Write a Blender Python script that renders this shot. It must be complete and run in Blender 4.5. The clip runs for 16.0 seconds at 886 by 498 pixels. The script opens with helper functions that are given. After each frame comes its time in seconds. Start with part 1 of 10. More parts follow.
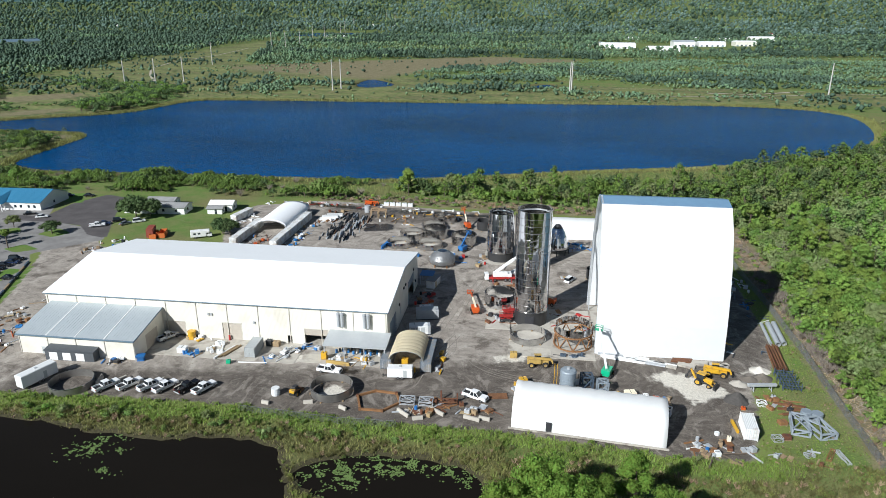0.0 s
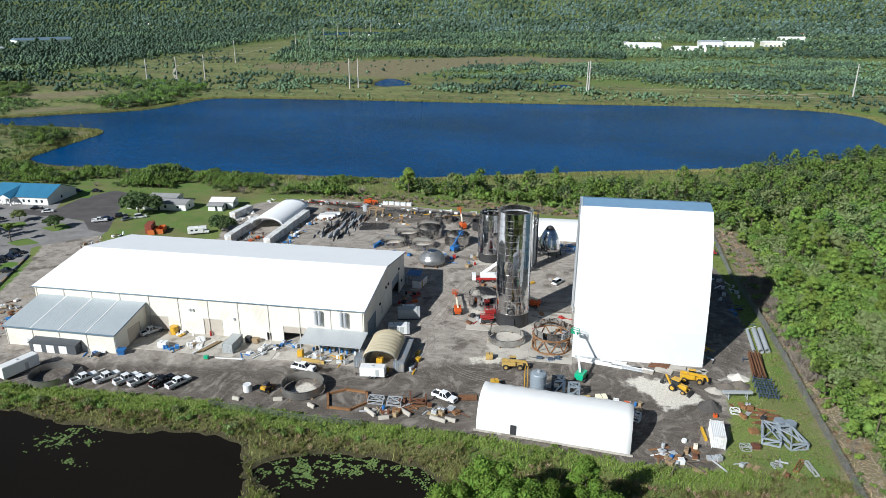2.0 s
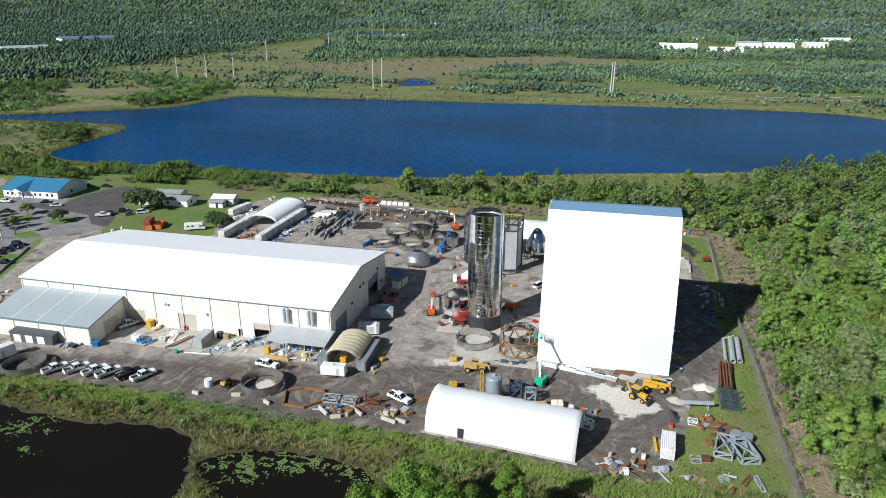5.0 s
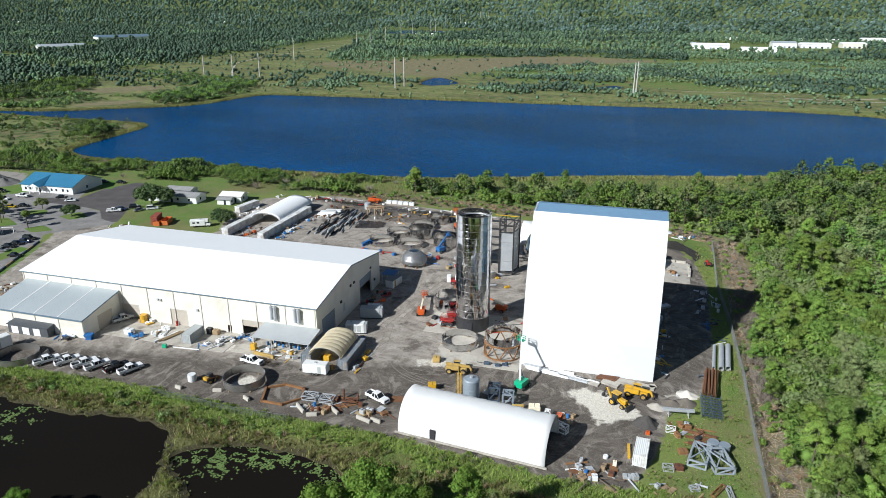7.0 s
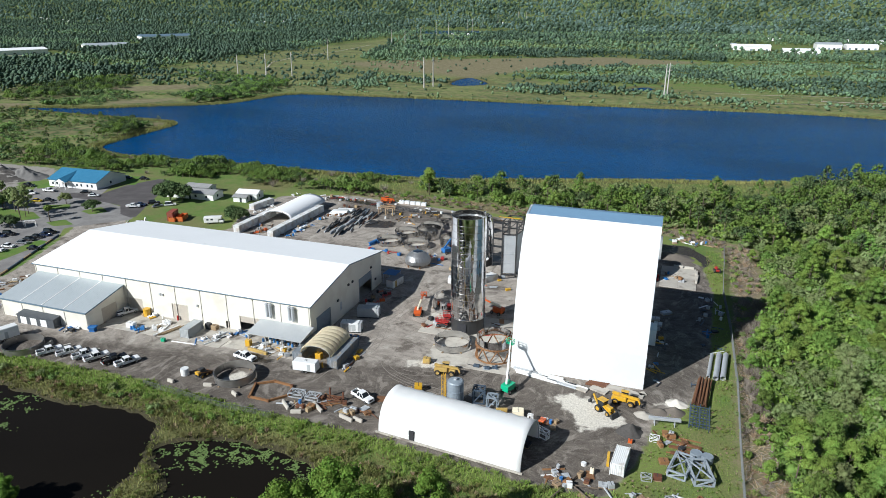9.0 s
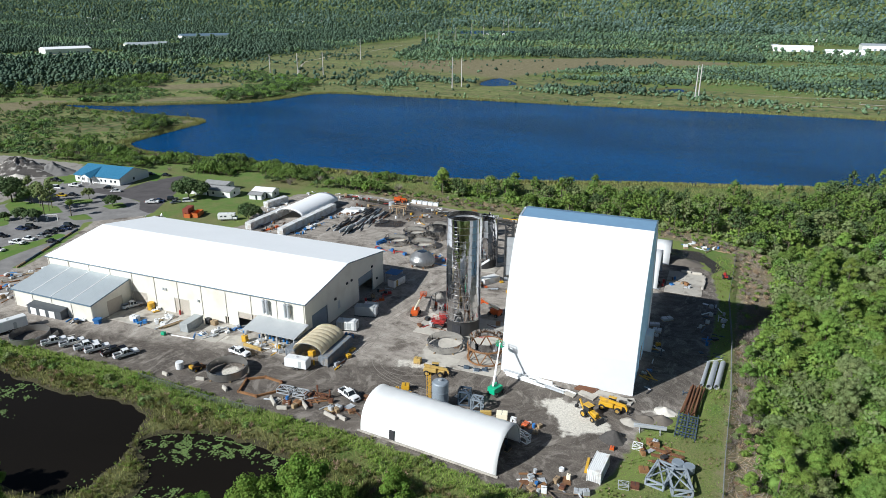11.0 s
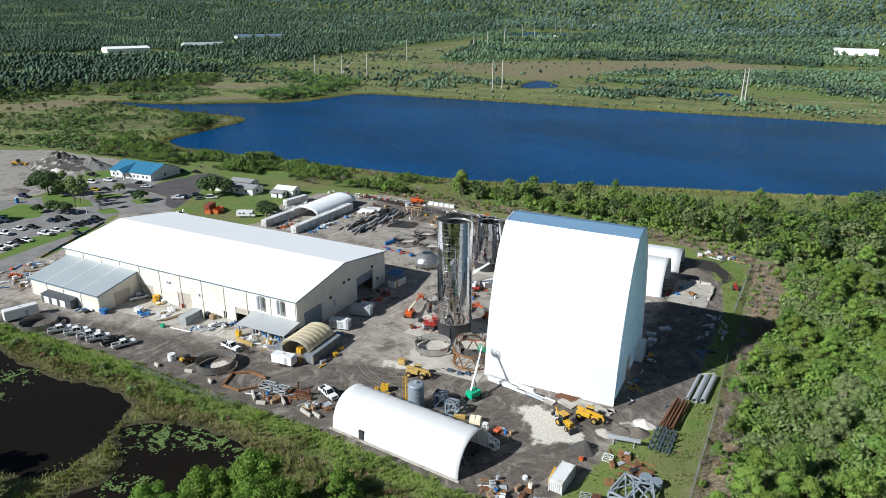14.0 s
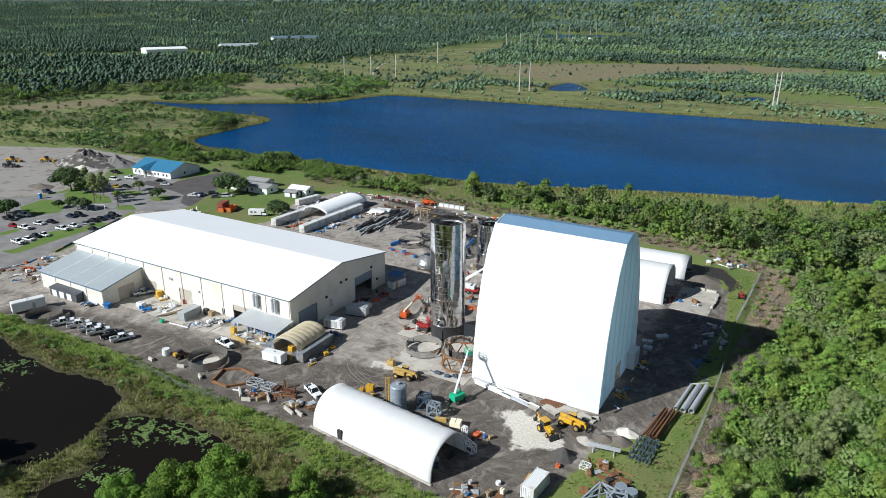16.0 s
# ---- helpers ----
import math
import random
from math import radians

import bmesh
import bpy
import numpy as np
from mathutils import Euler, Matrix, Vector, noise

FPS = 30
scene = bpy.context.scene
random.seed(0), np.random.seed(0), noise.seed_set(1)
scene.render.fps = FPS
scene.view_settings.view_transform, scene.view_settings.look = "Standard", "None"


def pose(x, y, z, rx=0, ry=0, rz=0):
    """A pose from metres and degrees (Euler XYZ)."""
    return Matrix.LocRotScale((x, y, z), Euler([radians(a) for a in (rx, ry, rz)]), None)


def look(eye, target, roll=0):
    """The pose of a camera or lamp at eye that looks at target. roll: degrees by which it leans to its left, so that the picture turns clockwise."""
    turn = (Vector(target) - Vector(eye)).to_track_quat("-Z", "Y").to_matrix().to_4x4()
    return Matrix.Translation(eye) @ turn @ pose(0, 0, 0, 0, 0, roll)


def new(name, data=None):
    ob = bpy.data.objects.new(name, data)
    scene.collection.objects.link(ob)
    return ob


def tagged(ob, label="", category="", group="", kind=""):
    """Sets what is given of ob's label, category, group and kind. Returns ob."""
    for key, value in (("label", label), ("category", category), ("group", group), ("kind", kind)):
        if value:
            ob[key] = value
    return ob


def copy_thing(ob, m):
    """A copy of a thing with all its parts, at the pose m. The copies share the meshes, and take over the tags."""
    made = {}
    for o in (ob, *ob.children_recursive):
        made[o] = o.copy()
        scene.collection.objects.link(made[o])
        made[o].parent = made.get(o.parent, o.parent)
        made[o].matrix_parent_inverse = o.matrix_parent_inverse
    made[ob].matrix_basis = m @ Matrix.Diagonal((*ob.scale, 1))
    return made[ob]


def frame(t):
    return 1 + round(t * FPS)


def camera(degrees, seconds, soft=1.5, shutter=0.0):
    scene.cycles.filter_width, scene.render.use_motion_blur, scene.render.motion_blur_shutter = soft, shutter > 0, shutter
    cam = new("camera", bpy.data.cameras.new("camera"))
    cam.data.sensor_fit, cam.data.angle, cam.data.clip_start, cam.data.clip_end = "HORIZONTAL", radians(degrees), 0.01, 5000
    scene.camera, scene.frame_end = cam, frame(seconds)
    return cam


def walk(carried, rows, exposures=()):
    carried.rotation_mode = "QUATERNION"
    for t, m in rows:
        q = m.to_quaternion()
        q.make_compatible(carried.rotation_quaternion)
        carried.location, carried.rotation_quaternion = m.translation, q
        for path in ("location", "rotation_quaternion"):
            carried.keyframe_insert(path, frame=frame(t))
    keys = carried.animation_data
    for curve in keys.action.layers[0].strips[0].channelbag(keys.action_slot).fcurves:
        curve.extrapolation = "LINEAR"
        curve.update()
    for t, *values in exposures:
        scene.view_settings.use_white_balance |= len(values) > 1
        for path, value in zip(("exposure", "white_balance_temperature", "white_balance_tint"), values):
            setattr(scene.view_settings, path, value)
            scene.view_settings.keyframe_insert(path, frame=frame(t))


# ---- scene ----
cam = camera(66.51, 16.0, soft=0.6)
METRES, EYE, TILT, LEAN, TURN = 85.266, 80.0, -1.1474, -0.1142, 9.2
ROWS = [
    (0.0, 0.0, 0.0, 0.0, -0.04, -18.49, 0.12),
    (0.5, 0.0352, 0.0011, 0.0002, 0.59, -18.51, 0.09),
    (1.0, 0.07, 0.0023, 0.0006, 1.05, -18.52, 0.07),
    (1.5, 0.1038, 0.0042, 0.0011, 1.64, -18.54, 0.03),
    (2.0, 0.1379, 0.006, 0.0016, 2.29, -18.55, 0.01),
    (2.5, 0.1715, 0.0081, 0.0022, 2.92, -18.56, -0.01),
    (3.0, 0.205, 0.0105, 0.0027, 3.48, -18.57, -0.04),
    (3.5, 0.2377, 0.0133, 0.0034, 3.96, -18.58, -0.07),
    (4.0, 0.27, 0.0162, 0.0042, 4.49, -18.58, -0.08),
    (6.5, 0.4289, 0.0369, 0.0071, 7.41, -18.63, -0.17),
    (7.0, 0.4591, 0.0419, 0.0082, 8.2, -18.65, -0.17),
    (7.5, 0.4894, 0.047, 0.0091, 9.04, -18.65, -0.19),
    (8.0, 0.5195, 0.052, 0.01, 9.88, -18.64, -0.21),
    (8.5, 0.5495, 0.058, 0.0112, 10.66, -18.65, -0.23),
    (9.0, 0.5792, 0.0643, 0.0121, 11.41, -18.66, -0.25),
    (11.5, 0.723, 0.0993, 0.0155, 15.15, -18.69, -0.33),
    (12.0, 0.7513, 0.1074, 0.0163, 15.68, -18.7, -0.35),
    (12.5, 0.779, 0.1157, 0.0171, 16.44, -18.69, -0.37),
    (13.0, 0.8069, 0.1246, 0.0178, 17.3, -18.69, -0.39),
    (13.5, 0.835, 0.1342, 0.0182, 18.18, -18.65, -0.4),
    (14.0, 0.863, 0.1443, 0.0186, 19.07, -18.6, -0.44),
    (14.5, 0.8911, 0.1554, 0.0185, 19.9, -18.55, -0.47),
    (15.0, 0.9194, 0.1669, 0.0184, 20.59, -18.53, -0.5),
    (15.5, 0.9469, 0.1787, 0.0182, 21.31, -18.5, -0.53),
    (16.0, 0.9747, 0.1911, 0.0182, 22.11, -18.47, -0.56),
]
walk(cam, [(t, pose(0, 0, EYE, TILT, LEAN, TURN) @ pose(METRES * x, METRES * y, METRES * z, 90 + pitch, roll, yaw)) for t, x, y, z, yaw, pitch, roll in ROWS],
     exposures=[(0.0, 0.15, 5990, 7), (16.0, 0.17, 5990, 7)])

# ---- daylight ----
SUN_TO = Vector((0.86, 1.27, -1.0)).normalized()          # the way the sunlight travels
world = bpy.data.worlds.new("sky")
scene.world = world
world.use_nodes = True
wn = world.node_tree.nodes
sky = wn.new("ShaderNodeTexSky")
sky.sky_type, sky.sun_disc = "NISHITA", False
sky.sun_elevation = math.asin(-SUN_TO.z)
sky.sun_rotation = math.atan2(-SUN_TO.x, -SUN_TO.y)
sky.altitude, sky.air_density, sky.dust_density = 20, 1.0, 0.1
wn["Background"].inputs["Strength"].default_value = 0.041
world.node_tree.links.new(sky.outputs[0], wn["Background"].inputs["Color"])
sun = new("sun", bpy.data.lights.new("sun", "SUN"))
sun.data.energy, sun.data.angle, sun.data.color = 5.7, radians(0.53), (1.0, 0.965, 0.91)
sun.matrix_world = look((0, 0, 200), Vector((0, 0, 200)) + SUN_TO)

# ---- materials ----
def nd(nt, kind, **kw):
    n = nt.nodes.new(kind)
    for k, v in kw.items():
        n.inputs[k].default_value = v
    return n


def mat(name, c1, c2=None, scale=2.0, rough=0.7, metal=0.0, bump=0.15, big=0.12, vary=0.0, island=0.0, ribs=None, transl=0.0, spec=0.5, dirt=None, deep=0.05):
    """A surface of two tones mixed by grain and by broad patches; ribs=(axis, per metre, depth) adds profiled sheet."""
    m = bpy.data.materials.new(name)
    m.use_nodes = True
    nt = m.node_tree
    bs = nt.nodes["Principled BSDF"]
    L = nt.links.new
    c2 = c2 or tuple(min(1.0, v * 0.72) for v in c1)
    tc = nt.nodes.new("ShaderNodeTexCoord")
    co = tc.outputs["Object"]
    n1 = nd(nt, "ShaderNodeTexNoise", Scale=scale, Detail=6.0, Roughness=0.65)
    n2 = nd(nt, "ShaderNodeTexNoise", Scale=scale * big, Detail=3.0)
    L(co, n1.inputs["Vector"]), L(co, n2.inputs["Vector"])
    add = nd(nt, "ShaderNodeMath")
    add.operation = "ADD"
    L(n1.outputs["Fac"], add.inputs[0]), L(n2.outputs["Fac"], add.inputs[1])
    ramp = nt.nodes.new("ShaderNodeMapRange")
    ramp.inputs["From Min"].default_value, ramp.inputs["From Max"].default_value = 0.7, 1.3
    L(add.outputs[0], ramp.inputs["Value"])
    mix = nt.nodes.new("ShaderNodeMix")
    mix.data_type = "RGBA"
    L(ramp.outputs[0], mix.inputs["Factor"])
    mix.inputs["A"].default_value, mix.inputs["B"].default_value = (*c1, 1), (*c2, 1)
    col = mix.outputs["Result"]
    if dirt:
        n3 = nd(nt, "ShaderNodeTexNoise", Scale=dirt[1], Detail=5.0)
        L(co, n3.inputs["Vector"])
        r3 = nt.nodes.new("ShaderNodeMapRange")
        r3.inputs["From Min"].default_value, r3.inputs["From Max"].default_value = 0.52, 0.68
        L(n3.outputs["Fac"], r3.inputs["Value"])
        mx = nt.nodes.new("ShaderNodeMix")
        mx.data_type = "RGBA"
        L(r3.outputs[0], mx.inputs["Factor"]), L(col, mx.inputs["A"])
        mx.inputs["B"].default_value = (*dirt[0], 1)
        col = mx.outputs["Result"]
    for amount, kind, out in ((vary, "ShaderNodeObjectInfo", "Random"), (island, "ShaderNodeNewGeometry", "Random Per Island")):
        if amount:
            oi = nt.nodes.new(kind)
            mr = nt.nodes.new("ShaderNodeMapRange")
            mr.inputs["To Min"].default_value, mr.inputs["To Max"].default_value = 1 - amount, 1 + amount
            L(oi.outputs[out], mr.inputs["Value"])
            hs = nt.nodes.new("ShaderNodeHueSaturation")
            L(mr.outputs[0], hs.inputs["Value"]), L(col, hs.inputs["Color"])
            mh = nt.nodes.new("ShaderNodeMapRange")
            mh.inputs["To Min"].default_value, mh.inputs["To Max"].default_value = 0.5 - amount * 0.06, 0.5 + amount * 0.06
            L(oi.outputs[out], mh.inputs["Value"]), L(mh.outputs[0], hs.inputs["Hue"])
            col = hs.outputs["Color"]
    L(col, bs.inputs["Base Color"])
    bs.inputs["Metallic"].default_value = metal
    bs.inputs["Specular IOR Level"].default_value = spec
    rr = nt.nodes.new("ShaderNodeMapRange")
    rr.inputs["To Min"].default_value, rr.inputs["To Max"].default_value = max(0.02, rough - 0.08), min(1.0, rough + 0.08)
    L(n1.outputs["Fac"], rr.inputs["Value"]), L(rr.outputs[0], bs.inputs["Roughness"])
    bp = nd(nt, "ShaderNodeBump", Strength=bump, Distance=deep)
    L(n1.outputs["Fac"], bp.inputs["Height"])
    last = bp
    if ribs:
        axis, freq, depth = ribs
        w = nd(nt, "ShaderNodeTexWave", Scale=freq * math.pi / 10.0)
        w.wave_type, w.bands_direction, w.wave_profile = "BANDS", axis, "SIN"
        L(co, w.inputs["Vector"])
        b2 = nd(nt, "ShaderNodeBump", Strength=1.0, Distance=depth)
        L(w.outputs["Fac"], b2.inputs["Height"]), L(bp.outputs[0], b2.inputs["Normal"])
        last = b2
    L(last.outputs[0], bs.inputs["Normal"])
    if transl:
        tr = nt.nodes.new("ShaderNodeBsdfTranslucent")
        L(col, tr.inputs["Color"])
        ms = nd(nt, "ShaderNodeMixShader", Fac=transl)
        L(bs.outputs[0], ms.inputs[1]), L(tr.outputs[0], ms.inputs[2])
        L(ms.outputs[0], nt.nodes["Material Output"].inputs["Surface"])
    return m


def glass(name, tint=(0.02, 0.025, 0.03)):
    m = mat(name, tint, tint, 3.0, 0.06, 0.0, 0.0)
    return m


M = dict(
    roof=mat("white_membrane_roof", (0.95, 0.955, 0.96), (0.91, 0.915, 0.92), 0.8, 0.5, bump=0.04),
    fabric=mat("white_tent_fabric", (0.88, 0.88, 0.87), (0.81, 0.81, 0.80), 0.5, 0.55, bump=0.10, transl=0.2),
    hangar_skin=mat("white_hangar_fabric", (0.90, 0.91, 0.92), (0.85, 0.86, 0.87), 0.5, 0.55, bump=0.06, transl=0.3),
    # the blue of skylight on the shaded end is put into this colour
    hangar_side=mat("white_end_fabric_skylight_tint", (0.62, 0.86, 1.0), (0.55, 0.80, 0.98), 0.25, 0.5, bump=0.04, ribs=("Y", 0.5, 0.02), transl=0.55),
    hangar_cap=mat("pale_grey_blue_fabric_cap", (0.17, 0.29, 0.42), (0.15, 0.25, 0.37), 0.6, 0.5, bump=0.05),
    siding=mat("cream_ribbed_siding", (0.76, 0.73, 0.65), (0.71, 0.68, 0.60), 0.9, 0.55, bump=0.05, ribs=("X", 3.0, 0.012), dirt=((0.66, 0.62, 0.54), 0.2)),
    siding_y=mat("cream_ribbed_gable_siding", (0.76, 0.73, 0.65), (0.71, 0.68, 0.60), 0.9, 0.55, bump=0.05, ribs=("Y", 3.0, 0.012), dirt=((0.66, 0.62, 0.54), 0.2)),
    galv=mat("galvanised_ribbed_roof", (0.47, 0.51, 0.53), (0.41, 0.45, 0.47), 0.8, 0.45, 0.1, bump=0.04),
    blue_trim=mat("grey_blue_painted_trim", (0.15, 0.22, 0.28), (0.12, 0.18, 0.23), 1.5, 0.45, bump=0.03),
    brown_trim=mat("grey_tan_gutter", (0.60, 0.57, 0.50), (0.54, 0.51, 0.45), 1.5, 0.5, bump=0.03),
    door=mat("beige_roller_door", (0.50, 0.45, 0.38), (0.44, 0.39, 0.33), 1.2, 0.5, bump=0.05, ribs=("Z", 5.0, 0.03)),
    door_blue=mat("grey_blue_roller_door", (0.24, 0.29, 0.34), (0.20, 0.25, 0.30), 1.2, 0.5, bump=0.05, ribs=("Z", 4.0, 0.03)),
    dark=mat("dark_interior", (0.04, 0.04, 0.045), (0.025, 0.025, 0.03), 1.5, 0.8),
    black=mat("black_painted_steel", (0.025, 0.025, 0.028), (0.04, 0.04, 0.04), 1.5, 0.5, bump=0.08),
    steel=mat("polished_stainless_steel", (0.68, 0.68, 0.69), (0.58, 0.58, 0.60), 0.9, 0.05, 1.0, bump=0.11),
    steel_satin=mat("satin_stainless_steel", (0.70, 0.70, 0.70), (0.60, 0.60, 0.60), 1.2, 0.4, 0.75, bump=0.08),
    steel_in=mat("dull_stainless_steel", (0.70, 0.69, 0.67), (0.55, 0.54, 0.52), 1.0, 0.24, 1.0, bump=0.08),
    ring_dull=mat("dull_scaled_steel", (0.42, 0.41, 0.39), (0.27, 0.26, 0.25), 0.8, 0.34, 0.75, bump=0.1),
    ring_steel=mat("rolled_ring_steel", (0.66, 0.66, 0.66), (0.50, 0.50, 0.50), 0.8, 0.17, 1.0, bump=0.1),
    galvsteel=mat("galvanised_steel", (0.56, 0.58, 0.60), (0.45, 0.47, 0.49), 3.0, 0.45, 0.35, bump=0.08),
    grey_steel=mat("grey_painted_steel", (0.27, 0.31, 0.35), (0.21, 0.25, 0.29), 2.0, 0.5, 0.1, bump=0.08),
    frame_grey=mat("weathered_grey_steel", (0.36, 0.40, 0.44), (0.28, 0.32, 0.36), 2.0, 0.55, 0.1, bump=0.08),
    slate_steel=mat("slate_blue_painted_steel", (0.07, 0.10, 0.14), (0.05, 0.07, 0.10), 2.0, 0.5, 0.1, bump=0.08),
    rust=mat("rusted_steel", (0.20, 0.085, 0.04), (0.11, 0.05, 0.028), 4.0, 0.85, 0.1, bump=0.3, vary=0.2),
    rust_light=mat("orange_brown_primer_steel", (0.30, 0.15, 0.06), (0.20, 0.10, 0.045), 4.0, 0.75, 0.1, bump=0.2),
    concrete=mat("pale_concrete", (0.49, 0.455, 0.395), (0.38, 0.35, 0.305), 0.9, 0.85, bump=0.15, dirt=((0.22, 0.19, 0.16), 0.25), vary=0.08),
    wood=mat("weathered_timber", (0.36, 0.26, 0.15), (0.24, 0.17, 0.10), 5.0, 0.8, bump=0.25, vary=0.2),
    bark=mat("grey_brown_bark", (0.15, 0.115, 0.085), (0.09, 0.07, 0.055), 6.0, 0.9, bump=0.5),
    white=mat("white_paint", (0.80, 0.80, 0.79), (0.72, 0.72, 0.71), 1.5, 0.4, bump=0.04),
    white_box=mat("white_corrugated_steel", (0.78, 0.79, 0.78), (0.70, 0.70, 0.69), 1.2, 0.5, bump=0.05, ribs=("X", 3.0, 0.04), dirt=((0.55, 0.50, 0.44), 0.5)),
    grey_box=mat("grey_corrugated_steel", (0.22, 0.25, 0.28), (0.18, 0.20, 0.23), 1.2, 0.5, bump=0.06, ribs=("Y", 3.5, 0.05), dirt=((0.30, 0.27, 0.23), 0.6)),
    pale_box=mat("pale_grey_corrugated_steel", (0.47, 0.49, 0.49), (0.40, 0.42, 0.42), 1.2, 0.5, bump=0.06, ribs=("Y", 3.5, 0.05)),
    dark_shed=mat("dark_grey_shed_roof", (0.085, 0.095, 0.105), (0.065, 0.07, 0.08), 1.2, 0.6),
    smooth_grey=mat("smooth_grey_sheet", (0.46, 0.48, 0.49), (0.41, 0.43, 0.44), 0.8, 0.5, 0.1, bump=0.04),
    tan_fabric=mat("cream_tan_fabric", (0.88, 0.80, 0.61), (0.82, 0.73, 0.54), 0.9, 0.6, bump=0.1),
    tyre=mat("black_rubber", (0.018, 0.018, 0.018), (0.03, 0.028, 0.026), 5.0, 0.85),
    rim=mat("alloy_rim", (0.42, 0.42, 0.43), None, 5.0, 0.35, 0.8),
    glassy=glass("dark_vehicle_glass"),
    pane=glass("dark_window_pane", (0.03, 0.04, 0.05)),
    car_white=mat("white_car_paint", (0.80, 0.80, 0.80), (0.78, 0.78, 0.78), 1.0, 0.18, bump=0.0),
    car_black=mat("black_car_paint", (0.012, 0.012, 0.014), (0.016, 0.016, 0.018), 1.0, 0.15, bump=0.0),
    car_silver=mat("silver_car_paint", (0.42, 0.43, 0.45), (0.40, 0.41, 0.43), 1.0, 0.2, 0.6, bump=0.0),
    car_blue=mat("dark_blue_car_paint", (0.02, 0.035, 0.09), (0.018, 0.03, 0.08), 1.0, 0.15, bump=0.0),
    car_red=mat("red_car_paint", (0.42, 0.02, 0.02), (0.36, 0.02, 0.02), 1.0, 0.18, bump=0.0),
    car_yellow=mat("yellow_car_paint", (0.55, 0.38, 0.02), None, 1.0, 0.2, bump=0.0),
    bedliner=mat("black_bed_liner", (0.02, 0.02, 0.022), None, 4.0, 0.8),
    lamp_red=mat("red_tail_lamp", (0.35, 0.01, 0.01), None, 4.0, 0.2),
    lamp_clear=mat("clear_head_lamp", (0.6, 0.62, 0.64), None, 4.0, 0.1),
    yellow=mat("yellow_machine_paint", (0.62, 0.36, 0.02), (0.54, 0.30, 0.02), 2.0, 0.4, bump=0.05, dirt=((0.30, 0.20, 0.08), 0.8)),
    ochre=mat("faded_ochre_machine_paint", (0.50, 0.34, 0.10), (0.42, 0.28, 0.08), 2.0, 0.5, bump=0.05, dirt=((0.28, 0.20, 0.10), 0.8)),
    orange=mat("orange_machine_paint", (0.58, 0.10, 0.015), (0.50, 0.085, 0.015), 2.0, 0.4, bump=0.05),
    red=mat("red_machine_paint", (0.42, 0.03, 0.025), (0.34, 0.03, 0.025), 2.0, 0.45, bump=0.05),
    green=mat("bright_green_machine_paint", (0.02, 0.42, 0.22), (0.02, 0.36, 0.18), 2.0, 0.4, bump=0.05),
    blue=mat("blue_machine_paint", (0.03, 0.16, 0.42), (0.03, 0.13, 0.36), 2.0, 0.45, bump=0.05),
    blue_roof=mat("bright_blue_metal_roof", (0.05, 0.205, 0.35), (0.045, 0.18, 0.31), 1.0, 0.4, bump=0.03, ribs=("X", 2.0, 0.04)),
    grey_roof=mat("grey_shingle_roof", (0.30, 0.30, 0.30), (0.22, 0.22, 0.22), 3.0, 0.9, bump=0.2),
    orange_box=mat("orange_steel_bin", (0.60, 0.16, 0.03), (0.50, 0.13, 0.03), 1.5, 0.6, bump=0.06),
    brick_box=mat("red_brown_container", (0.30, 0.07, 0.045), (0.24, 0.06, 0.04), 1.5, 0.6, bump=0.06, ribs=("X", 3.0, 0.04)),
    tarp_blue=mat("blue_tarpaulin", (0.03, 0.20, 0.48), (0.02, 0.15, 0.38), 1.5, 0.5, bump=0.3),
    plastic_white=mat("white_plastic", (0.74, 0.75, 0.75), (0.66, 0.67, 0.67), 2.0, 0.45),
    plastic_blue=mat("blue_plastic", (0.04, 0.20, 0.50), (0.03, 0.16, 0.42), 2.0, 0.45),
    sand=mat("white_sand_heap", (0.70, 0.66, 0.59), (0.50, 0.46, 0.40), 1.0, 0.95, bump=0.4),
    rubble=mat("mixed_rubble", (0.105, 0.092, 0.082), (0.055, 0.05, 0.046), 1.0, 0.95, bump=0.7, dirt=((0.48, 0.45, 0.41), 0.35)),
    dirt_dark=mat("dark_gravel_heap", (0.085, 0.078, 0.072), (0.05, 0.046, 0.043), 2.0, 0.95, bump=0.7),
    gravel=mat("grey_gravel_heap", (0.20, 0.19, 0.18), (0.13, 0.125, 0.12), 2.0, 0.95, bump=0.6),
    dirt=mat("brown_dirt_heap", (0.17, 0.145, 0.12), (0.11, 0.095, 0.08), 1.0, 0.95, bump=0.6),
    mesh_wire=mat("grey_fence_wire", (0.22, 0.23, 0.23), None, 3.0, 0.6, 0.4),
    tower=mat("pale_weathered_pole", (0.50, 0.48, 0.45), (0.42, 0.40, 0.38), 0.5, 0.7),
    leaf_oak=mat("broadleaf_foliage", (0.255, 0.372, 0.084), (0.152, 0.240, 0.056), 1.1, 0.7, bump=0.9, big=0.14, island=0.2, vary=0.22, transl=0.4, spec=0.2, deep=0.3),
    leaf_pine=mat("pine_needle_foliage", (0.230, 0.352, 0.084), (0.138, 0.226, 0.056), 1.3, 0.7, bump=0.9, big=0.14, island=0.2, vary=0.22, transl=0.4, spec=0.2, deep=0.3),
    leaf_light=mat("yellow_green_foliage", (0.305, 0.415, 0.090), (0.198, 0.298, 0.066), 1.1, 0.7, bump=0.9, big=0.14, island=0.2, vary=0.2, transl=0.4, spec=0.2, deep=0.3),
    leaf_dark=mat("dark_oak_foliage", (0.11, 0.165, 0.06), (0.06, 0.095, 0.038), 1.1, 0.7, bump=0.9, big=0.14, island=0.25, vary=0.15, transl=0.15, spec=0.2, deep=0.3),
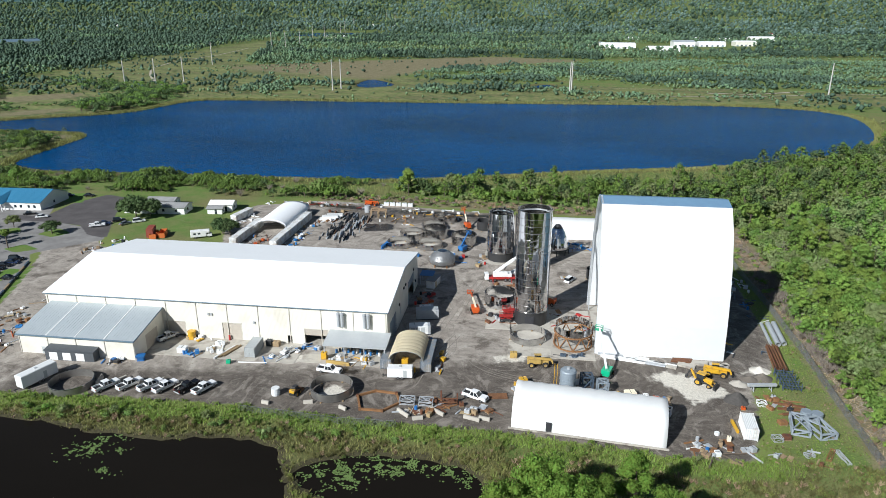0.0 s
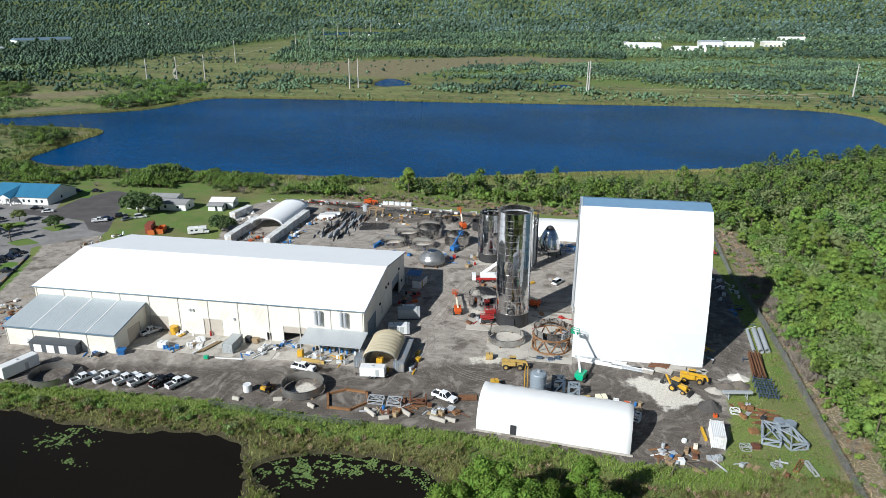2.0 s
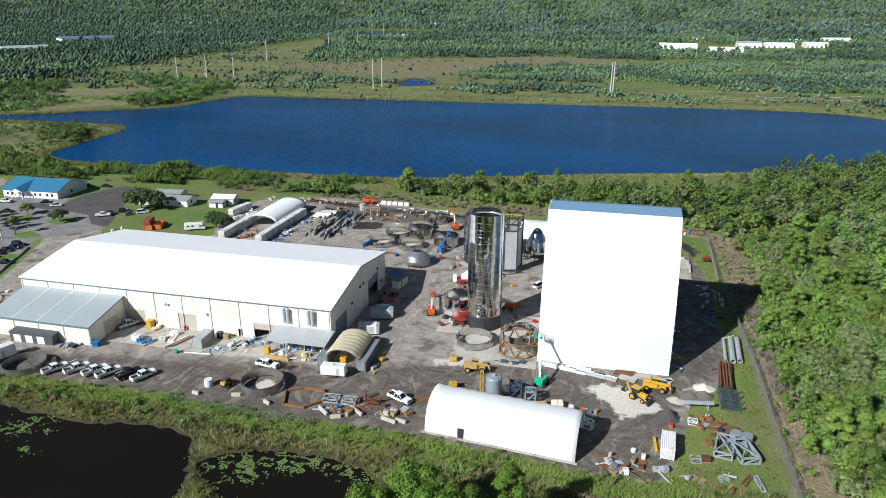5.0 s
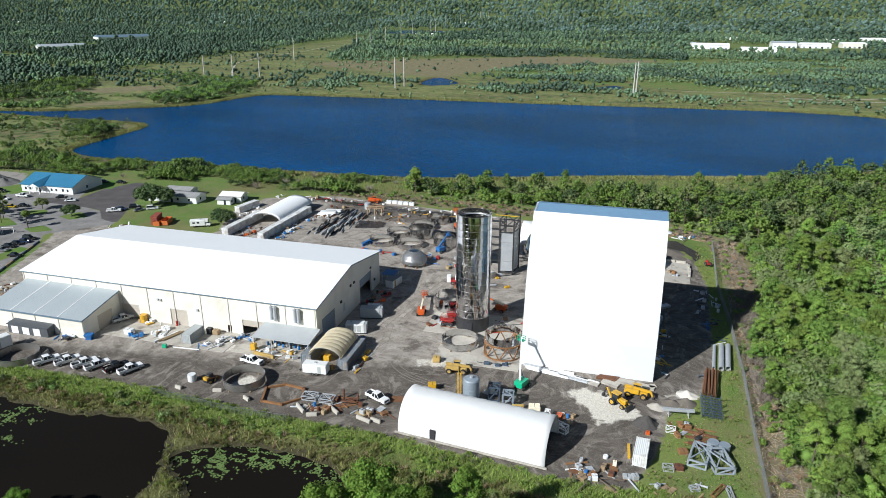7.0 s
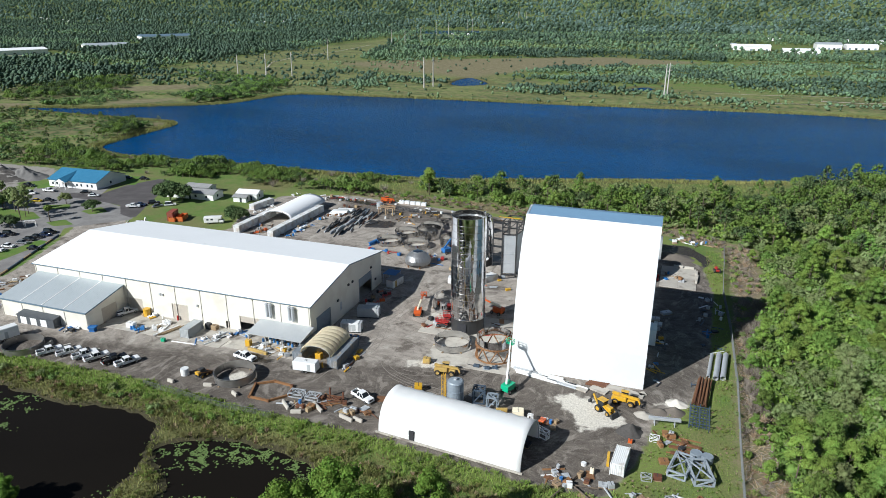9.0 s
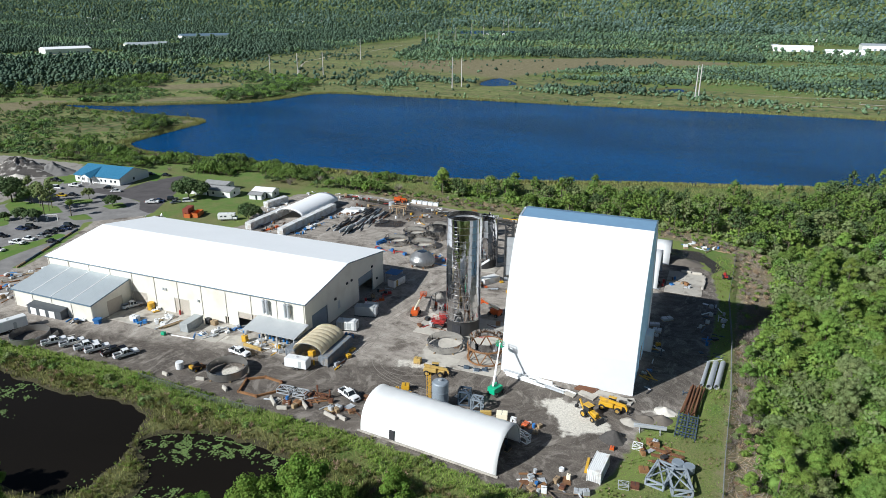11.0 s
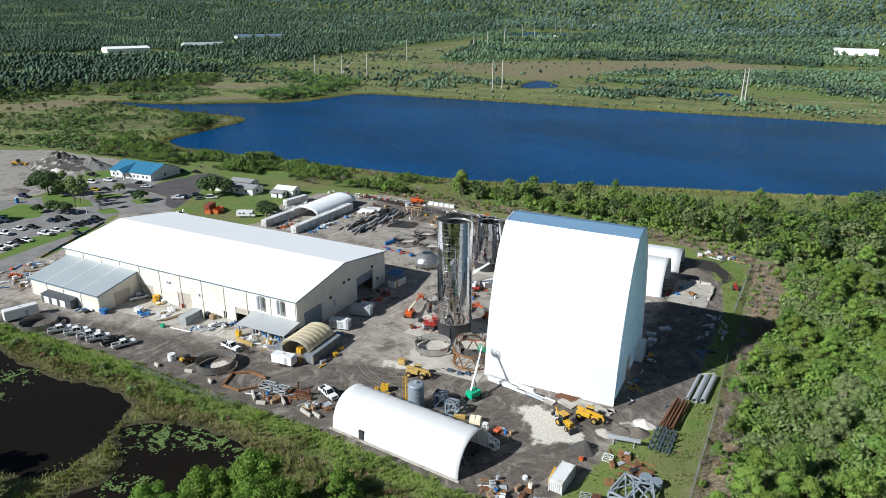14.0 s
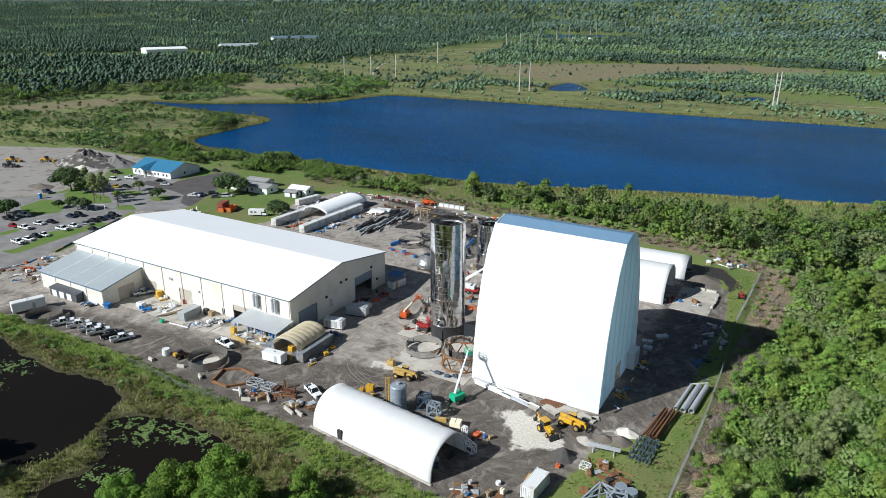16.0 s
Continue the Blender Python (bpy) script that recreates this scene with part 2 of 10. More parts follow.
    leaf_olive=mat("grey_olive_foliage", (0.285, 0.345, 0.140), (0.185, 0.230, 0.095), 1.2, 0.75, bump=0.9, big=0.14, island=0.2, vary=0.2, transl=0.35, spec=0.2, deep=0.3),
    leaf_shrub=mat("scrub_foliage", (0.215, 0.310, 0.085), (0.120, 0.185, 0.055), 1.0, 0.7, bump=0.9, big=0.1, island=0.2, vary=0.2, transl=0.3, spec=0.2, deep=0.3),
    # the far leaf tones carry a bluish haze in their base colours
    leaf_pale=mat("pale_green_hazed_foliage", (0.255, 0.350, 0.170), (0.16, 0.235, 0.125), 0.2, 0.75, bump=0.9, big=0.05, island=0.3, transl=0.3, spec=0.2, deep=0.9),
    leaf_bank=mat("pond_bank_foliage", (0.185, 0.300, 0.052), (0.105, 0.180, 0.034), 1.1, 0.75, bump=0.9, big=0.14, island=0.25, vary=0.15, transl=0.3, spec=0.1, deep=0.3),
    leaf_far=mat("far_woods_hazed_foliage", (0.200, 0.300, 0.165), (0.115, 0.185, 0.115), 0.2, 0.75, bump=0.9, big=0.05, island=0.3, transl=0.3, spec=0.2, deep=0.9),
    leaf_stand=mat("dark_pine_stand_hazed_foliage", (0.120, 0.185, 0.118), (0.064, 0.108, 0.078), 0.2, 0.8, bump=0.9, big=0.05, island=0.3, transl=0.3, spec=0.2, deep=0.9),
    leaf_distant=mat("distant_woods_hazed_foliage", (0.190, 0.280, 0.230), (0.110, 0.175, 0.150), 0.06, 0.8, bump=0.9, big=0.08, island=0.3, transl=0.3, spec=0.2, deep=2.0),
    twig=mat("bare_grey_twigs", (0.33, 0.285, 0.24), (0.19, 0.155, 0.125), 1.0, 0.9, bump=0.0, island=0.35),
    straw=mat("dry_tan_debris", (0.46, 0.35, 0.24), (0.27, 0.17, 0.105), 0.8, 0.9, bump=0.0, island=0.4),
    reed=mat("olive_reeds", (0.300, 0.285, 0.105), (0.190, 0.215, 0.066), 0.15, 0.8, bump=0.0, island=0.35, transl=0.2, spec=0.2),
    track=mat("pale_sandy_track", (0.46, 0.42, 0.34), (0.33, 0.30, 0.22), 0.15, 0.95, bump=0.1),
    sward=mat("bright_green_grass_blades", (0.290, 0.400, 0.085), (0.200, 0.275, 0.062), 0.25, 0.8, bump=0.0, island=0.2, transl=0.25, spec=0.2),
    sedge=mat("brown_olive_sedge_blades", (0.225, 0.205, 0.080), (0.130, 0.130, 0.050), 0.25, 0.85, bump=0.0, island=0.2, transl=0.2, spec=0.2),
    grassy=mat("tall_grass_blades", (0.235, 0.335, 0.070), (0.27, 0.25, 0.10), 0.12, 0.8, bump=0.0, island=0.35, transl=0.2, spec=0.2),
    lily=mat("lily_pad_green", (0.165, 0.235, 0.070), (0.105, 0.160, 0.045), 1.0, 0.5, bump=0.0, island=0.25),
    far_wood=mat("distant_woods_painted_haze", (0.105, 0.165, 0.15), (0.02, 0.045, 0.045), 0.05, 0.9, bump=0.0),
)


# ---- mesh helpers ----
def part(name, bm, material, parent=None, label="", at=None, smooth=False):
    """Links a bmesh as one mesh object under a thing or a part."""
    me = bpy.data.meshes.new(name)
    bm.to_mesh(me)
    bm.free()
    for k in (material if isinstance(material, (list, tuple)) else [material]):
        me.materials.append(M[k])
    if smooth:
        me.polygons.foreach_set("use_smooth", [True] * len(me.polygons))
    ob = new(name, me)
    if at is not None:
        ob.matrix_basis = at
    if parent is not None:
        ob.parent = parent
    if label:
        ob["label"] = label
    return ob


def thing(name, at, label, category, group="", kind=""):
    ob = new(name)
    ob.empty_display_size = 0.5
    ob.matrix_basis = at
    return tagged(ob, label, category, group, kind)


def hexa(bm, pts):
    """A solid from eight corners: four below, four above, both counterclockwise."""
    v = [bm.verts.new(p) for p in pts]
    for f in ((3, 2, 1, 0), (4, 5, 6, 7), (0, 1, 5, 4), (1, 2, 6, 5), (2, 3, 7, 6), (3, 0, 4, 7)):
        bm.faces.new([v[i] for i in f])
    return v


def box(bm, x0, x1, y0, y1, z0, z1, m=None, top=1.0):
    """A box, its top drawn in to a share of the base if asked for."""
    cx, cy = (x0 + x1) / 2, (y0 + y1) / 2
    t = lambda x, c: c + (x - c) * top
    p = [(x0, y0, z0), (x1, y0, z0), (x1, y1, z0), (x0, y1, z0), (t(x0, cx), t(y0, cy), z1), (t(x1, cx), t(y0, cy), z1), (t(x1, cx), t(y1, cy), z1), (t(x0, cx), t(y1, cy), z1)]
    return hexa(bm, [m @ Vector(q) for q in p] if m else p)


def bevel(bm, w=0.04, seg=1):
    bmesh.ops.bevel(bm, geom=bm.edges[:], offset=w, segments=seg, affect="EDGES", clamp_overlap=True)
    return bm


def bar(bm, a, b, w=0.1, h=None, sides=4):
    """A straight member from a to b, square or round."""
    a, b = Vector(a), Vector(b)
    h = h or w
    d = (b - a).normalized()
    s = d.cross(Vector((0, 0, 1)))
    s = s.normalized() if s.length > 1e-4 else Vector((1, 0, 0))
    u = s.cross(d).normalized()
    rings = []
    for c in (a, b):
        if sides == 4:
            rings.append([bm.verts.new(c + s * w / 2 * i + u * h / 2 * j) for i, j in ((-1, -1), (1, -1), (1, 1), (-1, 1))])
        else:
            rings.append([bm.verts.new(c + (s * math.cos(q) + u * math.sin(q)) * w / 2) for q in [2 * math.pi * k / sides for k in range(sides)]])
    n = len(rings[0])
    for i in range(n):
        bm.faces.new((rings[0][i], rings[0][(i + 1) % n], rings[1][(i + 1) % n], rings[1][i]))
    bm.faces.new(rings[0][::-1]), bm.faces.new(rings[1])


def tube(bm, profile, n=32, m=None, a0=0.0, a1=2 * math.pi, caps=False):
    """A surface turned round z from (radius, height) pairs."""
    full = abs(a1 - a0 - 2 * math.pi) < 1e-6
    k = n if full else n + 1
    rows = []
    for r, z in profile:
        row = []
        for i in range(k):
            a = a0 + (a1 - a0) * i / n
            p = Vector((r * math.cos(a), r * math.sin(a), z))
            row.append(bm.verts.new(m @ p if m else p))
        rows.append(row)
    for lo, hi in zip(rows, rows[1:]):
        for i in range(n):
            j = (i + 1) % k
            bm.faces.new((lo[i], lo[j], hi[j], hi[i]))
    if caps:
        bm.faces.new(rows[0][::-1]), bm.faces.new(rows[-1])
    return rows


def wall(bm, u0, u1, z0, z1, holes, axis, c, th):
    """A wall along x or y with its outer and inner faces at c and c + th, and holes (u0, u1, z0, z1) right through it."""
    us = sorted({u0, u1, *[h[0] for h in holes], *[h[1] for h in holes]})
    zs = sorted({z0, z1, *[h[2] for h in holes], *[h[3] for h in holes]})
    a, b = min(c, c + th), max(c, c + th)
    for i in range(len(us) - 1):
        run = None
        for j in range(len(zs) - 1):
            um, zm = (us[i] + us[i + 1]) / 2, (zs[j] + zs[j + 1]) / 2
            solid = not any(h[0] < um < h[1] and h[2] < zm < h[3] for h in holes)
            if solid:
                run = (run[0], zs[j + 1]) if run else (zs[j], zs[j + 1])
            if run and (not solid or j == len(zs) - 2):
                if axis == "x":
                    box(bm, us[i], us[i + 1], a, b, run[0], run[1])
                else:
                    box(bm, a, b, us[i], us[i + 1], run[0], run[1])
                run = None
    bmesh.ops.remove_doubles(bm, verts=bm.verts[:], dist=0.0005)
    return bm


def arch_shell(bm, prof, x0, x1, n=1, th=0.12, sag=0.0):
    """A vault along x from a (y, z) profile, with a thickness; sag dips it between its frames."""
    k = len(prof)
    cy = sum(p[0] for p in prof) / k
    outer, inner = [], []
    for i in range(n + 1):
        x = x0 + (x1 - x0) * i / n
        s = 1.0 - (sag if i % 2 else 0.0)
        outer.append([bm.verts.new((x, cy + (y - cy) * s, z * s)) for y, z in prof])
        inner.append([bm.verts.new((x, cy + (y - cy) * s * (1 - th / 8), max(0.0, z * s - th))) for y, z in prof])
    for i in range(n):
        for j in range(k - 1):
            bm.faces.new((outer[i][j], outer[i + 1][j], outer[i + 1][j + 1], outer[i][j + 1]))
            bm.faces.new((inner[i][j + 1], inner[i + 1][j + 1], inner[i + 1][j], inner[i][j]))
    for e in (0, n):
        for j in range(k - 1):
            bm.faces.new((outer[e][j], outer[e][j + 1], inner[e][j + 1], inner[e][j]))
    bmesh.ops.recalc_face_normals(bm, faces=bm.faces[:])
    return bm


def arch_profile(y0, y1, h, n=16, power=2.4):
    """A full-bellied arch between two feet."""
    c, r = (y0 + y1) / 2, (y1 - y0) / 2
    out = []
    for i in range(n + 1):
        a = math.pi * (1 - i / n)
        ca, sa = math.cos(a), math.sin(a)
        out.append((c + r * math.copysign(abs(ca) ** (2 / power), ca), h * abs(sa) ** (2 / power)))
    return out


def inside(poly, x, y):
    """Whether points lie in a polygon, and how far inside they are (metres, negative outside; roughly so when far off)."""
    p = np.asarray(poly, float)
    off = np.hypot(np.maximum(np.maximum(p[:, 0].min() - x, x - p[:, 0].max()), 0), np.maximum(np.maximum(p[:, 1].min() - y, y - p[:, 1].max()), 0))
    out = -off - 10.0
    near = off < 45.0
    x, y = x[near], y[near]
    if not len(x):
        return out
    ins = np.zeros(x.shape, bool)
    dist = np.full(x.shape, 1e18)
    for (ax, ay), (bx, by) in zip(p, np.roll(p, -1, 0)):
        dx, dy = bx - ax, by - ay
        u, v = x - ax, y - ay
        if dy:
            ins ^= ((ay > y) != (by > y)) & (u < dx / dy * v)
        t = np.minimum(np.maximum((u * dx + v * dy) * (1 / (dx * dx + dy * dy + 1e-12)), 0), 1)
        u, v = u - t * dx, v - t * dy
        dist = np.minimum(dist, u * u + v * v)
    dist = np.sqrt(dist)
    out[near] = np.where(ins, dist, -dist)
    return out


def rounded(poly, times=2):
    """A polygon with its corners cut smooth."""
    p = np.asarray(poly, float)
    for _ in range(times):
        q = np.roll(p, -1, 0)
        p = np.stack([0.75 * p + 0.25 * q, 0.25 * p + 0.75 * q], 1).reshape(-1, 2)
    return p


def ragged(poly, amp, scale):
    """A shoreline with small coves and tongues."""
    p = rounded(poly, 1)
    return np.array([(x + amp * noise.noise(Vector((x * scale, y * scale, 3.0))), y + amp * noise.noise(Vector((x * scale, y * scale, 7.0)))) for x, y in p])


# the distant backdrop has haze in its colour and a faint glow added for it
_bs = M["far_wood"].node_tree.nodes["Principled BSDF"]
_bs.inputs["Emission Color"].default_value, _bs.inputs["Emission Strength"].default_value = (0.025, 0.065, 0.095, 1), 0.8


# ---- ground, lake and ponds ----
LAKE = rounded([(-290, 318), (-262, 306), (-200, 311), (-150, 313), (-75, 317), (-30, 334), (20, 354), (91, 374), (150, 405), (180, 432), (210, 472), (232, 545), (232, 588), (210, 618),
                (147, 631), (10, 620), (-90, 611), (-194, 607), (-290, 600), (-333, 592), (-338, 530), (-350, 500), (-395, 474), (-425, 446), (-490, 430), (-490, 422), (-410, 414),
                (-340, 418), (-308, 414), (-303, 376), (-297, 330)])
POND = ragged(rounded([(-165, 106), (-130, 106), (-111, 105.8), (-97, 105), (-90, 104.5), (-84, 104.2), (-79, 103.7), (-74, 102.9), (-69, 105), (-60, 106.5), (-52, 106), (-48.5, 103.6), (-46.3, 99), (-45, 95), (-42.2, 91), (-41.5, 86.6), (-42, 81), (-50, 77), (-70, 76), (-130, 60), (-170, 70)]), 1.5, 0.35)
POOL = ragged(rounded([(-44, 99.5), (-41, 101.6), (-37, 104.2), (-31.6, 105.2), (-25, 105.6), (-19.6, 105.6), (-13.7, 104), (-9.9, 102), (-7.8, 99), (-8.7, 95), (-11, 90), (-16, 85), (-22, 80), (-30, 72), (-36, 78), (-33, 84), (-33, 89), (-39, 92.5), (-43, 95.5)]), 1.4, 0.4)
FARPOND = rounded([(-218, 735), (-196, 716), (-172, 745), (-186, 772), (-216, 812), (-222, 790)])
FARPOND_B = rounded([(-28, 755), (-14, 738), (4, 760), (-8, 786)])
FARLAKE = rounded([(-900, 2080), (-560, 2030), (-470, 2180), (-620, 2380), (-900, 2340)])
YARD = [(-190, 104), (-118, 113.2), (-92, 115), (-60, 116.4), (-38, 115.3), (-5, 115.4), (10, 114.2), (26, 112.5), (41, 113.5), (45, 126), (47, 140), (54, 150), (57.5, 165), (58, 190), (58.5, 216), (55, 238), (47, 247),
        (38, 262), (7, 265), (-26, 268), (-66, 273), (-95, 276), (-124, 264), (-126, 240), (-116, 216), (-128, 192), (-140, 200), (-158, 206), (-164, 214), (-178, 205), (-170, 190), (-160, 168), (-154, 140), (-158, 122), (-200, 120)]
SANDS = [[(24, 141.5), (29, 145.5), (36, 144), (40, 141), (42, 136.5), (37, 135), (33.5, 132), (31, 136), (28, 139.5)], [(-47, 122), (-48, 125.5), (-45, 127.5), (-42, 126), (-41.5, 123), (-44, 121.5)], [(-12, 145), (-3, 149), (-4, 144.5), (-9, 143.5)], [(47, 147), (50.5, 151), (53, 148.5), (50, 146.5)], [(-70, 138), (-60, 140), (-50, 138.5), (-58, 135.5)]]
LOT_DARK = [(-217, 228), (-216, 235), (-202, 234), (-204, 254), (-198, 270), (-185, 266), (-176, 243), (-160, 213), (-170, 216), (-180, 226), (-194, 228)]
LOT_PALE = [(-148, 134), (-158, 158), (-168, 184), (-176, 194), (-160, 212), (-168, 222), (-198, 230), (-216, 262), (-232, 262), (-244, 240), (-232, 224), (-228, 206), (-232, 190), (-246, 178), (-300, 160), (-300, 120), (-200, 118)]
EARTH = [(-232, 192), (-235, 206), (-235, 222), (-258, 240), (-248, 247), (-260, 264), (-267, 268), (-326, 266), (-350, 252), (-420, 220), (-420, 150), (-300, 150), (-245, 178)]
ISLANDS = [[(-171, 140), (-169, 144), (-173.5, 157.5), (-178, 161.5), (-172.5, 171), (-173, 180.5), (-167.5, 180), (-166, 158.5), (-163.5, 141.5)], [(-192.4, 151), (-193, 158), (-189, 157), (-188, 149)], [(-222, 174), (-226.5, 187.5), (-212.5, 189), (-200, 179.5), (-205, 169)],
           [(-227.5, 197), (-232, 204.5), (-206, 205.5), (-195, 200), (-204.5, 192), (-212, 189.5)], [(-189, 197), (-185, 202.5), (-176, 198.5), (-182, 194)], [(-210, 214.5), (-201.5, 220), (-196.5, 215), (-203, 211)], [(-189, 213.5), (-186, 221.5), (-177.5, 217), (-180.5, 211)],
           [(-252.5, 243.5), (-253, 251.5), (-233, 239.5), (-237, 233.5)], [(-225, 268), (-209.5, 270.5), (-200, 255.5), (-208, 255)], [(-152, 150), (-158, 166), (-166, 184), (-168, 183), (-160, 165), (-155, 149)]]
# dark soil; beside the hangar it is also painted darker for the shadow
DARK_SOIL_SHADE = [[(-16, 130), (-6, 146), (10, 149), (40, 151), (56, 164), (57, 230), (44, 250), (42, 200), (43, 158), (46, 126), (41, 113), (5, 114), (-5, 118)], [(38, 138), (45, 140), (52, 150), (58, 166), (59, 216), (56, 240), (47, 250), (41, 250), (42, 200), (43, 160)], [(-118, 112), (-60, 114.5), (-6, 114), (30, 111), (42, 113), (45, 126), (30, 131), (6, 132), (8, 148), (-6, 146), (-22, 140), (-50, 134), (-100, 126), (-120, 124)], [(-90, 250), (-56, 248), (-22, 256), (-24, 266), (-92, 272)]]
FIELD = [(-470, 930), (-330, 860), (-215, 800), (-190, 860), (-140, 1000), (20, 1110), (40, 1160), (-110, 1215), (-290, 1105), (-420, 1010)]
CORRIDOR = [(-640, 740), (-470, 690), (-455, 985), (-500, 1080), (-641, 1527), (-660, 1847), (-640, 2000), (-720, 2055), (-740, 1714), (-700, 1250), (-690, 1033), (-655, 860)]
DIRT_ROAD = [(-560, 330), (-548, 364), (-537, 386), (-533, 412), (-517, 450), (-490, 440), (-486, 393), (-492, 366), (-512, 330)]
STRIP = [(62, 96), (73, 96), (71, 150), (69, 190), (74, 225), (72, 262), (46, 280), (-20, 285), (-100, 288), (-100, 276), (-20, 272), (40, 268), (60, 260), (64, 216), (63, 160)]
WET = [[(-104, 268), (-60, 262), (-20, 261), (-20, 264.5), (-60, 266.5), (-104, 272)], [(-69, 236), (-58, 239), (-59, 247), (-70, 246)], [(40, 250), (52, 247), (56, 238), (58.5, 244), (50, 258), (40, 257)], [(-52, 133.5), (-42, 133), (-38, 135), (-50, 136)]]
MEADOW = [(-360, 600), (-90, 615), (240, 640), (420, 640), (420, 720), (150, 760), (-100, 780), (-230, 860), (-440, 1010), (-520, 990), (-500, 760), (-430, 690)]

WEST = [(-620, 222), (-440, 238), (-354, 260), (-328, 270), (-268, 272), (-262, 277), (-300, 282), (-296, 325), (-306, 372), (-318, 408), (-410, 410), (-520, 416), (-760, 430), (-760, 300)]
SPIT = [(-360, 468), (-430, 444), (-500, 440), (-760, 450), (-900, 560), (-640, 760), (-480, 740), (-370, 640), (-345, 598), (-344, 540), (-352, 506)]
BARE_FLATS = [[(-516, 548), (-486, 546), (-468, 562), (-448, 592), (-460, 622), (-488, 612), (-505, 590), (-530, 566)], [(-440, 470), (-418, 478), (-404, 494), (-400, 516), (-410, 524), (-426, 504), (-442, 482)], [(-322, 386), (-326, 406), (-306, 402)], [(-326, 288), (-323, 303), (-304, 309), (-292, 296), (-305, 284)]]


def grow(a, b, step, rate):
    out = [a]
    while abs(out[-1] - b) > step:
        out.append(out[-1] + math.copysign(step, b - a))
        step = step * rate
    return out + [b]


gx = np.array(sorted(set(np.arange(-210, 85, 1.9)) | set(grow(-211.5, -4700, 2.0, 1.06)) | set(grow(86.5, 2600, 2.0, 1.07))))
gy = np.array(sorted(set(np.arange(78, 282, 1.8)) | set(grow(76, -300, 3.0, 1.2)) | set(grow(283.5, 640, 4.0, 1.01)) | set(grow(646, 4850, 6.0, 1.05))))
GX, GY = np.meshgrid(gx, gy)
rough_z = np.array([noise.noise(Vector((x * 0.11, y * 0.11, 0.0))) for x, y in zip(GX.ravel(), GY.ravel())]).reshape(GX.shape)
wet = np.maximum.reduce([inside(p, GX, GY) for p in (LAKE, POND, POOL, FARPOND, FARPOND_B, FARLAKE)])
yard_in = inside(YARD, GX, GY)
lots_in = np.maximum(inside(LOT_DARK, GX, GY), inside(LOT_PALE, GX, GY))
soft_land = np.clip(-np.maximum(yard_in, lots_in) / 6.0, 0, 1)
GZ = np.clip(-wet * 0.22, -2.5, 0.8) - 0.8 + rough_z * (0.03 + 0.25 * soft_land * np.clip(-wet / 5, 0, 1))
GZ = np.where(np.maximum(yard_in, lots_in) > -1.5, np.maximum(GZ, 0.02 * rough_z), GZ)


def far_rise(x, y):
    """The far country climbs gently towards the horizon, a little higher to the east."""
    r, az = np.hypot(x - 40, y - 10), np.degrees(np.arctan2(x - 40, y - 10))
    return (94 + 36 * np.clip((az + 64) / 60, 0, 1)) * np.clip((r - 2450) / 2400, 0, 1.05) ** 1.6


GZ = GZ + far_rise(GX, GY)


def ground_height(x, y):
    i = np.clip(np.searchsorted(gx, x) - 1, 0, len(gx) - 2)
    j = np.clip(np.searchsorted(gy, y) - 1, 0, len(gy) - 2)
    u, v = (x - gx[i]) / (gx[i + 1] - gx[i]), (y - gy[j]) / (gy[j + 1] - gy[j])
    return (GZ[j, i] * (1 - u) * (1 - v) + GZ[j, i + 1] * u * (1 - v) + GZ[j + 1, i] * (1 - u) * v + GZ[j + 1, i + 1] * u * v)


nx, ny = len(gx), len(gy)
idx = np.arange(nx * ny).reshape(ny, nx)
quads = np.stack([idx[:-1, :-1], idx[:-1, 1:], idx[1:, 1:], idx[1:, :-1]], -1).reshape(-1, 4)


def quick_mesh(name, verts, faces):
    """A mesh from arrays; every face has as many corners as the array is wide."""
    me = bpy.data.meshes.new(name)
    k = faces.shape[1]
    me.vertices.add(len(verts))
    me.vertices.foreach_set("co", np.ascontiguousarray(verts, np.float32).ravel())
    me.loops.add(faces.size)
    me.loops.foreach_set("vertex_index", np.ascontiguousarray(faces, np.int32).ravel())
    me.polygons.add(len(faces))
    me.polygons.foreach_set("loop_start", np.arange(0, faces.size, k, dtype=np.int32))
    me.polygons.foreach_set("loop_total", np.full(len(faces), k, np.int32))
    me.update(calc_edges=True)
    return me


gm = quick_mesh("ground", np.stack([GX, GY, GZ], -1).reshape(-1, 3), quads)
gm.polygons.foreach_set("use_smooth", [True] * len(gm.polygons))
zones = dict(yard=yard_in, sand=np.maximum.reduce([inside(p, GX, GY) for p in SANDS]), lot=inside(LOT_DARK, GX, GY), pale=inside(LOT_PALE, GX, GY), earth=inside(EARTH, GX, GY),
             island=np.maximum.reduce([inside(p, GX, GY) for p in ISLANDS]), brown=np.maximum(inside(FIELD, GX, GY) / 10, np.maximum.reduce([inside(p, GX, GY) for p in [STRIP, DIRT_ROAD] + BARE_FLATS])), meadow=np.maximum.reduce([inside(p, GX, GY) for p in (MEADOW, CORRIDOR, WEST, SPIT)]) / 8, shore=wet,
             dark=np.maximum.reduce([inside(p, GX, GY) for p in DARK_SOIL_SHADE]),
             wet=np.maximum.reduce([inside(p, GX, GY) for p in WET]))
for key, val in zones.items():
    gm.attributes.new(key, "FLOAT", "POINT").data.foreach_set("value", np.clip(val, -40, 40).astype(np.float32).ravel())


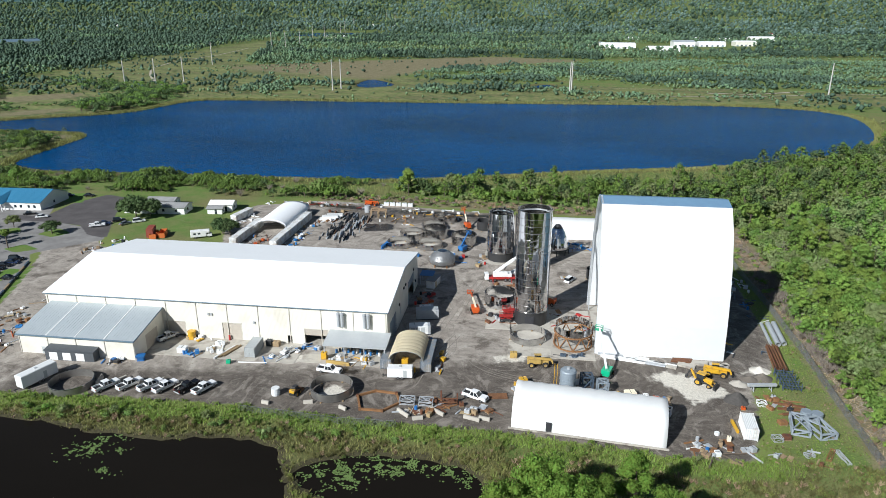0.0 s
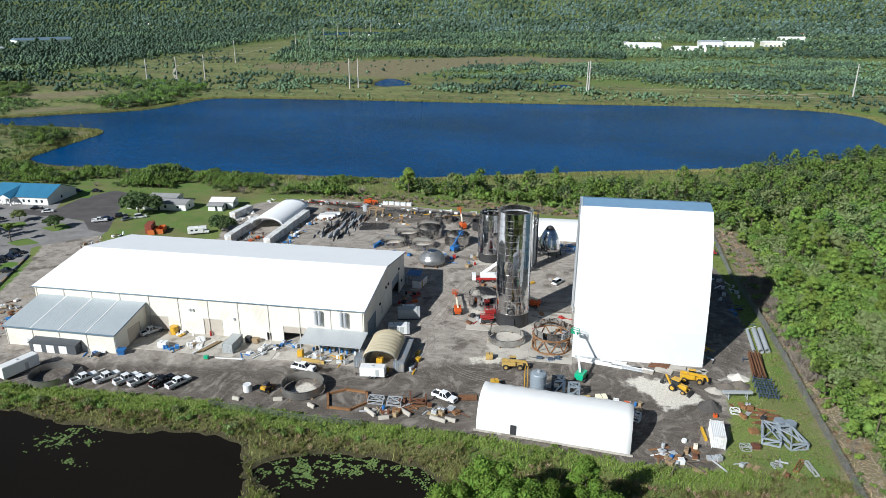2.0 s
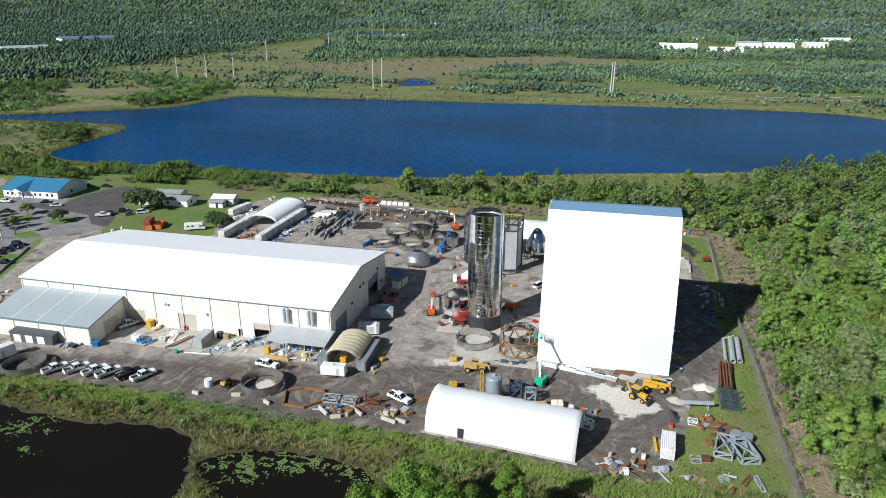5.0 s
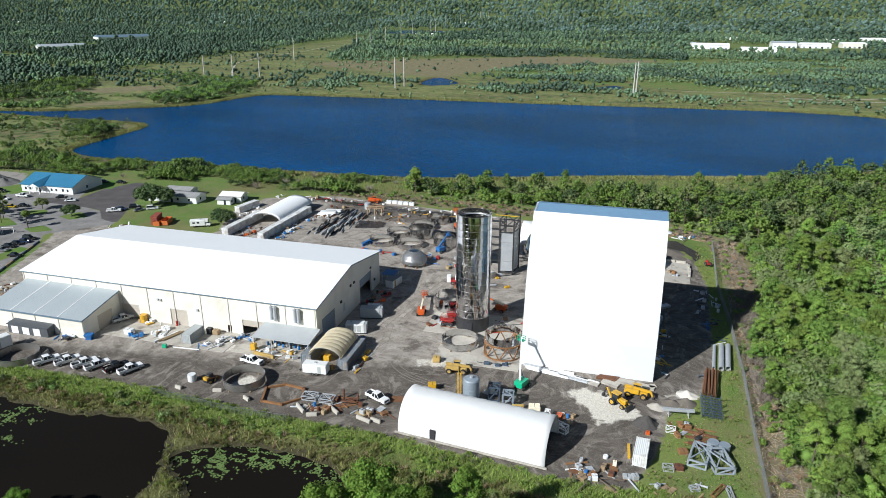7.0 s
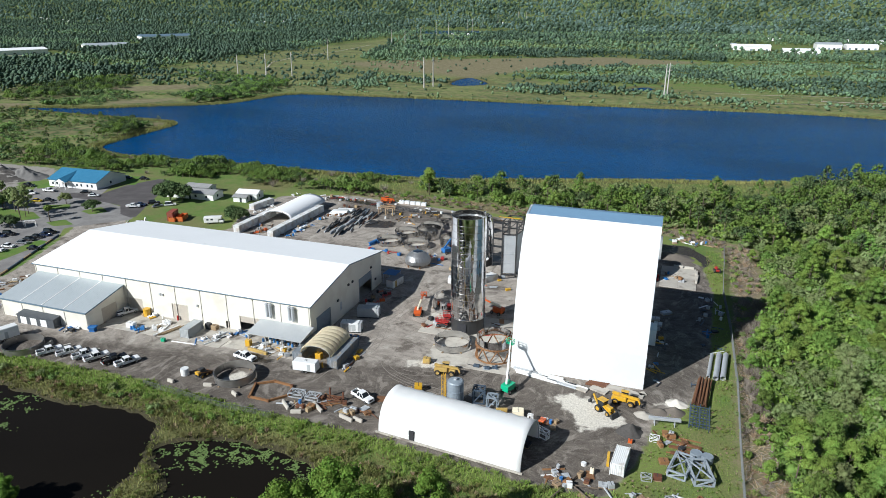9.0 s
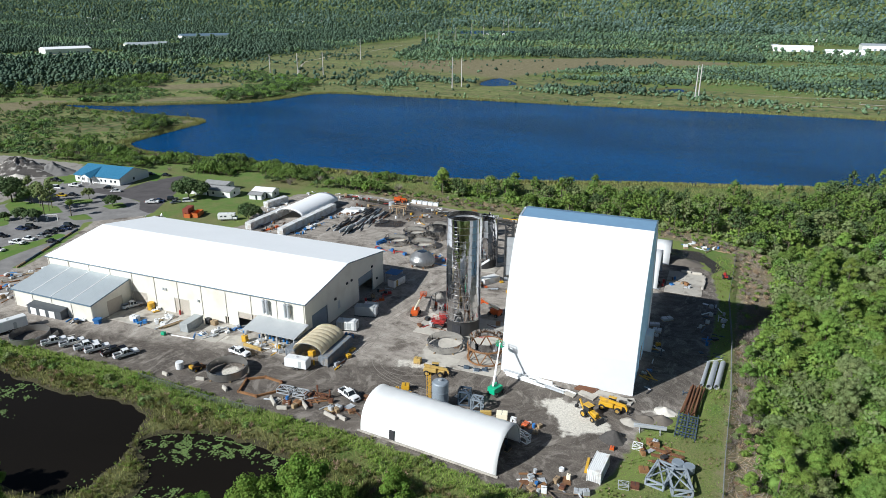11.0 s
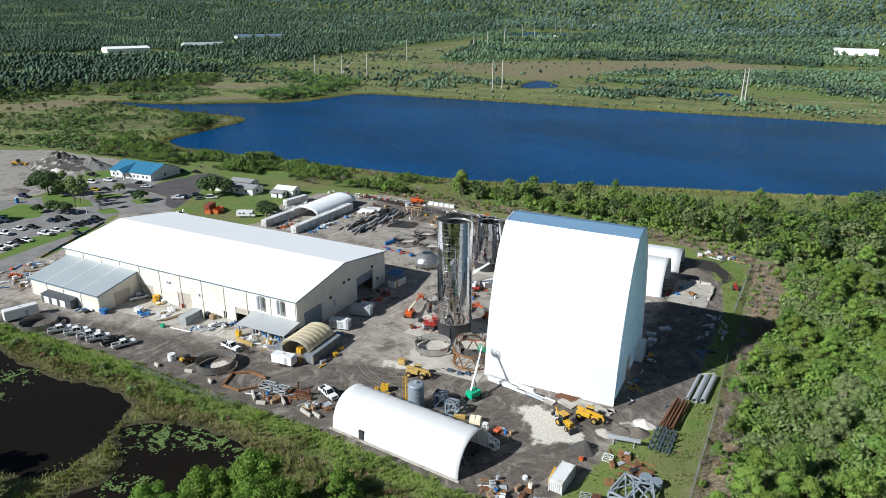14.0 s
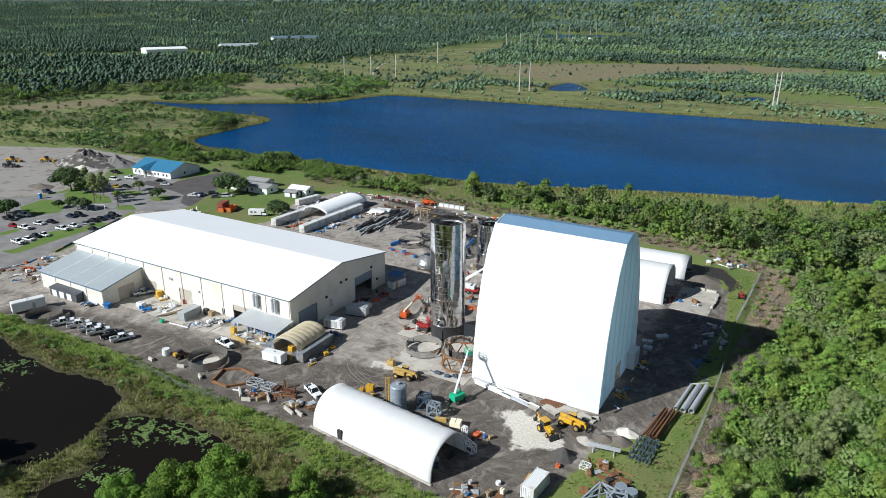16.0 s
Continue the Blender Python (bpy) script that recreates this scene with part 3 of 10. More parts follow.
def ground_material():
    m = bpy.data.materials.new("ground_of_grass_dirt_and_asphalt")
    m.use_nodes = True
    nt = m.node_tree
    L = nt.links.new
    bs = nt.nodes["Principled BSDF"]
    bs.inputs["Roughness"].default_value, bs.inputs["Specular IOR Level"].default_value = 0.95, 0.2
    co = nt.nodes.new("ShaderNodeTexCoord").outputs["Object"]

    def noise_at(scale, detail=5.0, stretch=None, rough=0.6):
        n = nd(nt, "ShaderNodeTexNoise", Scale=scale, Detail=detail, Roughness=rough)
        if stretch:
            mp = nd(nt, "ShaderNodeMapping", Scale=stretch, Rotation=(0, 0, 0.12))
            L(co, mp.inputs["Vector"]), L(mp.outputs[0], n.inputs["Vector"])
        else:
            L(co, n.inputs["Vector"])
        return n.outputs["Fac"]

    def step(v, lo, hi):
        r = nt.nodes.new("ShaderNodeMapRange")
        r.interpolation_type = "SMOOTHSTEP"
        r.inputs["From Min"].default_value, r.inputs["From Max"].default_value = lo, hi
        L(v, r.inputs["Value"])
        return r.outputs[0]

    def mixc(f, a, b):
        x = nt.nodes.new("ShaderNodeMix")
        x.data_type = "RGBA"
        L(f, x.inputs["Factor"])
        for s, v in (("A", a), ("B", b)):
            if isinstance(v, tuple):
                x.inputs[s].default_value = (*v, 1)
            else:
                L(v, x.inputs[s])
        return x.outputs["Result"]

    def math_(op, a, b):
        x = nt.nodes.new("ShaderNodeMath")
        x.operation = op
        for i, v in enumerate((a, b)):
            if isinstance(v, (int, float)):
                x.inputs[i].default_value = v
            else:
                L(v, x.inputs[i])
        return x.outputs[0]

    edge_noise, fine, mid, broad = noise_at(0.35, 6.0), noise_at(2.2, 6.0, rough=0.75), noise_at(0.16, 5.0), noise_at(0.03, 4.0)

    def zone(key, ragged, width):
        a = nt.nodes.new("ShaderNodeAttribute")
        a.attribute_name = key
        v = math_("ADD", a.outputs["Fac"], math_("MULTIPLY", math_("SUBTRACT", edge_noise, 0.5), ragged))
        return step(v, -width, width)

    grass = mixc(step(mid, 0.35, 0.65), (0.120, 0.200, 0.046), (0.175, 0.205, 0.070))
    grass = mixc(step(broad, 0.45, 0.7), grass, (0.205, 0.180, 0.085))
    grass = mixc(step(fine, 0.4, 0.75), grass, (0.075, 0.115, 0.028))
    c = mixc(zone("meadow", 6.0, 1.5), grass, mixc(step(noise_at(0.022, 6.0, (0.5, 1.4, 1.0), 0.7), 0.42, 0.6), mixc(step(mid, 0.35, 0.65), (0.130, 0.175, 0.055), (0.235, 0.230, 0.098)), mixc(step(mid, 0.4, 0.6), (0.080, 0.118, 0.040), (0.180, 0.160, 0.080))))
    sedge = nt.nodes.new("ShaderNodeAttribute")
    sedge.attribute_name = "shore"
    near = math_("ADD", sedge.outputs["Fac"], math_("MULTIPLY", math_("SUBTRACT", mid, 0.5), 16.0))
    c = mixc(step(near, -13.0, -5.0), c, mixc(step(fine, 0.35, 0.7), (0.165, 0.158, 0.064), (0.085, 0.100, 0.035)))
    rim = nt.nodes.new("ShaderNodeAttribute")
    rim.attribute_name = "yard"
    verge = math_("ADD", rim.outputs["Fac"], math_("MULTIPLY", math_("SUBTRACT", mid, 0.5), 8.0))
    c = mixc(step(verge, -7.0, -3.5), c, mixc(step(fine, 0.35, 0.7), (0.170, 0.235, 0.055), (0.160, 0.160, 0.066)))
    c = mixc(zone("brown", 8.0, 1.5), c, mixc(step(fine, 0.35, 0.7), mixc(step(mid, 0.3, 0.7), (0.29, 0.24, 0.155), (0.165, 0.135, 0.085)), (0.155, 0.155, 0.068)))
    mud = mixc(step(fine, 0.3, 0.7), (0.082, 0.074, 0.040), (0.045, 0.041, 0.022))
    c = mixc(step(math_("ADD", sedge.outputs["Fac"], math_("MULTIPLY", math_("SUBTRACT", edge_noise, 0.5), 4.0)), -1.6, -0.5), c, mud)
    warp = nd(nt, "ShaderNodeTexNoise", Scale=0.035, Detail=2.0)
    L(co, warp.inputs["Vector"])
    vm = nt.nodes.new("ShaderNodeVectorMath")
    vm.operation = "MULTIPLY_ADD"
    vm.inputs[1].default_value = (26, 26, 0)
    L(warp.outputs["Color"], vm.inputs[0]), L(co, vm.inputs[2])

    def tracks(scale, stretch, turn):
        mp = nd(nt, "ShaderNodeMapping", Scale=stretch, Rotation=(0, 0, turn))
        n = nd(nt, "ShaderNodeTexNoise", Scale=scale, Detail=6.0, Roughness=0.65)
        L(vm.outputs[0], mp.inputs["Vector"]), L(mp.outputs[0], n.inputs["Vector"])
        return n.outputs["Fac"]

    streak = tracks(0.35, (0.6, 1.0, 1.0), 0.10)
    streak2 = tracks(0.32, (1.0, 0.5, 1.0), 0.6)
    ruts = tracks(1.1, (0.28, 1.0, 1.0), 0.45)
    ruts2 = tracks(1.2, (1.0, 0.25, 1.0), 0.2)
    pits = noise_at(0.9, 4.0)
    dirt = mixc(step(streak, 0.36, 0.64), (0.375, 0.335, 0.292), (0.255, 0.224, 0.193))
    dirt = mixc(step(streak2, 0.50, 0.68), dirt, (0.450, 0.408, 0.358))
    dirt = mixc(step(mid, 0.51, 0.66), dirt, (0.130, 0.110, 0.093))
    dirt = mixc(math_("MULTIPLY", step(ruts, 0.54, 0.64), 0.55), dirt, (0.150, 0.128, 0.108))
    dirt = mixc(math_("MULTIPLY", step(ruts2, 0.55, 0.64), 0.45), dirt, (0.400, 0.365, 0.320))
    dirt = mixc(math_("MULTIPLY", step(fine, 0.48, 0.78), 0.6), dirt, (0.40, 0.365, 0.32))
    dirt = mixc(math_("MULTIPLY", step(pits, 0.60, 0.72), 0.7), dirt, (0.100, 0.084, 0.072))
    # dark soil tone, lowered further to deepen the shade beside the hangar
    soil = mixc(step(streak, 0.40, 0.60), (0.115, 0.097, 0.082), (0.068, 0.057, 0.048))
    soil = mixc(math_("MULTIPLY", step(fine, 0.45, 0.75), 0.7), soil, (0.185, 0.162, 0.14))
    soil = mixc(math_("MULTIPLY", step(ruts, 0.52, 0.64), 0.45), soil, (0.255, 0.228, 0.198))
    soil = mixc(math_("MULTIPLY", step(streak2, 0.52, 0.64), 0.75), soil, (0.27, 0.24, 0.208))
    dirt = mixc(math_("MULTIPLY", zone("dark", 9.0, 2.5), 0.9), dirt, soil)
    grit = noise_at(4.5, 3.0)
    dirt = mixc(math_("MULTIPLY", step(grit, 0.58, 0.72), 0.5), dirt, (0.46, 0.42, 0.37))
    dirt = mixc(math_("MULTIPLY", step(grit, 0.42, 0.30), 0.6), dirt, (0.085, 0.072, 0.062))
    c = mixc(zone("earth", 9.0, 1.0), c, mixc(step(mid, 0.52, 0.66), (0.30, 0.278, 0.252), (0.19, 0.17, 0.15)))
    c = mixc(zone("yard", 3.5, 0.5), c, dirt)
    c = mixc(zone("pale", 0.8, 0.3), c, mixc(step(mid, 0.3, 0.7), (0.27, 0.26, 0.25), (0.19, 0.18, 0.175)))
    c = mixc(zone("lot", 1.0, 0.3), c, mixc(step(mid, 0.3, 0.7), (0.115, 0.105, 0.105), (0.085, 0.078, 0.078)))
    c = mixc(zone("island", 0.8, 0.3), c, mixc(step(mid, 0.35, 0.65), (0.10, 0.185, 0.035), (0.14, 0.19, 0.05)))
    c = mixc(zone("sand", 6.5, 0.7), c, mixc(step(fine, 0.35, 0.75), (0.70, 0.66, 0.58), (0.38, 0.345, 0.295)))
    wet_f = zone("wet", 4.0, 0.4)
    c = mixc(wet_f, c, (0.045, 0.038, 0.032))
    L(math_("SUBTRACT", 0.95, math_("MULTIPLY", wet_f, 0.7)), bs.inputs["Roughness"])
    L(c, bs.inputs["Base Color"])
    bp = nd(nt, "ShaderNodeBump", Strength=0.6, Distance=0.12)
    L(fine, bp.inputs["Height"]), L(bp.outputs[0], bs.inputs["Normal"])
    return m


gm.materials.append(ground_material())
tagged(new("ground", gm), "flat sandy ground with rough grass, dark dirt yard and asphalt lots", "ground", kind="structure")


def water_material(name, deep, wave, rough, dist):
    m = bpy.data.materials.new(name)
    m.use_nodes = True
    nt = m.node_tree
    L = nt.links.new
    bs = nt.nodes["Principled BSDF"]
    co = nt.nodes.new("ShaderNodeTexCoord").outputs["Object"]
    n0 = nd(nt, "ShaderNodeTexNoise", Scale=0.014, Detail=6.0)
    mp0 = nd(nt, "ShaderNodeMapping", Scale=(0.45, 1.0, 1.0))
    L(co, mp0.inputs["Vector"]), L(mp0.outputs[0], n0.inputs["Vector"])
    mx = nt.nodes.new("ShaderNodeMix")
    mx.data_type = "RGBA"
    mr = nt.nodes.new("ShaderNodeMapRange")
    mr.inputs["From Min"].default_value, mr.inputs["From Max"].default_value = 0.35, 0.65
    L(n0.outputs["Fac"], mr.inputs["Value"]), L(mr.outputs[0], mx.inputs["Factor"])
    mx.inputs["A"].default_value, mx.inputs["B"].default_value = (*deep, 1), (*[v * 0.62 for v in deep], 1)
    L(mx.outputs["Result"], bs.inputs["Base Color"])
    bs.inputs["Roughness"].default_value, bs.inputs["IOR"].default_value, bs.inputs["Specular IOR Level"].default_value = rough, 1.33, 0.07
    mp = nd(nt, "ShaderNodeMapping", Scale=(0.45, 1.0, 1.0), Rotation=(0, 0, 0.5))
    n1 = nd(nt, "ShaderNodeTexNoise", Scale=wave, Detail=5.0, Roughness=0.6)
    L(co, mp.inputs["Vector"]), L(mp.outputs[0], n1.inputs["Vector"])
    bp = nd(nt, "ShaderNodeBump", Strength=1.0, Distance=dist)
    L(n1.outputs["Fac"], bp.inputs["Height"]), L(bp.outputs[0], bs.inputs["Normal"])
    return m


M["lake"] = water_material("rippled_blue_lake_water", (0.0002, 0.064, 0.212), 0.42, 0.14, 2.4)
M["pond"] = water_material("still_black_pond_water", (0.013, 0.011, 0.009), 0.6, 0.06, 0.015)


def water(name, x0, x1, y0, y1, z, material, label):
    me = quick_mesh(name, np.array([(x0, y0, z), (x1, y0, z), (x1, y1, z), (x0, y1, z)], float), np.array([[0, 1, 2, 3]]))
    me.materials.append(M[material])
    return tagged(new(name, me), label, "water", kind="structure")


water("lake_water", -505, 250, 296, 640, -0.85, "lake", "wide deep blue lake with fine wind ripples")
water("pond_water", -260, -5, 20, 107.5, -0.87, "pond", "still black pond water with lily pads near its bank")
water("far_pond_water", -240, 12, 700, 830, -0.86, "lake", "small blue pool in the meadow beyond the lake")
water("far_lake_water", -920, -440, 2010, 2400, -0.9, "lake", "distant strip of blue lake among woods")

M["rut_dark"] = mat("damp_dark_rut", (0.20, 0.175, 0.15), (0.26, 0.23, 0.198), 1.5, 0.95, bump=0.2)


def wheel_ruts(paths, per, spread, seed):
    """Pairs of wheel ruts that wander along the ways of the yard, broken here and there."""
    rng = random.Random(seed)
    V, F, lift = [], [], 0
    for path in paths:
        p = np.asarray(path, float)
        for k in range(per):
            q = p + np.array([[rng.gauss(0, spread), rng.gauss(0, spread)] for _ in p])
            pts = []
            for i in range(len(q) - 1):
                a, b, c, d = q[max(0, i - 1)], q[i], q[i + 1], q[min(len(q) - 1, i + 2)]
                m = max(3, int(np.linalg.norm(c - b) / 1.5))
                for t in np.arange(m) / m:
                    pts.append(0.5 * (2 * b + (c - a) * t + (2 * a - 5 * b + 4 * c - d) * t * t + (3 * b - a - 3 * c + d) * t ** 3))
            pts = np.array(pts)
            tan = np.gradient(pts, axis=0)
            nor = np.stack([-tan[:, 1], tan[:, 0]], 1) / (np.linalg.norm(tan, axis=1, keepdims=True) + 1e-9)
            w, gone = rng.uniform(0.06, 0.13), rng.uniform(0, 6)
            lift += 1
            for side in (-0.85, 0.85):
                rows = []
                for i in range(len(pts)):
                    c = pts[i] + nor[i] * side
                    if math.sin(i * 0.21 + gone) + math.sin(i * 0.083 + 2 * gone) < 0.15:
                        rows.append(None)
                        continue
                    ww = w * (0.75 + 0.5 * rng.random())
                    rows.append(len(V))
                    z = 0.03 + 0.0012 * lift
                    V.extend([(*(c - nor[i] * ww), z), (*(c + nor[i] * ww), z)])
                for a, b in zip(rows, rows[1:]):
                    if a is not None and b is not None:
                        F.append((a, b, b + 1, a + 1))
    me = quick_mesh("wheel_ruts", np.array(V), np.array(F))
    me.materials.append(M["rut_dark"])
    return tagged(new("wheel_ruts", me), "worn wheel ruts in the dirt of the yard", "wheel ruts", kind="stuff")


wheel_ruts([[(-40, 131), (-32, 136), (-26, 147), (-23, 165), (-22, 195), (-24, 225), (-30, 252)],
            [(16, 141), (4, 137), (-12, 137), (-20, 148), (-22, 170), (-21, 200), (-14, 236)], [(-20, 240), (-40, 258), (-70, 262), (-95, 262)]], 4, 3.4, 5)

# ---- large buildings ----
def warehouse():
    """Long gabled steel warehouse; its own axes run from its front right corner: x to the left along the front is negative."""
    Lx, Wy, E, R = 91.0, 43.0, 10.2, 13.7
    w = thing("warehouse", pose(-37.3, 145.6, 0, 0, 0, 1.3), "long cream steel warehouse with a white gabled roof", "warehouse")
    front_holes = [(-58.6, -53.0, 0.0, 4.2), (-43.0, -37.8, 0.0, 4.6), (-21.3, -15.2, 0.0, 4.3), (-25.8, -24.6, 0.0, 2.2)]
    bm = bmesh.new()
    wall(bm, -Lx, 0, 0, E, front_holes, "x", 0.0, 0.25)
    part("front_wall", bm, "siding", w)
    bm = bmesh.new()
    wall(bm, -Lx, 0, 0, E, [(-60, -54, 0, 5)], "x", Wy - 0.25, 0.25)
    part("back_wall", bm, "siding", w)
    for name, x, holes in (("right_gable_wall", -0.25, [(3.0, 10.2, 0, 5.6), (27.5, 35.8, 0, 6.6), (15.6, 17.0, 2.2, 4.6)]), ("left_gable_wall", -Lx, [(16.0, 22.0, 0, 5.0)])):
        bm = bmesh.new()
        wall(bm, 0.25, Wy - 0.25, 0, E, holes, "y", x, 0.25)
        hexa(bm, [(x, 0.25, E), (x + 0.25, 0.25, E), (x + 0.25, Wy - 0.25, E), (x, Wy - 0.25, E), (x, Wy / 2 - 0.05, R - 0.1), (x + 0.25, Wy / 2 - 0.05, R - 0.1), (x + 0.25, Wy / 2 + 0.05, R - 0.1), (x, Wy / 2 + 0.05, R - 0.1)])
        part(name, bm, "siding_y", w)
    for name, ya, yb in (("roof_front_slope", -0.5, Wy / 2), ("roof_back_slope", Wy + 0.5, Wy / 2)):
        n = 30
        za = E + 0.02
        slope = None
        for k in range(n):                                    # sheets lap by a hair, so that the seams show
            xa, xb = -Lx - 0.4 + (Lx + 0.8) * k / n, -Lx - 0.4 + (Lx + 0.8) * (k + 1) / n
            lift = 0.004 * (k % 2)
            q = [(xa, ya, za - 0.05 + lift), (xb, ya, za - 0.05 + lift), (xb, yb, R - 0.05 + lift), (xa, yb, R - 0.05 + lift)]
            if ya > yb:
                q = [q[1], q[0], q[3], q[2]]
            bm = bmesh.new()
            hexa(bm, q + [(a, b, c + 0.15) for a, b, c in q])
            bmesh.ops.recalc_face_normals(bm, faces=bm.faces[:])
            part("roof_sheet", bm, "roof", w)
    bm = bmesh.new()
    box(bm, -Lx - 0.4, 0.4, -0.60, -0.5, E - 0.10, E + 0.08)
    part("eave_gutter", bm, "blue_trim", w, "thin grey blue eave gutter")
    for k in range(12):
        x = -0.4 - k * (Lx - 0.8) / 11
        bm = bmesh.new()
        box(bm, x - 0.09, x + 0.09, -0.14, -0.002, 0.0, E - 0.2)
        part("downspout", bm, "brown_trim", w)
    for y, x0, x1 in ((-0.62, 0.40, 0.5),):
        for s, ya, yb in ((1, -0.5, Wy / 2), (2, Wy + 0.5, Wy / 2)):
            bm = bmesh.new()
            q = [(0.402, ya, E - 0.2), (0.46, ya, E - 0.2), (0.46, yb, R - 0.17), (0.402, yb, R - 0.17)]
            hexa(bm, q + [(a, b, c + 0.32) for a, b, c in q])
            bmesh.ops.recalc_face_normals(bm, faces=bm.faces[:])
            part("rake_trim", bm, "blue_trim", w, "grey blue rake trim")
    for x0, x1, z1, key, part_open in ((-58.5, -53.1, 4.2, "door", 0.6), (-42.9, -37.9, 4.6, "door", 0.0), (-21.2, -15.3, 4.3, "door", 2.6)):
        bm = bmesh.new()
        box(bm, x0, x1, 0.10, 0.18, part_open, z1)
        part("roller_door", bm, key, w, "beige roller door")
        bm = bmesh.new()
        for a in (x0 - 0.15, x1):
            box(bm, a, a + 0.15, -0.05, -0.002, 0, z1)
        box(bm, x0 - 0.15, x1 + 0.15, -0.05, -0.002, z1, z1 + 0.15)
        part("door_frame", bm, "brown_trim", w)
    for y0, y1, z1, po in ((3.1, 10.1, 5.6, 0.0), (27.6, 35.7, 6.6, 4.2)):
        bm = bmesh.new()
        box(bm, -0.18, -0.1, y0, y1, po, z1)
        part("roller_door", bm, "door_blue", w, "grey blue roller door")
        bm = bmesh.new()
        box(bm, 0.002, 0.05, y0 - 0.2, y0, 0, z1), box(bm, 0.002, 0.05, y1, y1 + 0.2, 0, z1), box(bm, 0.002, 0.05, y0 - 0.2, y1 + 0.2, z1, z1 + 0.2)
        part("door_frame", bm, "blue_trim", w)
    bm = bmesh.new()
    box(bm, -0.2, -0.12, 15.6, 17.0, 2.2, 4.6)
    part("wall_louvre", bm, "galvsteel", w, "grey wall louvre")
    for y, z in ((14.0, 5.5), (20.5, 7.6), (23.0, 7.6), (35.2, 7.4), (38.0, 2.6)):
        bm = bmesh.new()
        box(bm, 0.002, 0.25, y, y + 0.8, z, z + 0.6)
        part("wall_vent", bm, "dark", w, "small dark wall vent")
    for x in (-12.2, -5.6):                                   # pairs of tall ducts with caps
        for d in (0.0, 1.0):
            bm = bmesh.new()
            tube(bm, [(0.42, 5.9), (0.42, 9.2), (0.5, 9.25), (0.5, 9.5), (0.1, 9.75)], 14, pose(x + d, -0.62, 0))
            part("exhaust_duct", bm, "galvsteel", w, "galvanised round exhaust duct", smooth=False)
            bm = bmesh.new()
            box(bm, x + d - 0.3, x + d + 0.3, -0.5, -0.002, 6.1, 6.6)
            part("duct_bracket", bm, "galvsteel", w)
    for x, z in ((-46.6, 6.6), (-45.8, 6.6), (-34.6, 5.0)):
        bm = bmesh.new()
        box(bm, x, x + 0.5, -0.35, -0.002, z, z + 0.6)
        part("wall_unit", bm, "galvsteel", w, "small grey wall fan")
    bm = bmesh.new()
    box(bm, -Lx + 0.3, -0.3, 0.3, Wy - 0.3, 0.02, 0.06)
    part("slab", bm, "concrete", w)
    # side annex with a lean-to roof
    x0, x1, y0, h0, h1 = -89.3, -59.0, -13.4, 5.2, 7.9
    bm = bmesh.new()
    wall(bm, x0, x1, 0, h0, [], "x", y0, 0.2)
    part("annex_front_wall", bm, "siding", w)
    for nm, x, holes in (("annex_right_wall", x1 - 0.2, [(-8.5, -3.2, 0, 4.2)]), ("annex_left_wall", x0, [])):
        bm = bmesh.new()
        wall(bm, y0 + 0.2, -0.002, 0, h0, holes, "y", x, 0.2)
        hexa(bm, [(x, y0 + 0.2, h0), (x + 0.2, y0 + 0.2, h0), (x + 0.2, -0.01, h0), (x, -0.01, h0), (x, y0 + 0.2, h0 + 0.02), (x + 0.2, y0 + 0.2, h0 + 0.02), (x + 0.2, -0.01, h1 - 0.1), (x, -0.01, h1 - 0.1)])
        part(nm, bm, "siding_y", w)
    bm = bmesh.new()
    q = [(x0 - 0.4, y0 - 0.5, h0 - 0.02), (x1 + 0.4, y0 - 0.5, h0 - 0.02), (x1 + 0.4, -0.15, h1), (x0 - 0.4, -0.15, h1)]
    hexa(bm, q + [(a, b, c + 0.12) for a, b, c in q])
    roof = part("annex_roof", bm, "galv", w, "grey galvanised standing seam roof")
    k = x0
    while k < x1:
        bm = bmesh.new()
        hexa(bm, [(k, y0 - 0.5, h0 + 0.10), (k + 0.09, y0 - 0.5, h0 + 0.10), (k + 0.09, -0.16, h1 + 0.12), (k, -0.16, h1 + 0.12), (k, y0 - 0.5, h0 + 0.125), (k + 0.06, y0 - 0.5, h0 + 0.125), (k + 0.06, -0.16, h1 + 0.145), (k, -0.16, h1 + 0.145)])
        part("roof_seam", bm, "galv", roof)
        k += 0.75
    for k in (x0 + 7.6, x0 + 15.2, x0 + 22.8):                # lapped joints between the bays
        bm = bmesh.new()
        hexa(bm, [(k, y0 - 0.5, h0 + 0.10), (k + 0.3, y0 - 0.5, h0 + 0.10), (k + 0.3, -0.16, h1 + 0.12), (k, -0.16, h1 + 0.12), (k, y0 - 0.5, h0 + 0.16), (k + 0.3, y0 - 0.5, h0 + 0.16), (k + 0.3, -0.16, h1 + 0.18), (k, -0.16, h1 + 0.18)])
        part("roof_lap", bm, "white", roof)
    bm = bmesh.new()
    box(bm, x0 - 0.4, x1 + 0.4, y0 - 0.62, y0 - 0.5, h0 - 0.25, h0 + 0.1)
    part("annex_gutter", bm, "blue_trim", w, "blue eave trim")
    bm = bmesh.new()
    q = [(x1 + 0.402, y0 - 0.5, h0 - 0.2), (x1 + 0.46, y0 - 0.5, h0 - 0.2), (x1 + 0.46, -0.15, h1 - 0.2), (x1 + 0.402, -0.15, h1 - 0.2)]
    hexa(bm, q + [(a, b, c + 0.34) for a, b, c in q])
    part("annex_rake_trim", bm, "blue_trim", w, "blue rake trim")
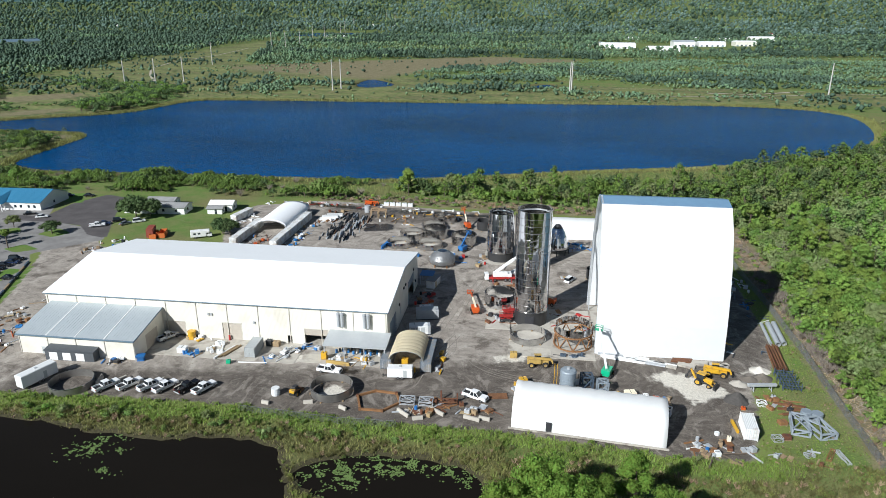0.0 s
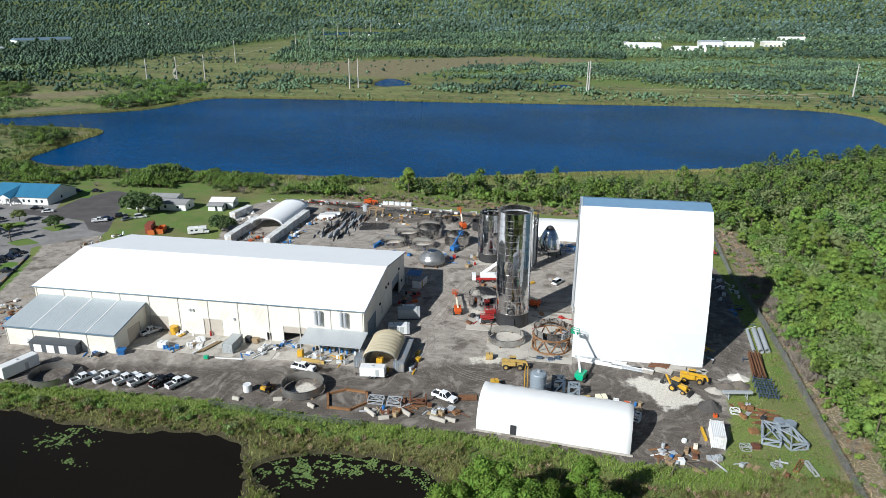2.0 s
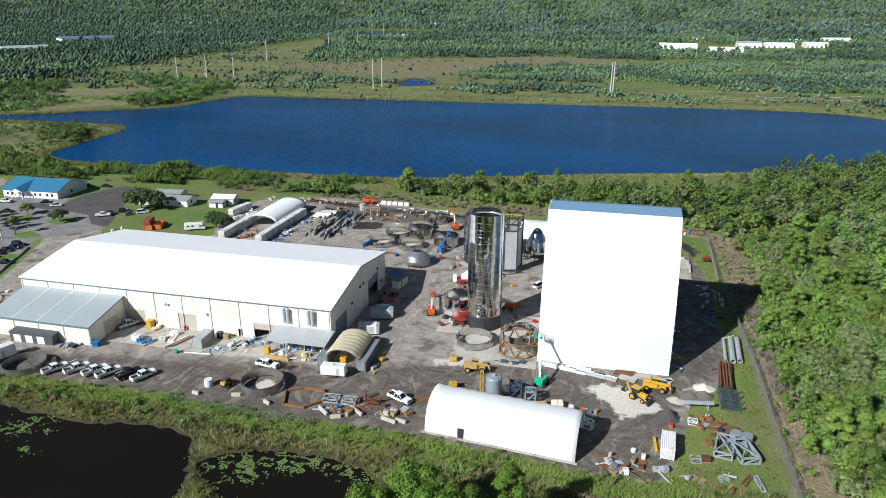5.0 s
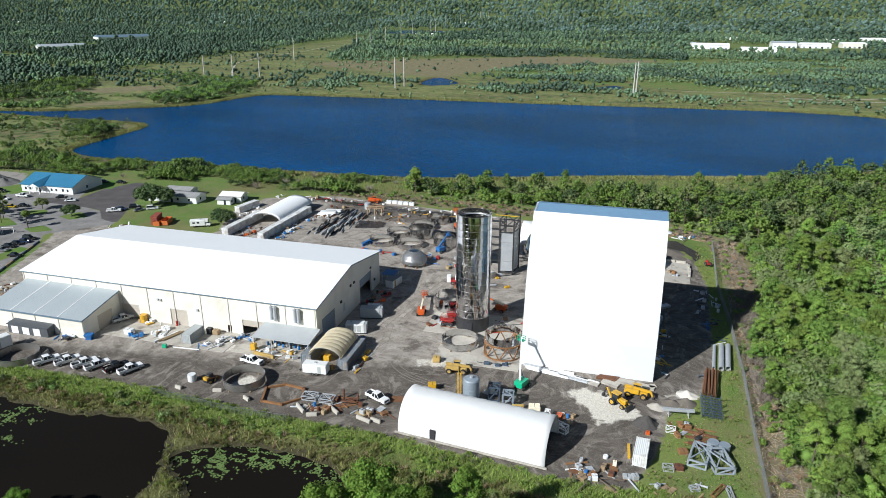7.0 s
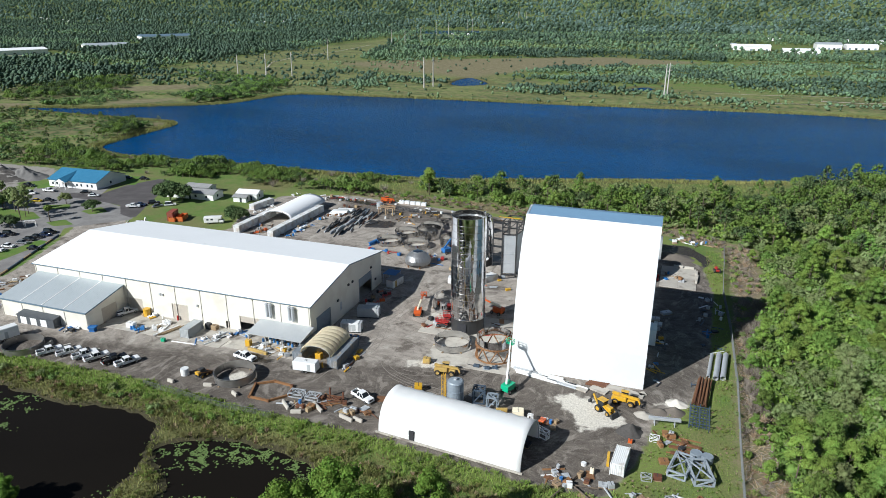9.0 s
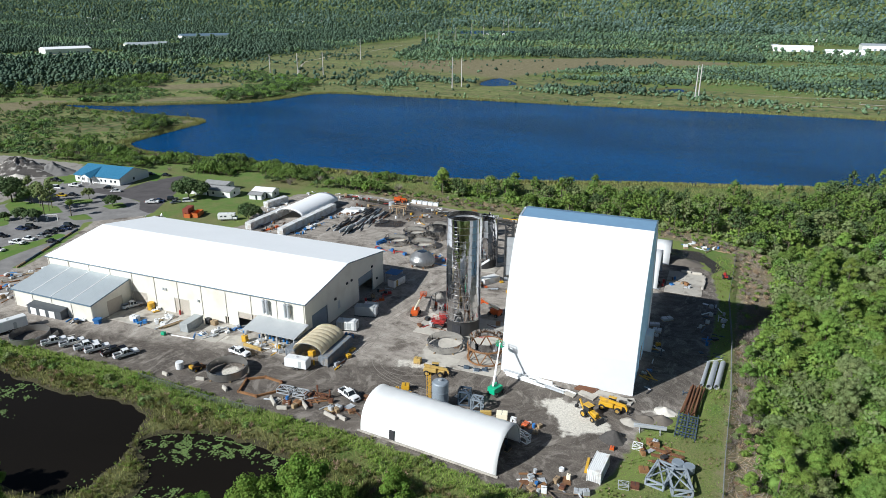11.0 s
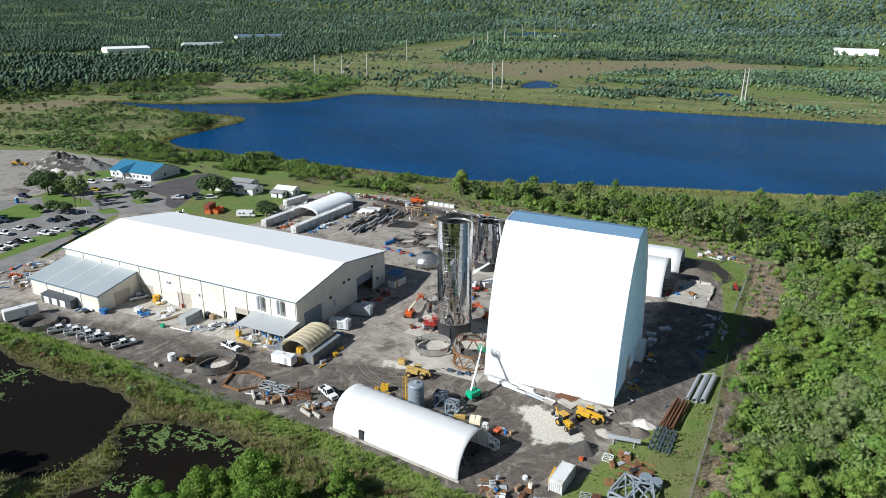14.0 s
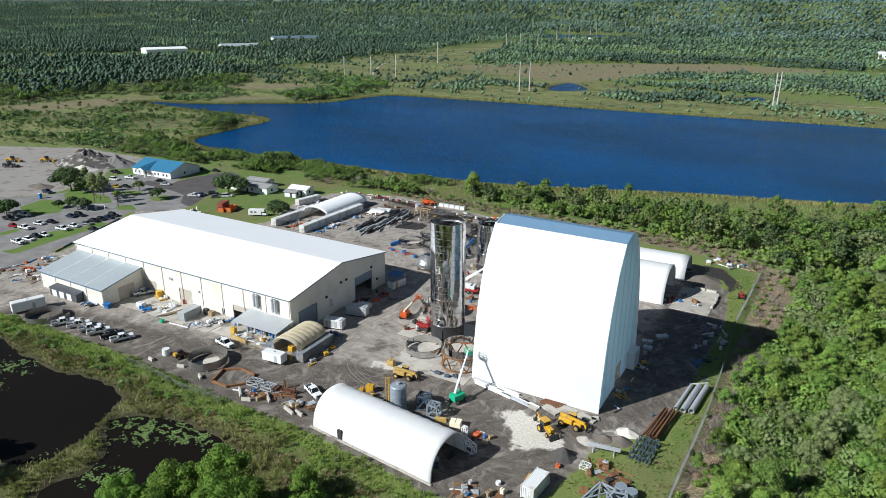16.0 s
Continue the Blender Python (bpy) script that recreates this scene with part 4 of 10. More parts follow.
    for k in range(5):
        x = x0 + 0.1 + k * (x1 - x0 - 0.3) / 4
        bm = bmesh.new()
        box(bm, x - 0.08, x + 0.08, y0 - 0.12, y0 - 0.002, 0, h0 - 0.2)
        part("downspout", bm, "brown_trim", w)
    bm = bmesh.new()
    box(bm, x1 - 0.16, x1 - 0.1, -8.4, -3.3, 0.0, 4.2)
    part("roller_door", bm, "door", w, "beige roller door")
    # loading canopy on posts
    bm = bmesh.new()
    q = [(-14.6, -6.8, 3.6), (1.0, -6.8, 3.6), (1.0, -0.15, 4.6), (-14.6, -0.15, 4.6)]
    hexa(bm, q + [(a, b, c + 0.14) for a, b, c in q])
    part("canopy_roof", bm, "smooth_grey", w, "grey sheet metal loading canopy")
    for x in (-14.2, -9.3, -4.4, 0.6):
        bm = bmesh.new()
        box(bm, x - 0.1, x + 0.1, -6.6, -6.4, 0, 3.64)
        part("canopy_post", bm, "galvsteel", w)
    return w


warehouse()


def tall_hangar():
    """Tall steep-sided fabric hangar, open on its far side."""
    W, D, MID = 30.4, 29.4, 14.7
    h = thing("tall_hangar", pose(13.2, 151.8, 0, 0, 0, 1.6), "tall white fabric hangar with a peaked blue-grey ridge cap", "hangar")
    prof = [(0.0, 0.0), (0.7, 8.0), (1.9, 16.0), (3.9, 23.5), (6.6, 30.0), (10.4, 35.3), (MID, 36.2), (19.0, 35.3), (22.8, 30.0), (25.5, 23.5), (27.5, 16.0), (28.7, 8.0), (29.4, 0.0)]
    for name, pr, key in (("front_skin", prof[:6], "hangar_skin"), ("back_skin", prof[7:], "hangar_skin"), ("ridge_cap", prof[5:8], "hangar_cap")):
        bm = bmesh.new()
        n = 10
        rows = []
        for k in range(n + 1):
            x = W * k / n
            rows.append(([bm.verts.new((x, y, z)) for y, z in pr], [bm.verts.new((x, y + (0.12 if y < MID else -0.12), z - 0.12 if z > 0 else 0)) for y, z in pr]))
        for k in range(n):
            for j in range(len(pr) - 1):
                a, b = rows[k], rows[k + 1]
                bm.faces.new((a[0][j], b[0][j], b[0][j + 1], a[0][j + 1]))
                if key == "hangar_cap":
                    bm.faces.new((a[1][j + 1], b[1][j + 1], b[1][j], a[1][j]))
        for k in (0, n):
            for j in range(len(pr) - 1):
                bm.faces.new((rows[k][0][j], rows[k][0][j + 1], rows[k][1][j + 1], rows[k][1][j]))
        bmesh.ops.recalc_face_normals(bm, faces=bm.faces[:])
        part(name, bm, key, h, {"ridge_cap": "pale blue-grey ridge fabric"}.get(name, "white tensioned wall fabric"))
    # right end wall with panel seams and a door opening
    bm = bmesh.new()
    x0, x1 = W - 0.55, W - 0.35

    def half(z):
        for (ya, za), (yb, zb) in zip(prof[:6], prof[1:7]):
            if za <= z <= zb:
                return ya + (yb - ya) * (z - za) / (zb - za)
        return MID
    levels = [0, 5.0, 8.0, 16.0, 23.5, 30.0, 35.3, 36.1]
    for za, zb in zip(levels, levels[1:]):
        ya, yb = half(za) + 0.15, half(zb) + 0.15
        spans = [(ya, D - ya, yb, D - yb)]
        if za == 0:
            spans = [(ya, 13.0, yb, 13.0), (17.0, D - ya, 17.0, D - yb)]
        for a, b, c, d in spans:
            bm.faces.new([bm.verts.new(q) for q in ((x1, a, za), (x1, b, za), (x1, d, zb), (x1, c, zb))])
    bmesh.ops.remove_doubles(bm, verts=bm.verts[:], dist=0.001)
    part("right_end_wall", bm, "hangar_side", h, "white fabric end wall with skylight blue in its colour")
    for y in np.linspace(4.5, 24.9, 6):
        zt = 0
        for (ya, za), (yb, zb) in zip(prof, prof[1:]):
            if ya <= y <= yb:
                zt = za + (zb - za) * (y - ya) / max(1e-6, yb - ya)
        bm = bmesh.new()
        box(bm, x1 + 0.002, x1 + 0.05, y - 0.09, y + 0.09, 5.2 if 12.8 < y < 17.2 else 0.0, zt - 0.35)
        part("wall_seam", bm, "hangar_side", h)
    bm = bmesh.new()
    for y in np.linspace(3.5, 25.9, 7):                       # lattice of the open end
        zt = 0
        for (ya, za), (yb, zb) in zip(prof, prof[1:]):
            if ya <= y <= yb:
                zt = za + (zb - za) * (y - ya) / max(1e-6, yb - ya)
        bar(bm, (0.35, y, 0), (0.35, y, zt - 0.4), 0.25) if y < 4 or y > 25 else None
    for (ya, za), (yb, zb) in zip(prof, prof[1:]):
        bar(bm, (0.3, ya + (0.3 if ya < MID else -0.3), za), (0.3, yb + (0.3 if yb < MID else -0.3), zb - 0.2), 0.35, 0.35)
    part("end_frame", bm, "galvsteel", h)
    for k in range(1, 6):
        bm = bmesh.new()
        for (ya, za), (yb, zb) in zip(prof, prof[1:]):
            bar(bm, (W * k / 6, ya + (0.35 if ya < MID else -0.35), max(0.0, za - 0.9)), (W * k / 6, yb + (0.35 if yb < MID else -0.35), zb - 0.9), 0.25, 0.3)
        part("arch_frame", bm, "galvsteel", h)
    bm = bmesh.new()
    box(bm, 0.6, W - 0.8, 1.0, 28.4, 0.0, 0.06)
    part("slab", bm, "concrete", h)
    bm = bmesh.new()
    box(bm, W - 0.3, W + 1.6, 22.5, 27.0, 0.0, 4.4)
    bevel(bm, 0.08)
    part("side_unit", bm, "white", h, "white box lean-to")
    return h


tall_hangar()


def arch_tent(name, x0, x1, y0, y1, H, at, label, material="fabric", frames=10, power=2.4, sag=0.006, closed=False, door=None):
    t = thing(name, at, label, "tent")
    prof = arch_profile(y0, y1, H, 16, power)
    bm = bmesh.new()
    if door is None:
        arch_shell(bm, prof, x0, x1, frames * 2, 0.12, sag)
    else:
        arch_shell(bm, prof, x0, x1, frames * 2, 0.12, sag)
    part("skin", bm, material, t, smooth=True)
    for k in range(frames + 1):
        x = x0 + 0.1 + (x1 - x0 - 0.2) * k / frames
        bm = bmesh.new()
        pr = [(y0 + 0.35 + (y - y0) * (1 - 0.7 / (y1 - y0)), max(0.0, z - 0.3)) for y, z in prof]
        for (ya, za), (yb, zb) in zip(pr, pr[1:]):
            bar(bm, (x, ya, za), (x, yb, zb), 0.12, 0.12)
        part("arch_frame", bm, "galvsteel", t)
    if closed:
        bm = bmesh.new()
        a = [bm.verts.new((x0 + 0.3, y, max(0.0, z - 0.05))) for y, z in prof]
        b = [bm.verts.new((x0 + 0.4, y, max(0.0, z - 0.05))) for y, z in prof]
        bm.faces.new(a), bm.faces.new(b[::-1])
        for i in range(len(a) - 1):
            bm.faces.new((a[i], b[i], b[i + 1], a[i + 1]))
        bmesh.ops.recalc_face_normals(bm, faces=bm.faces[:])
        part("end_curtain", bm, material, t)
    return t, prof


tent, prof = arch_tent("arch_tent", 0, 30.1, 0, 11.8, 6.75, pose(-5.0, 117.4, 0, 0, 0, -4.6), "long white arched fabric tent open at one end", frames=12, power=2.25, sag=0.02)
# solid dark block stands in for the shade of a doorway
bm = bmesh.new()
box(bm, 6.95, 8.05, -0.10, 0.35, 0.0, 2.2)
part("side_door", bm, "dark", tent, "dark block painted as a shaded doorway in the fabric side")
bm = bmesh.new()
box(bm, 0.15, 0.25, 0.6, 11.2, 0.0, 3.2), box(bm, 0.15, 0.25, 2.4, 9.4, 3.2, 5.6)
part("end_curtain", bm, "fabric", tent)
bm = bmesh.new()
box(bm, -0.5, 30.6, -0.55, -0.15, 0.0, 0.25)
part("edge_kerb", bm, "concrete", tent)
arch_tent("arch_tent", 0, 19.0, 0, 16.6, 9.4, pose(21.7, 216.6, 0, 0, 0, 2.0), "white arched fabric tent beside a concrete slab", frames=8, power=2.3, closed=True)
arch_tent("arch_tent", 0, 46.0, 0, 12.4, 6.2, pose(-4.3, 238.4, 0, 0, 0, 2.0), "white arched fabric tent at the back of the yard", frames=8, power=2.3, closed=True)

# ---- the tall steel hulls ----
def hull(name, x, y, z0, rows, ring_h, r0, label, top_taper=0.0, ladder=None, seed=1):
    """A hull of stacked steel rings, each its own slightly uneven band, on a black skirt."""
    rng = random.Random(seed)
    h = thing(name, pose(x, y, 0), label, "steel hull")
    bm = bmesh.new()
    n = 48
    gap = ladder
    tube(bm, [(r0 - 0.15, 0.15), (r0 - 0.15, z0)], n), tube(bm, [(r0 - 0.35, z0), (r0 - 0.35, 0.15)], n)
    part("skirt", bm, "black", h, "black steel skirt")
    bm = bmesh.new()
    tube(bm, [(r0 - 0.15, z0 - 0.12), (r0 + 0.12, z0 - 0.12), (r0 + 0.12, z0 + 0.05), (r0 - 0.15, z0 + 0.05)], n)
    part("base_flange", bm, "steel_in", h)
    for k in range(rows):
        ra = r0 - top_taper * max(0, k - rows + 3) / 3
        rb = r0 - top_taper * max(0, k + 1 - rows + 3) / 3
        za, zb = z0 + 0.05 + k * ring_h, z0 + 0.05 + (k + 1) * ring_h - 0.05
        bm = bmesh.new()
        ph = [rng.uniform(0, 6.28) for _ in range(4)]
        rowsv = []
        m = 72
        for f in (0.0, 0.25, 0.5, 0.75, 1.0):
            z = za + (zb - za) * f
            row = []
            for i in range(m):
                a = 2 * math.pi * i / m
                dent = 0.015 * math.sin(3 * a + ph[0] + 1.2 * f) + 0.010 * math.sin(8 * a + ph[1] - 2 * f) + 0.007 * math.sin(19 * a + ph[2] + 3 * f)
                r = ra + (rb - ra) * f + dent
                row.append(bm.verts.new((r * math.cos(a), r * math.sin(a), z)))
            rowsv.append(row)
        for lo, hi in zip(rowsv, rowsv[1:]):
            for i in range(m):
                bm.faces.new((lo[i], lo[(i + 1) % m], hi[(i + 1) % m], hi[i]))
        ring = part("ring", bm, "steel", h, smooth=True)
        bm = bmesh.new()
        tube(bm, [(rb - 0.05, zb), (ra - 0.05, za)], m)
        part("inner_face", bm, "steel_in", ring, smooth=True)
        bm = bmesh.new()
        tube(bm, [(rb - 0.05, zb - 0.01), (rb + 0.03, zb - 0.02), (rb + 0.03, zb + 0.06), (rb - 0.05, zb + 0.05)], m)
        part("weld_seam", bm, "ring_dull", ring)
    return h


tall = hull("rocket_hull", -3.1, 168.0, 4.2, 15, 1.825, 4.5, "tall mirror-polished stainless steel rocket hull on a black skirt", seed=3)
low = hull("rocket_hull", -15.0, 215.0, 3.2, 7, 1.9, 4.5, "shorter polished stainless steel rocket hull on a black skirt", top_taper=0.45, seed=8)

# ---- steel rings, domes and stands in the yard ----
def steel_ring(x, y, r, h, label, z=0.0, blocks=True, inner="ring_steel", outer="ring_steel", group="loose steel rings", tilt=0.0):
    t = thing("steel_ring", pose(x, y, z, tilt, 0, 0), label, "steel ring", group)
    b = 0.25 if blocks else 0.02
    bm = bmesh.new()
    n = 56
    lo = tube(bm, [(r, b), (r + 0.015, b + h * 0.5), (r, b + h), (r - 0.05, b + h), (r - 0.05, b), (r, b)], n)
    part("band", bm, outer, t, smooth=False)
    bm = bmesh.new()
    tube(bm, [(r + 0.015, b + h - 0.22), (r + 0.06, b + h - 0.2), (r + 0.06, b + h - 0.12), (r + 0.015, b + h - 0.10)], n)
    part("stiffener", bm, inner, t)
    for k in range(3):
        a = 0.7 + k * 2.1
        bm = bmesh.new()
        box(bm, -0.05, 0.05, -0.04, 0.04, b, b + h - 0.3, pose((r - 0.12) * math.cos(a), (r - 0.12) * math.sin(a), 0, 0, 0, math.degrees(a)))
        part("seam_strip", bm, inner, t)
    if blocks:
        for k in range(6):
            a = 0.3 + k * math.pi / 3
            bm = bmesh.new()
            box(bm, -0.3, 0.3, -0.15, 0.15, 0, 0.25, pose(r * math.cos(a), r * math.sin(a), 0, 0, 0, math.degrees(a)))
            part("support_block", bm, "wood", t)
    return t


for x, y, h in ((-29.2, 228.5, 3.4), (-40.6, 234.4, 3.5), (-49.2, 233.6, 1.8), (-51.4, 222.8, 1.8), (-40.8, 222.6, 1.8), (-40.2, 253.5, 2.2), (-43.0, 243.5, 1.8)):
    steel_ring(x, y, 4.5, h, "bare stainless steel hull ring standing on blocks")
    bm = bmesh.new()
    lathe = [(3.1, 0.0), (3.1, 0.07), (3.05, 0.09), (0.01, 0.09)]
    tube(bm, lathe, 36)
    tagged(part("ground_pad", bm, "concrete", None), "round pale concrete pad inside a steel ring", "pad", "pads inside the rings").location = (x, y, 0)
steel_ring(-70.5, 243.5, 4.3, 0.35, "flat steel ring lying on the ground", blocks=False)
steel_ring(-44.9, 124.4, 4.6, 1.9, "dull steel ring standing at the edge of the yard", outer="ring_dull")
steel_ring(-103.2, 117.6, 4.6, 1.8, "weathered steel ring half sunk in grass", outer="ring_dull", blocks=False)
steel_ring(-3.4, 157.0, 4.55, 1.75, "bright steel ring on the concrete slab", z=0.14)
steel_ring(-11.9, 177.6, 4.5, 3.7, "polished steel ring beside the tall hull", outer="steel")
steel_ring(15.6, 201.5, 2.6, 3.2, "dark steel ring near the hangar", outer="black", inner="black")
steel_ring(-23.6, 246.0, 2.8, 3.4, "dark steel ring near the back of the yard", outer="black", inner="black")


def ring_stand():
    """Rust-coloured tubular stand that carries a steel ring."""
    t = thing("ring_stand", pose(8.0, 156.0, 0.14), "rust-coloured tubular stand carrying a steel ring", "ring stand")
    R = 4.7
    for z, nm in ((0.15, "base_hoop"), (3.5, "top_hoop")):
        bm = bmesh.new()
        tube(bm, [(R - 0.15, z - 0.14), (R + 0.15, z - 0.14), (R + 0.15, z + 0.14), (R - 0.15, z + 0.14), (R - 0.15, z - 0.14)], 36)
        part(nm, bm, "rust_light", t)
    for k in range(8):
        a, b = 2 * math.pi * k / 8, 2 * math.pi * (k + 0.5) / 8
        for d in (a, b + 0.38):
            bm = bmesh.new()
            bar(bm, (R * math.cos(d), R * math.sin(d), 0.2), (R * math.cos(b), R * math.sin(b), 3.5), 0.24)
            part("leg", bm, "rust_light", t)
    r = thing("steel_ring", pose(8.0, 156.0, 3.8), "bright steel ring resting on a rusty stand", "steel ring", "loose steel rings")
    bm = bmesh.new()
    tube(bm, [(4.5, 0), (4.5, 1.85), (4.45, 1.85), (4.45, 0), (4.5, 0)], 56)
    part("band", bm, "steel", r)
    bm = bmesh.new()
    tube(bm, [(4.5, 0.02), (4.56, 0.04), (4.56, 0.14), (4.5, 0.16)], 56)
    part("stiffener", bm, "steel_in", r)


ring_stand()


def bulkhead_dome():
    t = thing("bulkhead_dome", pose(-33.5, 206.6, 0), "polished steel bulkhead dome on low stands", "dome")
    n, R = 24, 4.3
    prof = [(4.05, 0.9), (4.3, 1.5), (4.25, 2.2), (3.95, 2.9), (3.4, 3.6), (2.55, 4.3), (1.6, 4.8)]
    for k in range(n):                                        # gores
        bm = bmesh.new()
        a0, a1 = 2 * math.pi * k / n + 0.004, 2 * math.pi * (k + 1) / n - 0.004
        tube(bm, prof, 2, None, a0, a1)
        bmesh.ops.solidify(bm, geom=bm.faces[:], thickness=0.04)
        part("gore", bm, "steel_satin", t)
    bm = bmesh.new()
    tube(bm, [(1.64, 4.77), (1.6, 4.87), (0.9, 5.08), (0.02, 5.15)], n)
    part("crown_plate", bm, "steel_in", t)
    bm = bmesh.new()
    tube(bm, [(4.0, 0.8), (4.2, 0.8), (4.2, 1.0), (4.0, 1.0)], 36)
    part("rim", bm, "steel_in", t)
    for k in range(6):
        a = k * math.pi / 3
        bm = bmesh.new()
        box(bm, -0.2, 0.2, -0.2, 0.2, 0, 0.85, pose(3.95 * math.cos(a), 3.95 * math.sin(a), 0, 0, 0, math.degrees(a)))
        part("stand", bm, "rust_light", t)


bulkhead_dome()


def nose_cone():
    t = thing("nose_cone", pose(3.8, 223.5, 0), "polished steel nose cone on a trestle ring", "nose cone")
    prof = [(3.95, 2.2), (3.8, 3.8), (3.4, 5.4), (2.85, 6.9), (2.15, 8.3), (1.6, 9.2)]
    for k, (a, b) in enumerate(zip(prof, prof[1:])):
        bm = bmesh.new()
        tube(bm, [(a[0], a[1] + 0.02), ((a[0] + b[0]) / 2 + 0.05, (a[1] + b[1]) / 2), b, (b[0] - 0.05, b[1]), (a[0] - 0.05, a[1] + 0.02)], 40)
        part("cone_band", bm, "steel", t, smooth=False)
    bm = bmesh.new()
    tube(bm, [(1.6, 9.2), (1.25, 9.8), (0.8, 10.3), (0.02, 10.5)], 32)
    part("tip", bm, "black", t, "dark unfinished tip")
    bm = bmesh.new()
    tube(bm, [(4.0, 1.9), (4.15, 1.9), (4.15, 2.2), (3.8, 2.2)], 40)
    part("base_ring", bm, "black", t)
    for k in range(8):
        a = k * math.pi / 4
        bm = bmesh.new()
        bar(bm, (4.0 * math.cos(a), 4.0 * math.sin(a), 0), (4.0 * math.cos(a), 4.0 * math.sin(a), 2.0), 0.3)
        part("trestle_leg", bm, "black", t)


nose_cone()


def panel_tower():
    """Tall curved grey shell in a black scaffold frame."""
    t = thing("panel_tower", pose(-2.8, 208.6, 0), "tall grey sheet-panelled tower in a black steel frame", "scaffold tower")
    front, side = [(-1.9, -1.5), (2.0, -0.6)], [(2.1, -0.5), (2.7, 5.0)]
    for (xa, ya), (xb, yb), nm in ((*front, "front_panel"), (*side, "side_panel")):
        for k in range(4):
            bm = bmesh.new()
            za, zb = 1.0 + 3.2 * k, 4.14 + 3.2 * k
            ox, oy = (0.0, -0.12) if nm == "front_panel" else (0.12, 0.0)
            hexa(bm, [(xa, ya, za), (xb, yb, za), (xb - ox, yb - oy, za), (xa - ox, ya - oy, za), (xa, ya, zb), (xb, yb, zb), (xb - ox, yb - oy, zb), (xa - ox, ya - oy, zb)])
            part(nm, bm, "galvsteel", t, "pale grey sheet panel")
    C = [(-2.1, -1.7), (2.2, -0.8), (2.9, 5.3), (-1.6, 5.0)]
    for x, y in C:
        bm = bmesh.new()
        bar(bm, (x, y, 0), (x, y, 18.4), 0.4)
        part("column", bm, "black", t)
    for z in (0.6, 14.0, 16.2, 18.3):
        for a, b in zip(C, C[1:] + C[:1]):
            bm = bmesh.new()
            bar(bm, (*a, z), (*b, z), 0.26)
            part("rail", bm, "black", t)
    for a, b in zip(C, C[1:] + C[:1]):
        bm = bmesh.new()
        bar(bm, (*a, 14.1), (*b, 18.2), 0.2)
        part("brace", bm, "black", t)
    D = [(-7.2, 5.6), (-2.2, 5.4)]
    for x, y in D:
        bm = bmesh.new()
        bar(bm, (x, y, 0), (x, y, 16.5), 0.3)
        part("column", bm, "black", t)
    for z in (1.5, 4.2, 6.9, 9.6, 12.3, 15.0):
        bm = bmesh.new()
        box(bm, -7.2, -2.2, 5.2, 6.6, z, z + 0.18)
        part("shelf_deck", bm, "black", t)
    bm = bmesh.new()
    bar(bm, (-4.2, 1.5, 18.6), (3.4, 1.5, 18.6), 0.22)
    part("lifting_beam", bm, "yellow", t, "yellow lifting beam")


panel_tower()


def hull_fittings():
    # dark block painted as the skirt opening's shade, ladder and clips on the tall hull
    bm = bmesh.new()
    box(bm, -1.3, 1.0, -4.47, -4.2, 0.2, 3.1)
    part("skirt_opening", bm, "dark", tall, "dark block painted as the shaded access opening")
    for k in range(26):
        z = 5.6 + k * 0.96
        bm = bmesh.new()
        a = math.radians(-96)
        box(bm, -0.35, 0.35, -0.05, 0.10, z, z + 0.16, pose(4.6 * math.cos(a), 4.6 * math.sin(a), 0, 0, 0, 84 + 90))
        part("clip", bm, "black", tall)
    for k, (a, z) in enumerate(((-100, 26.6), (-74, 24.8), (-70, 14.2), (-84, 16.0), (-60, 21.0), (-112, 12.0))):
        bm = bmesh.new()
        ar = math.radians(a)
        box(bm, -0.45, 0.45, -0.02, 0.05, z, z + 0.5 + 0.2 * (k % 2), pose(4.53 * math.cos(ar), 4.53 * math.sin(ar), 0, 0, 0, a + 90))
        bevel(bm, 0.04)
        part("patch_plate", bm, "steel_in", tall, "dull patch plate")
    for hl, r, z in ((tall, 4.3, 30.2), (low, 3.9, 15.8)):
        bm = bmesh.new()
        tube(bm, [(r, z), (r - 0.28, z), (r - 0.28, z + 0.12), (r, z + 0.12), (r, z)], 40)
        part("inner_walkway", bm, "galvsteel", hl)
    for k in range(10):
        bm = bmesh.new()
        a = k * 0.628
        box(bm, -0.25, 0.25, -0.25, 0.25, 16.35, 16.35 + 0.5 + 0.3 * (k % 3), pose(3.0 * math.cos(a), 3.0 * math.sin(a), 0, 0, 0, math.degrees(a)))
        part("inner_fitting", bm, "steel", low)


hull_fittings()

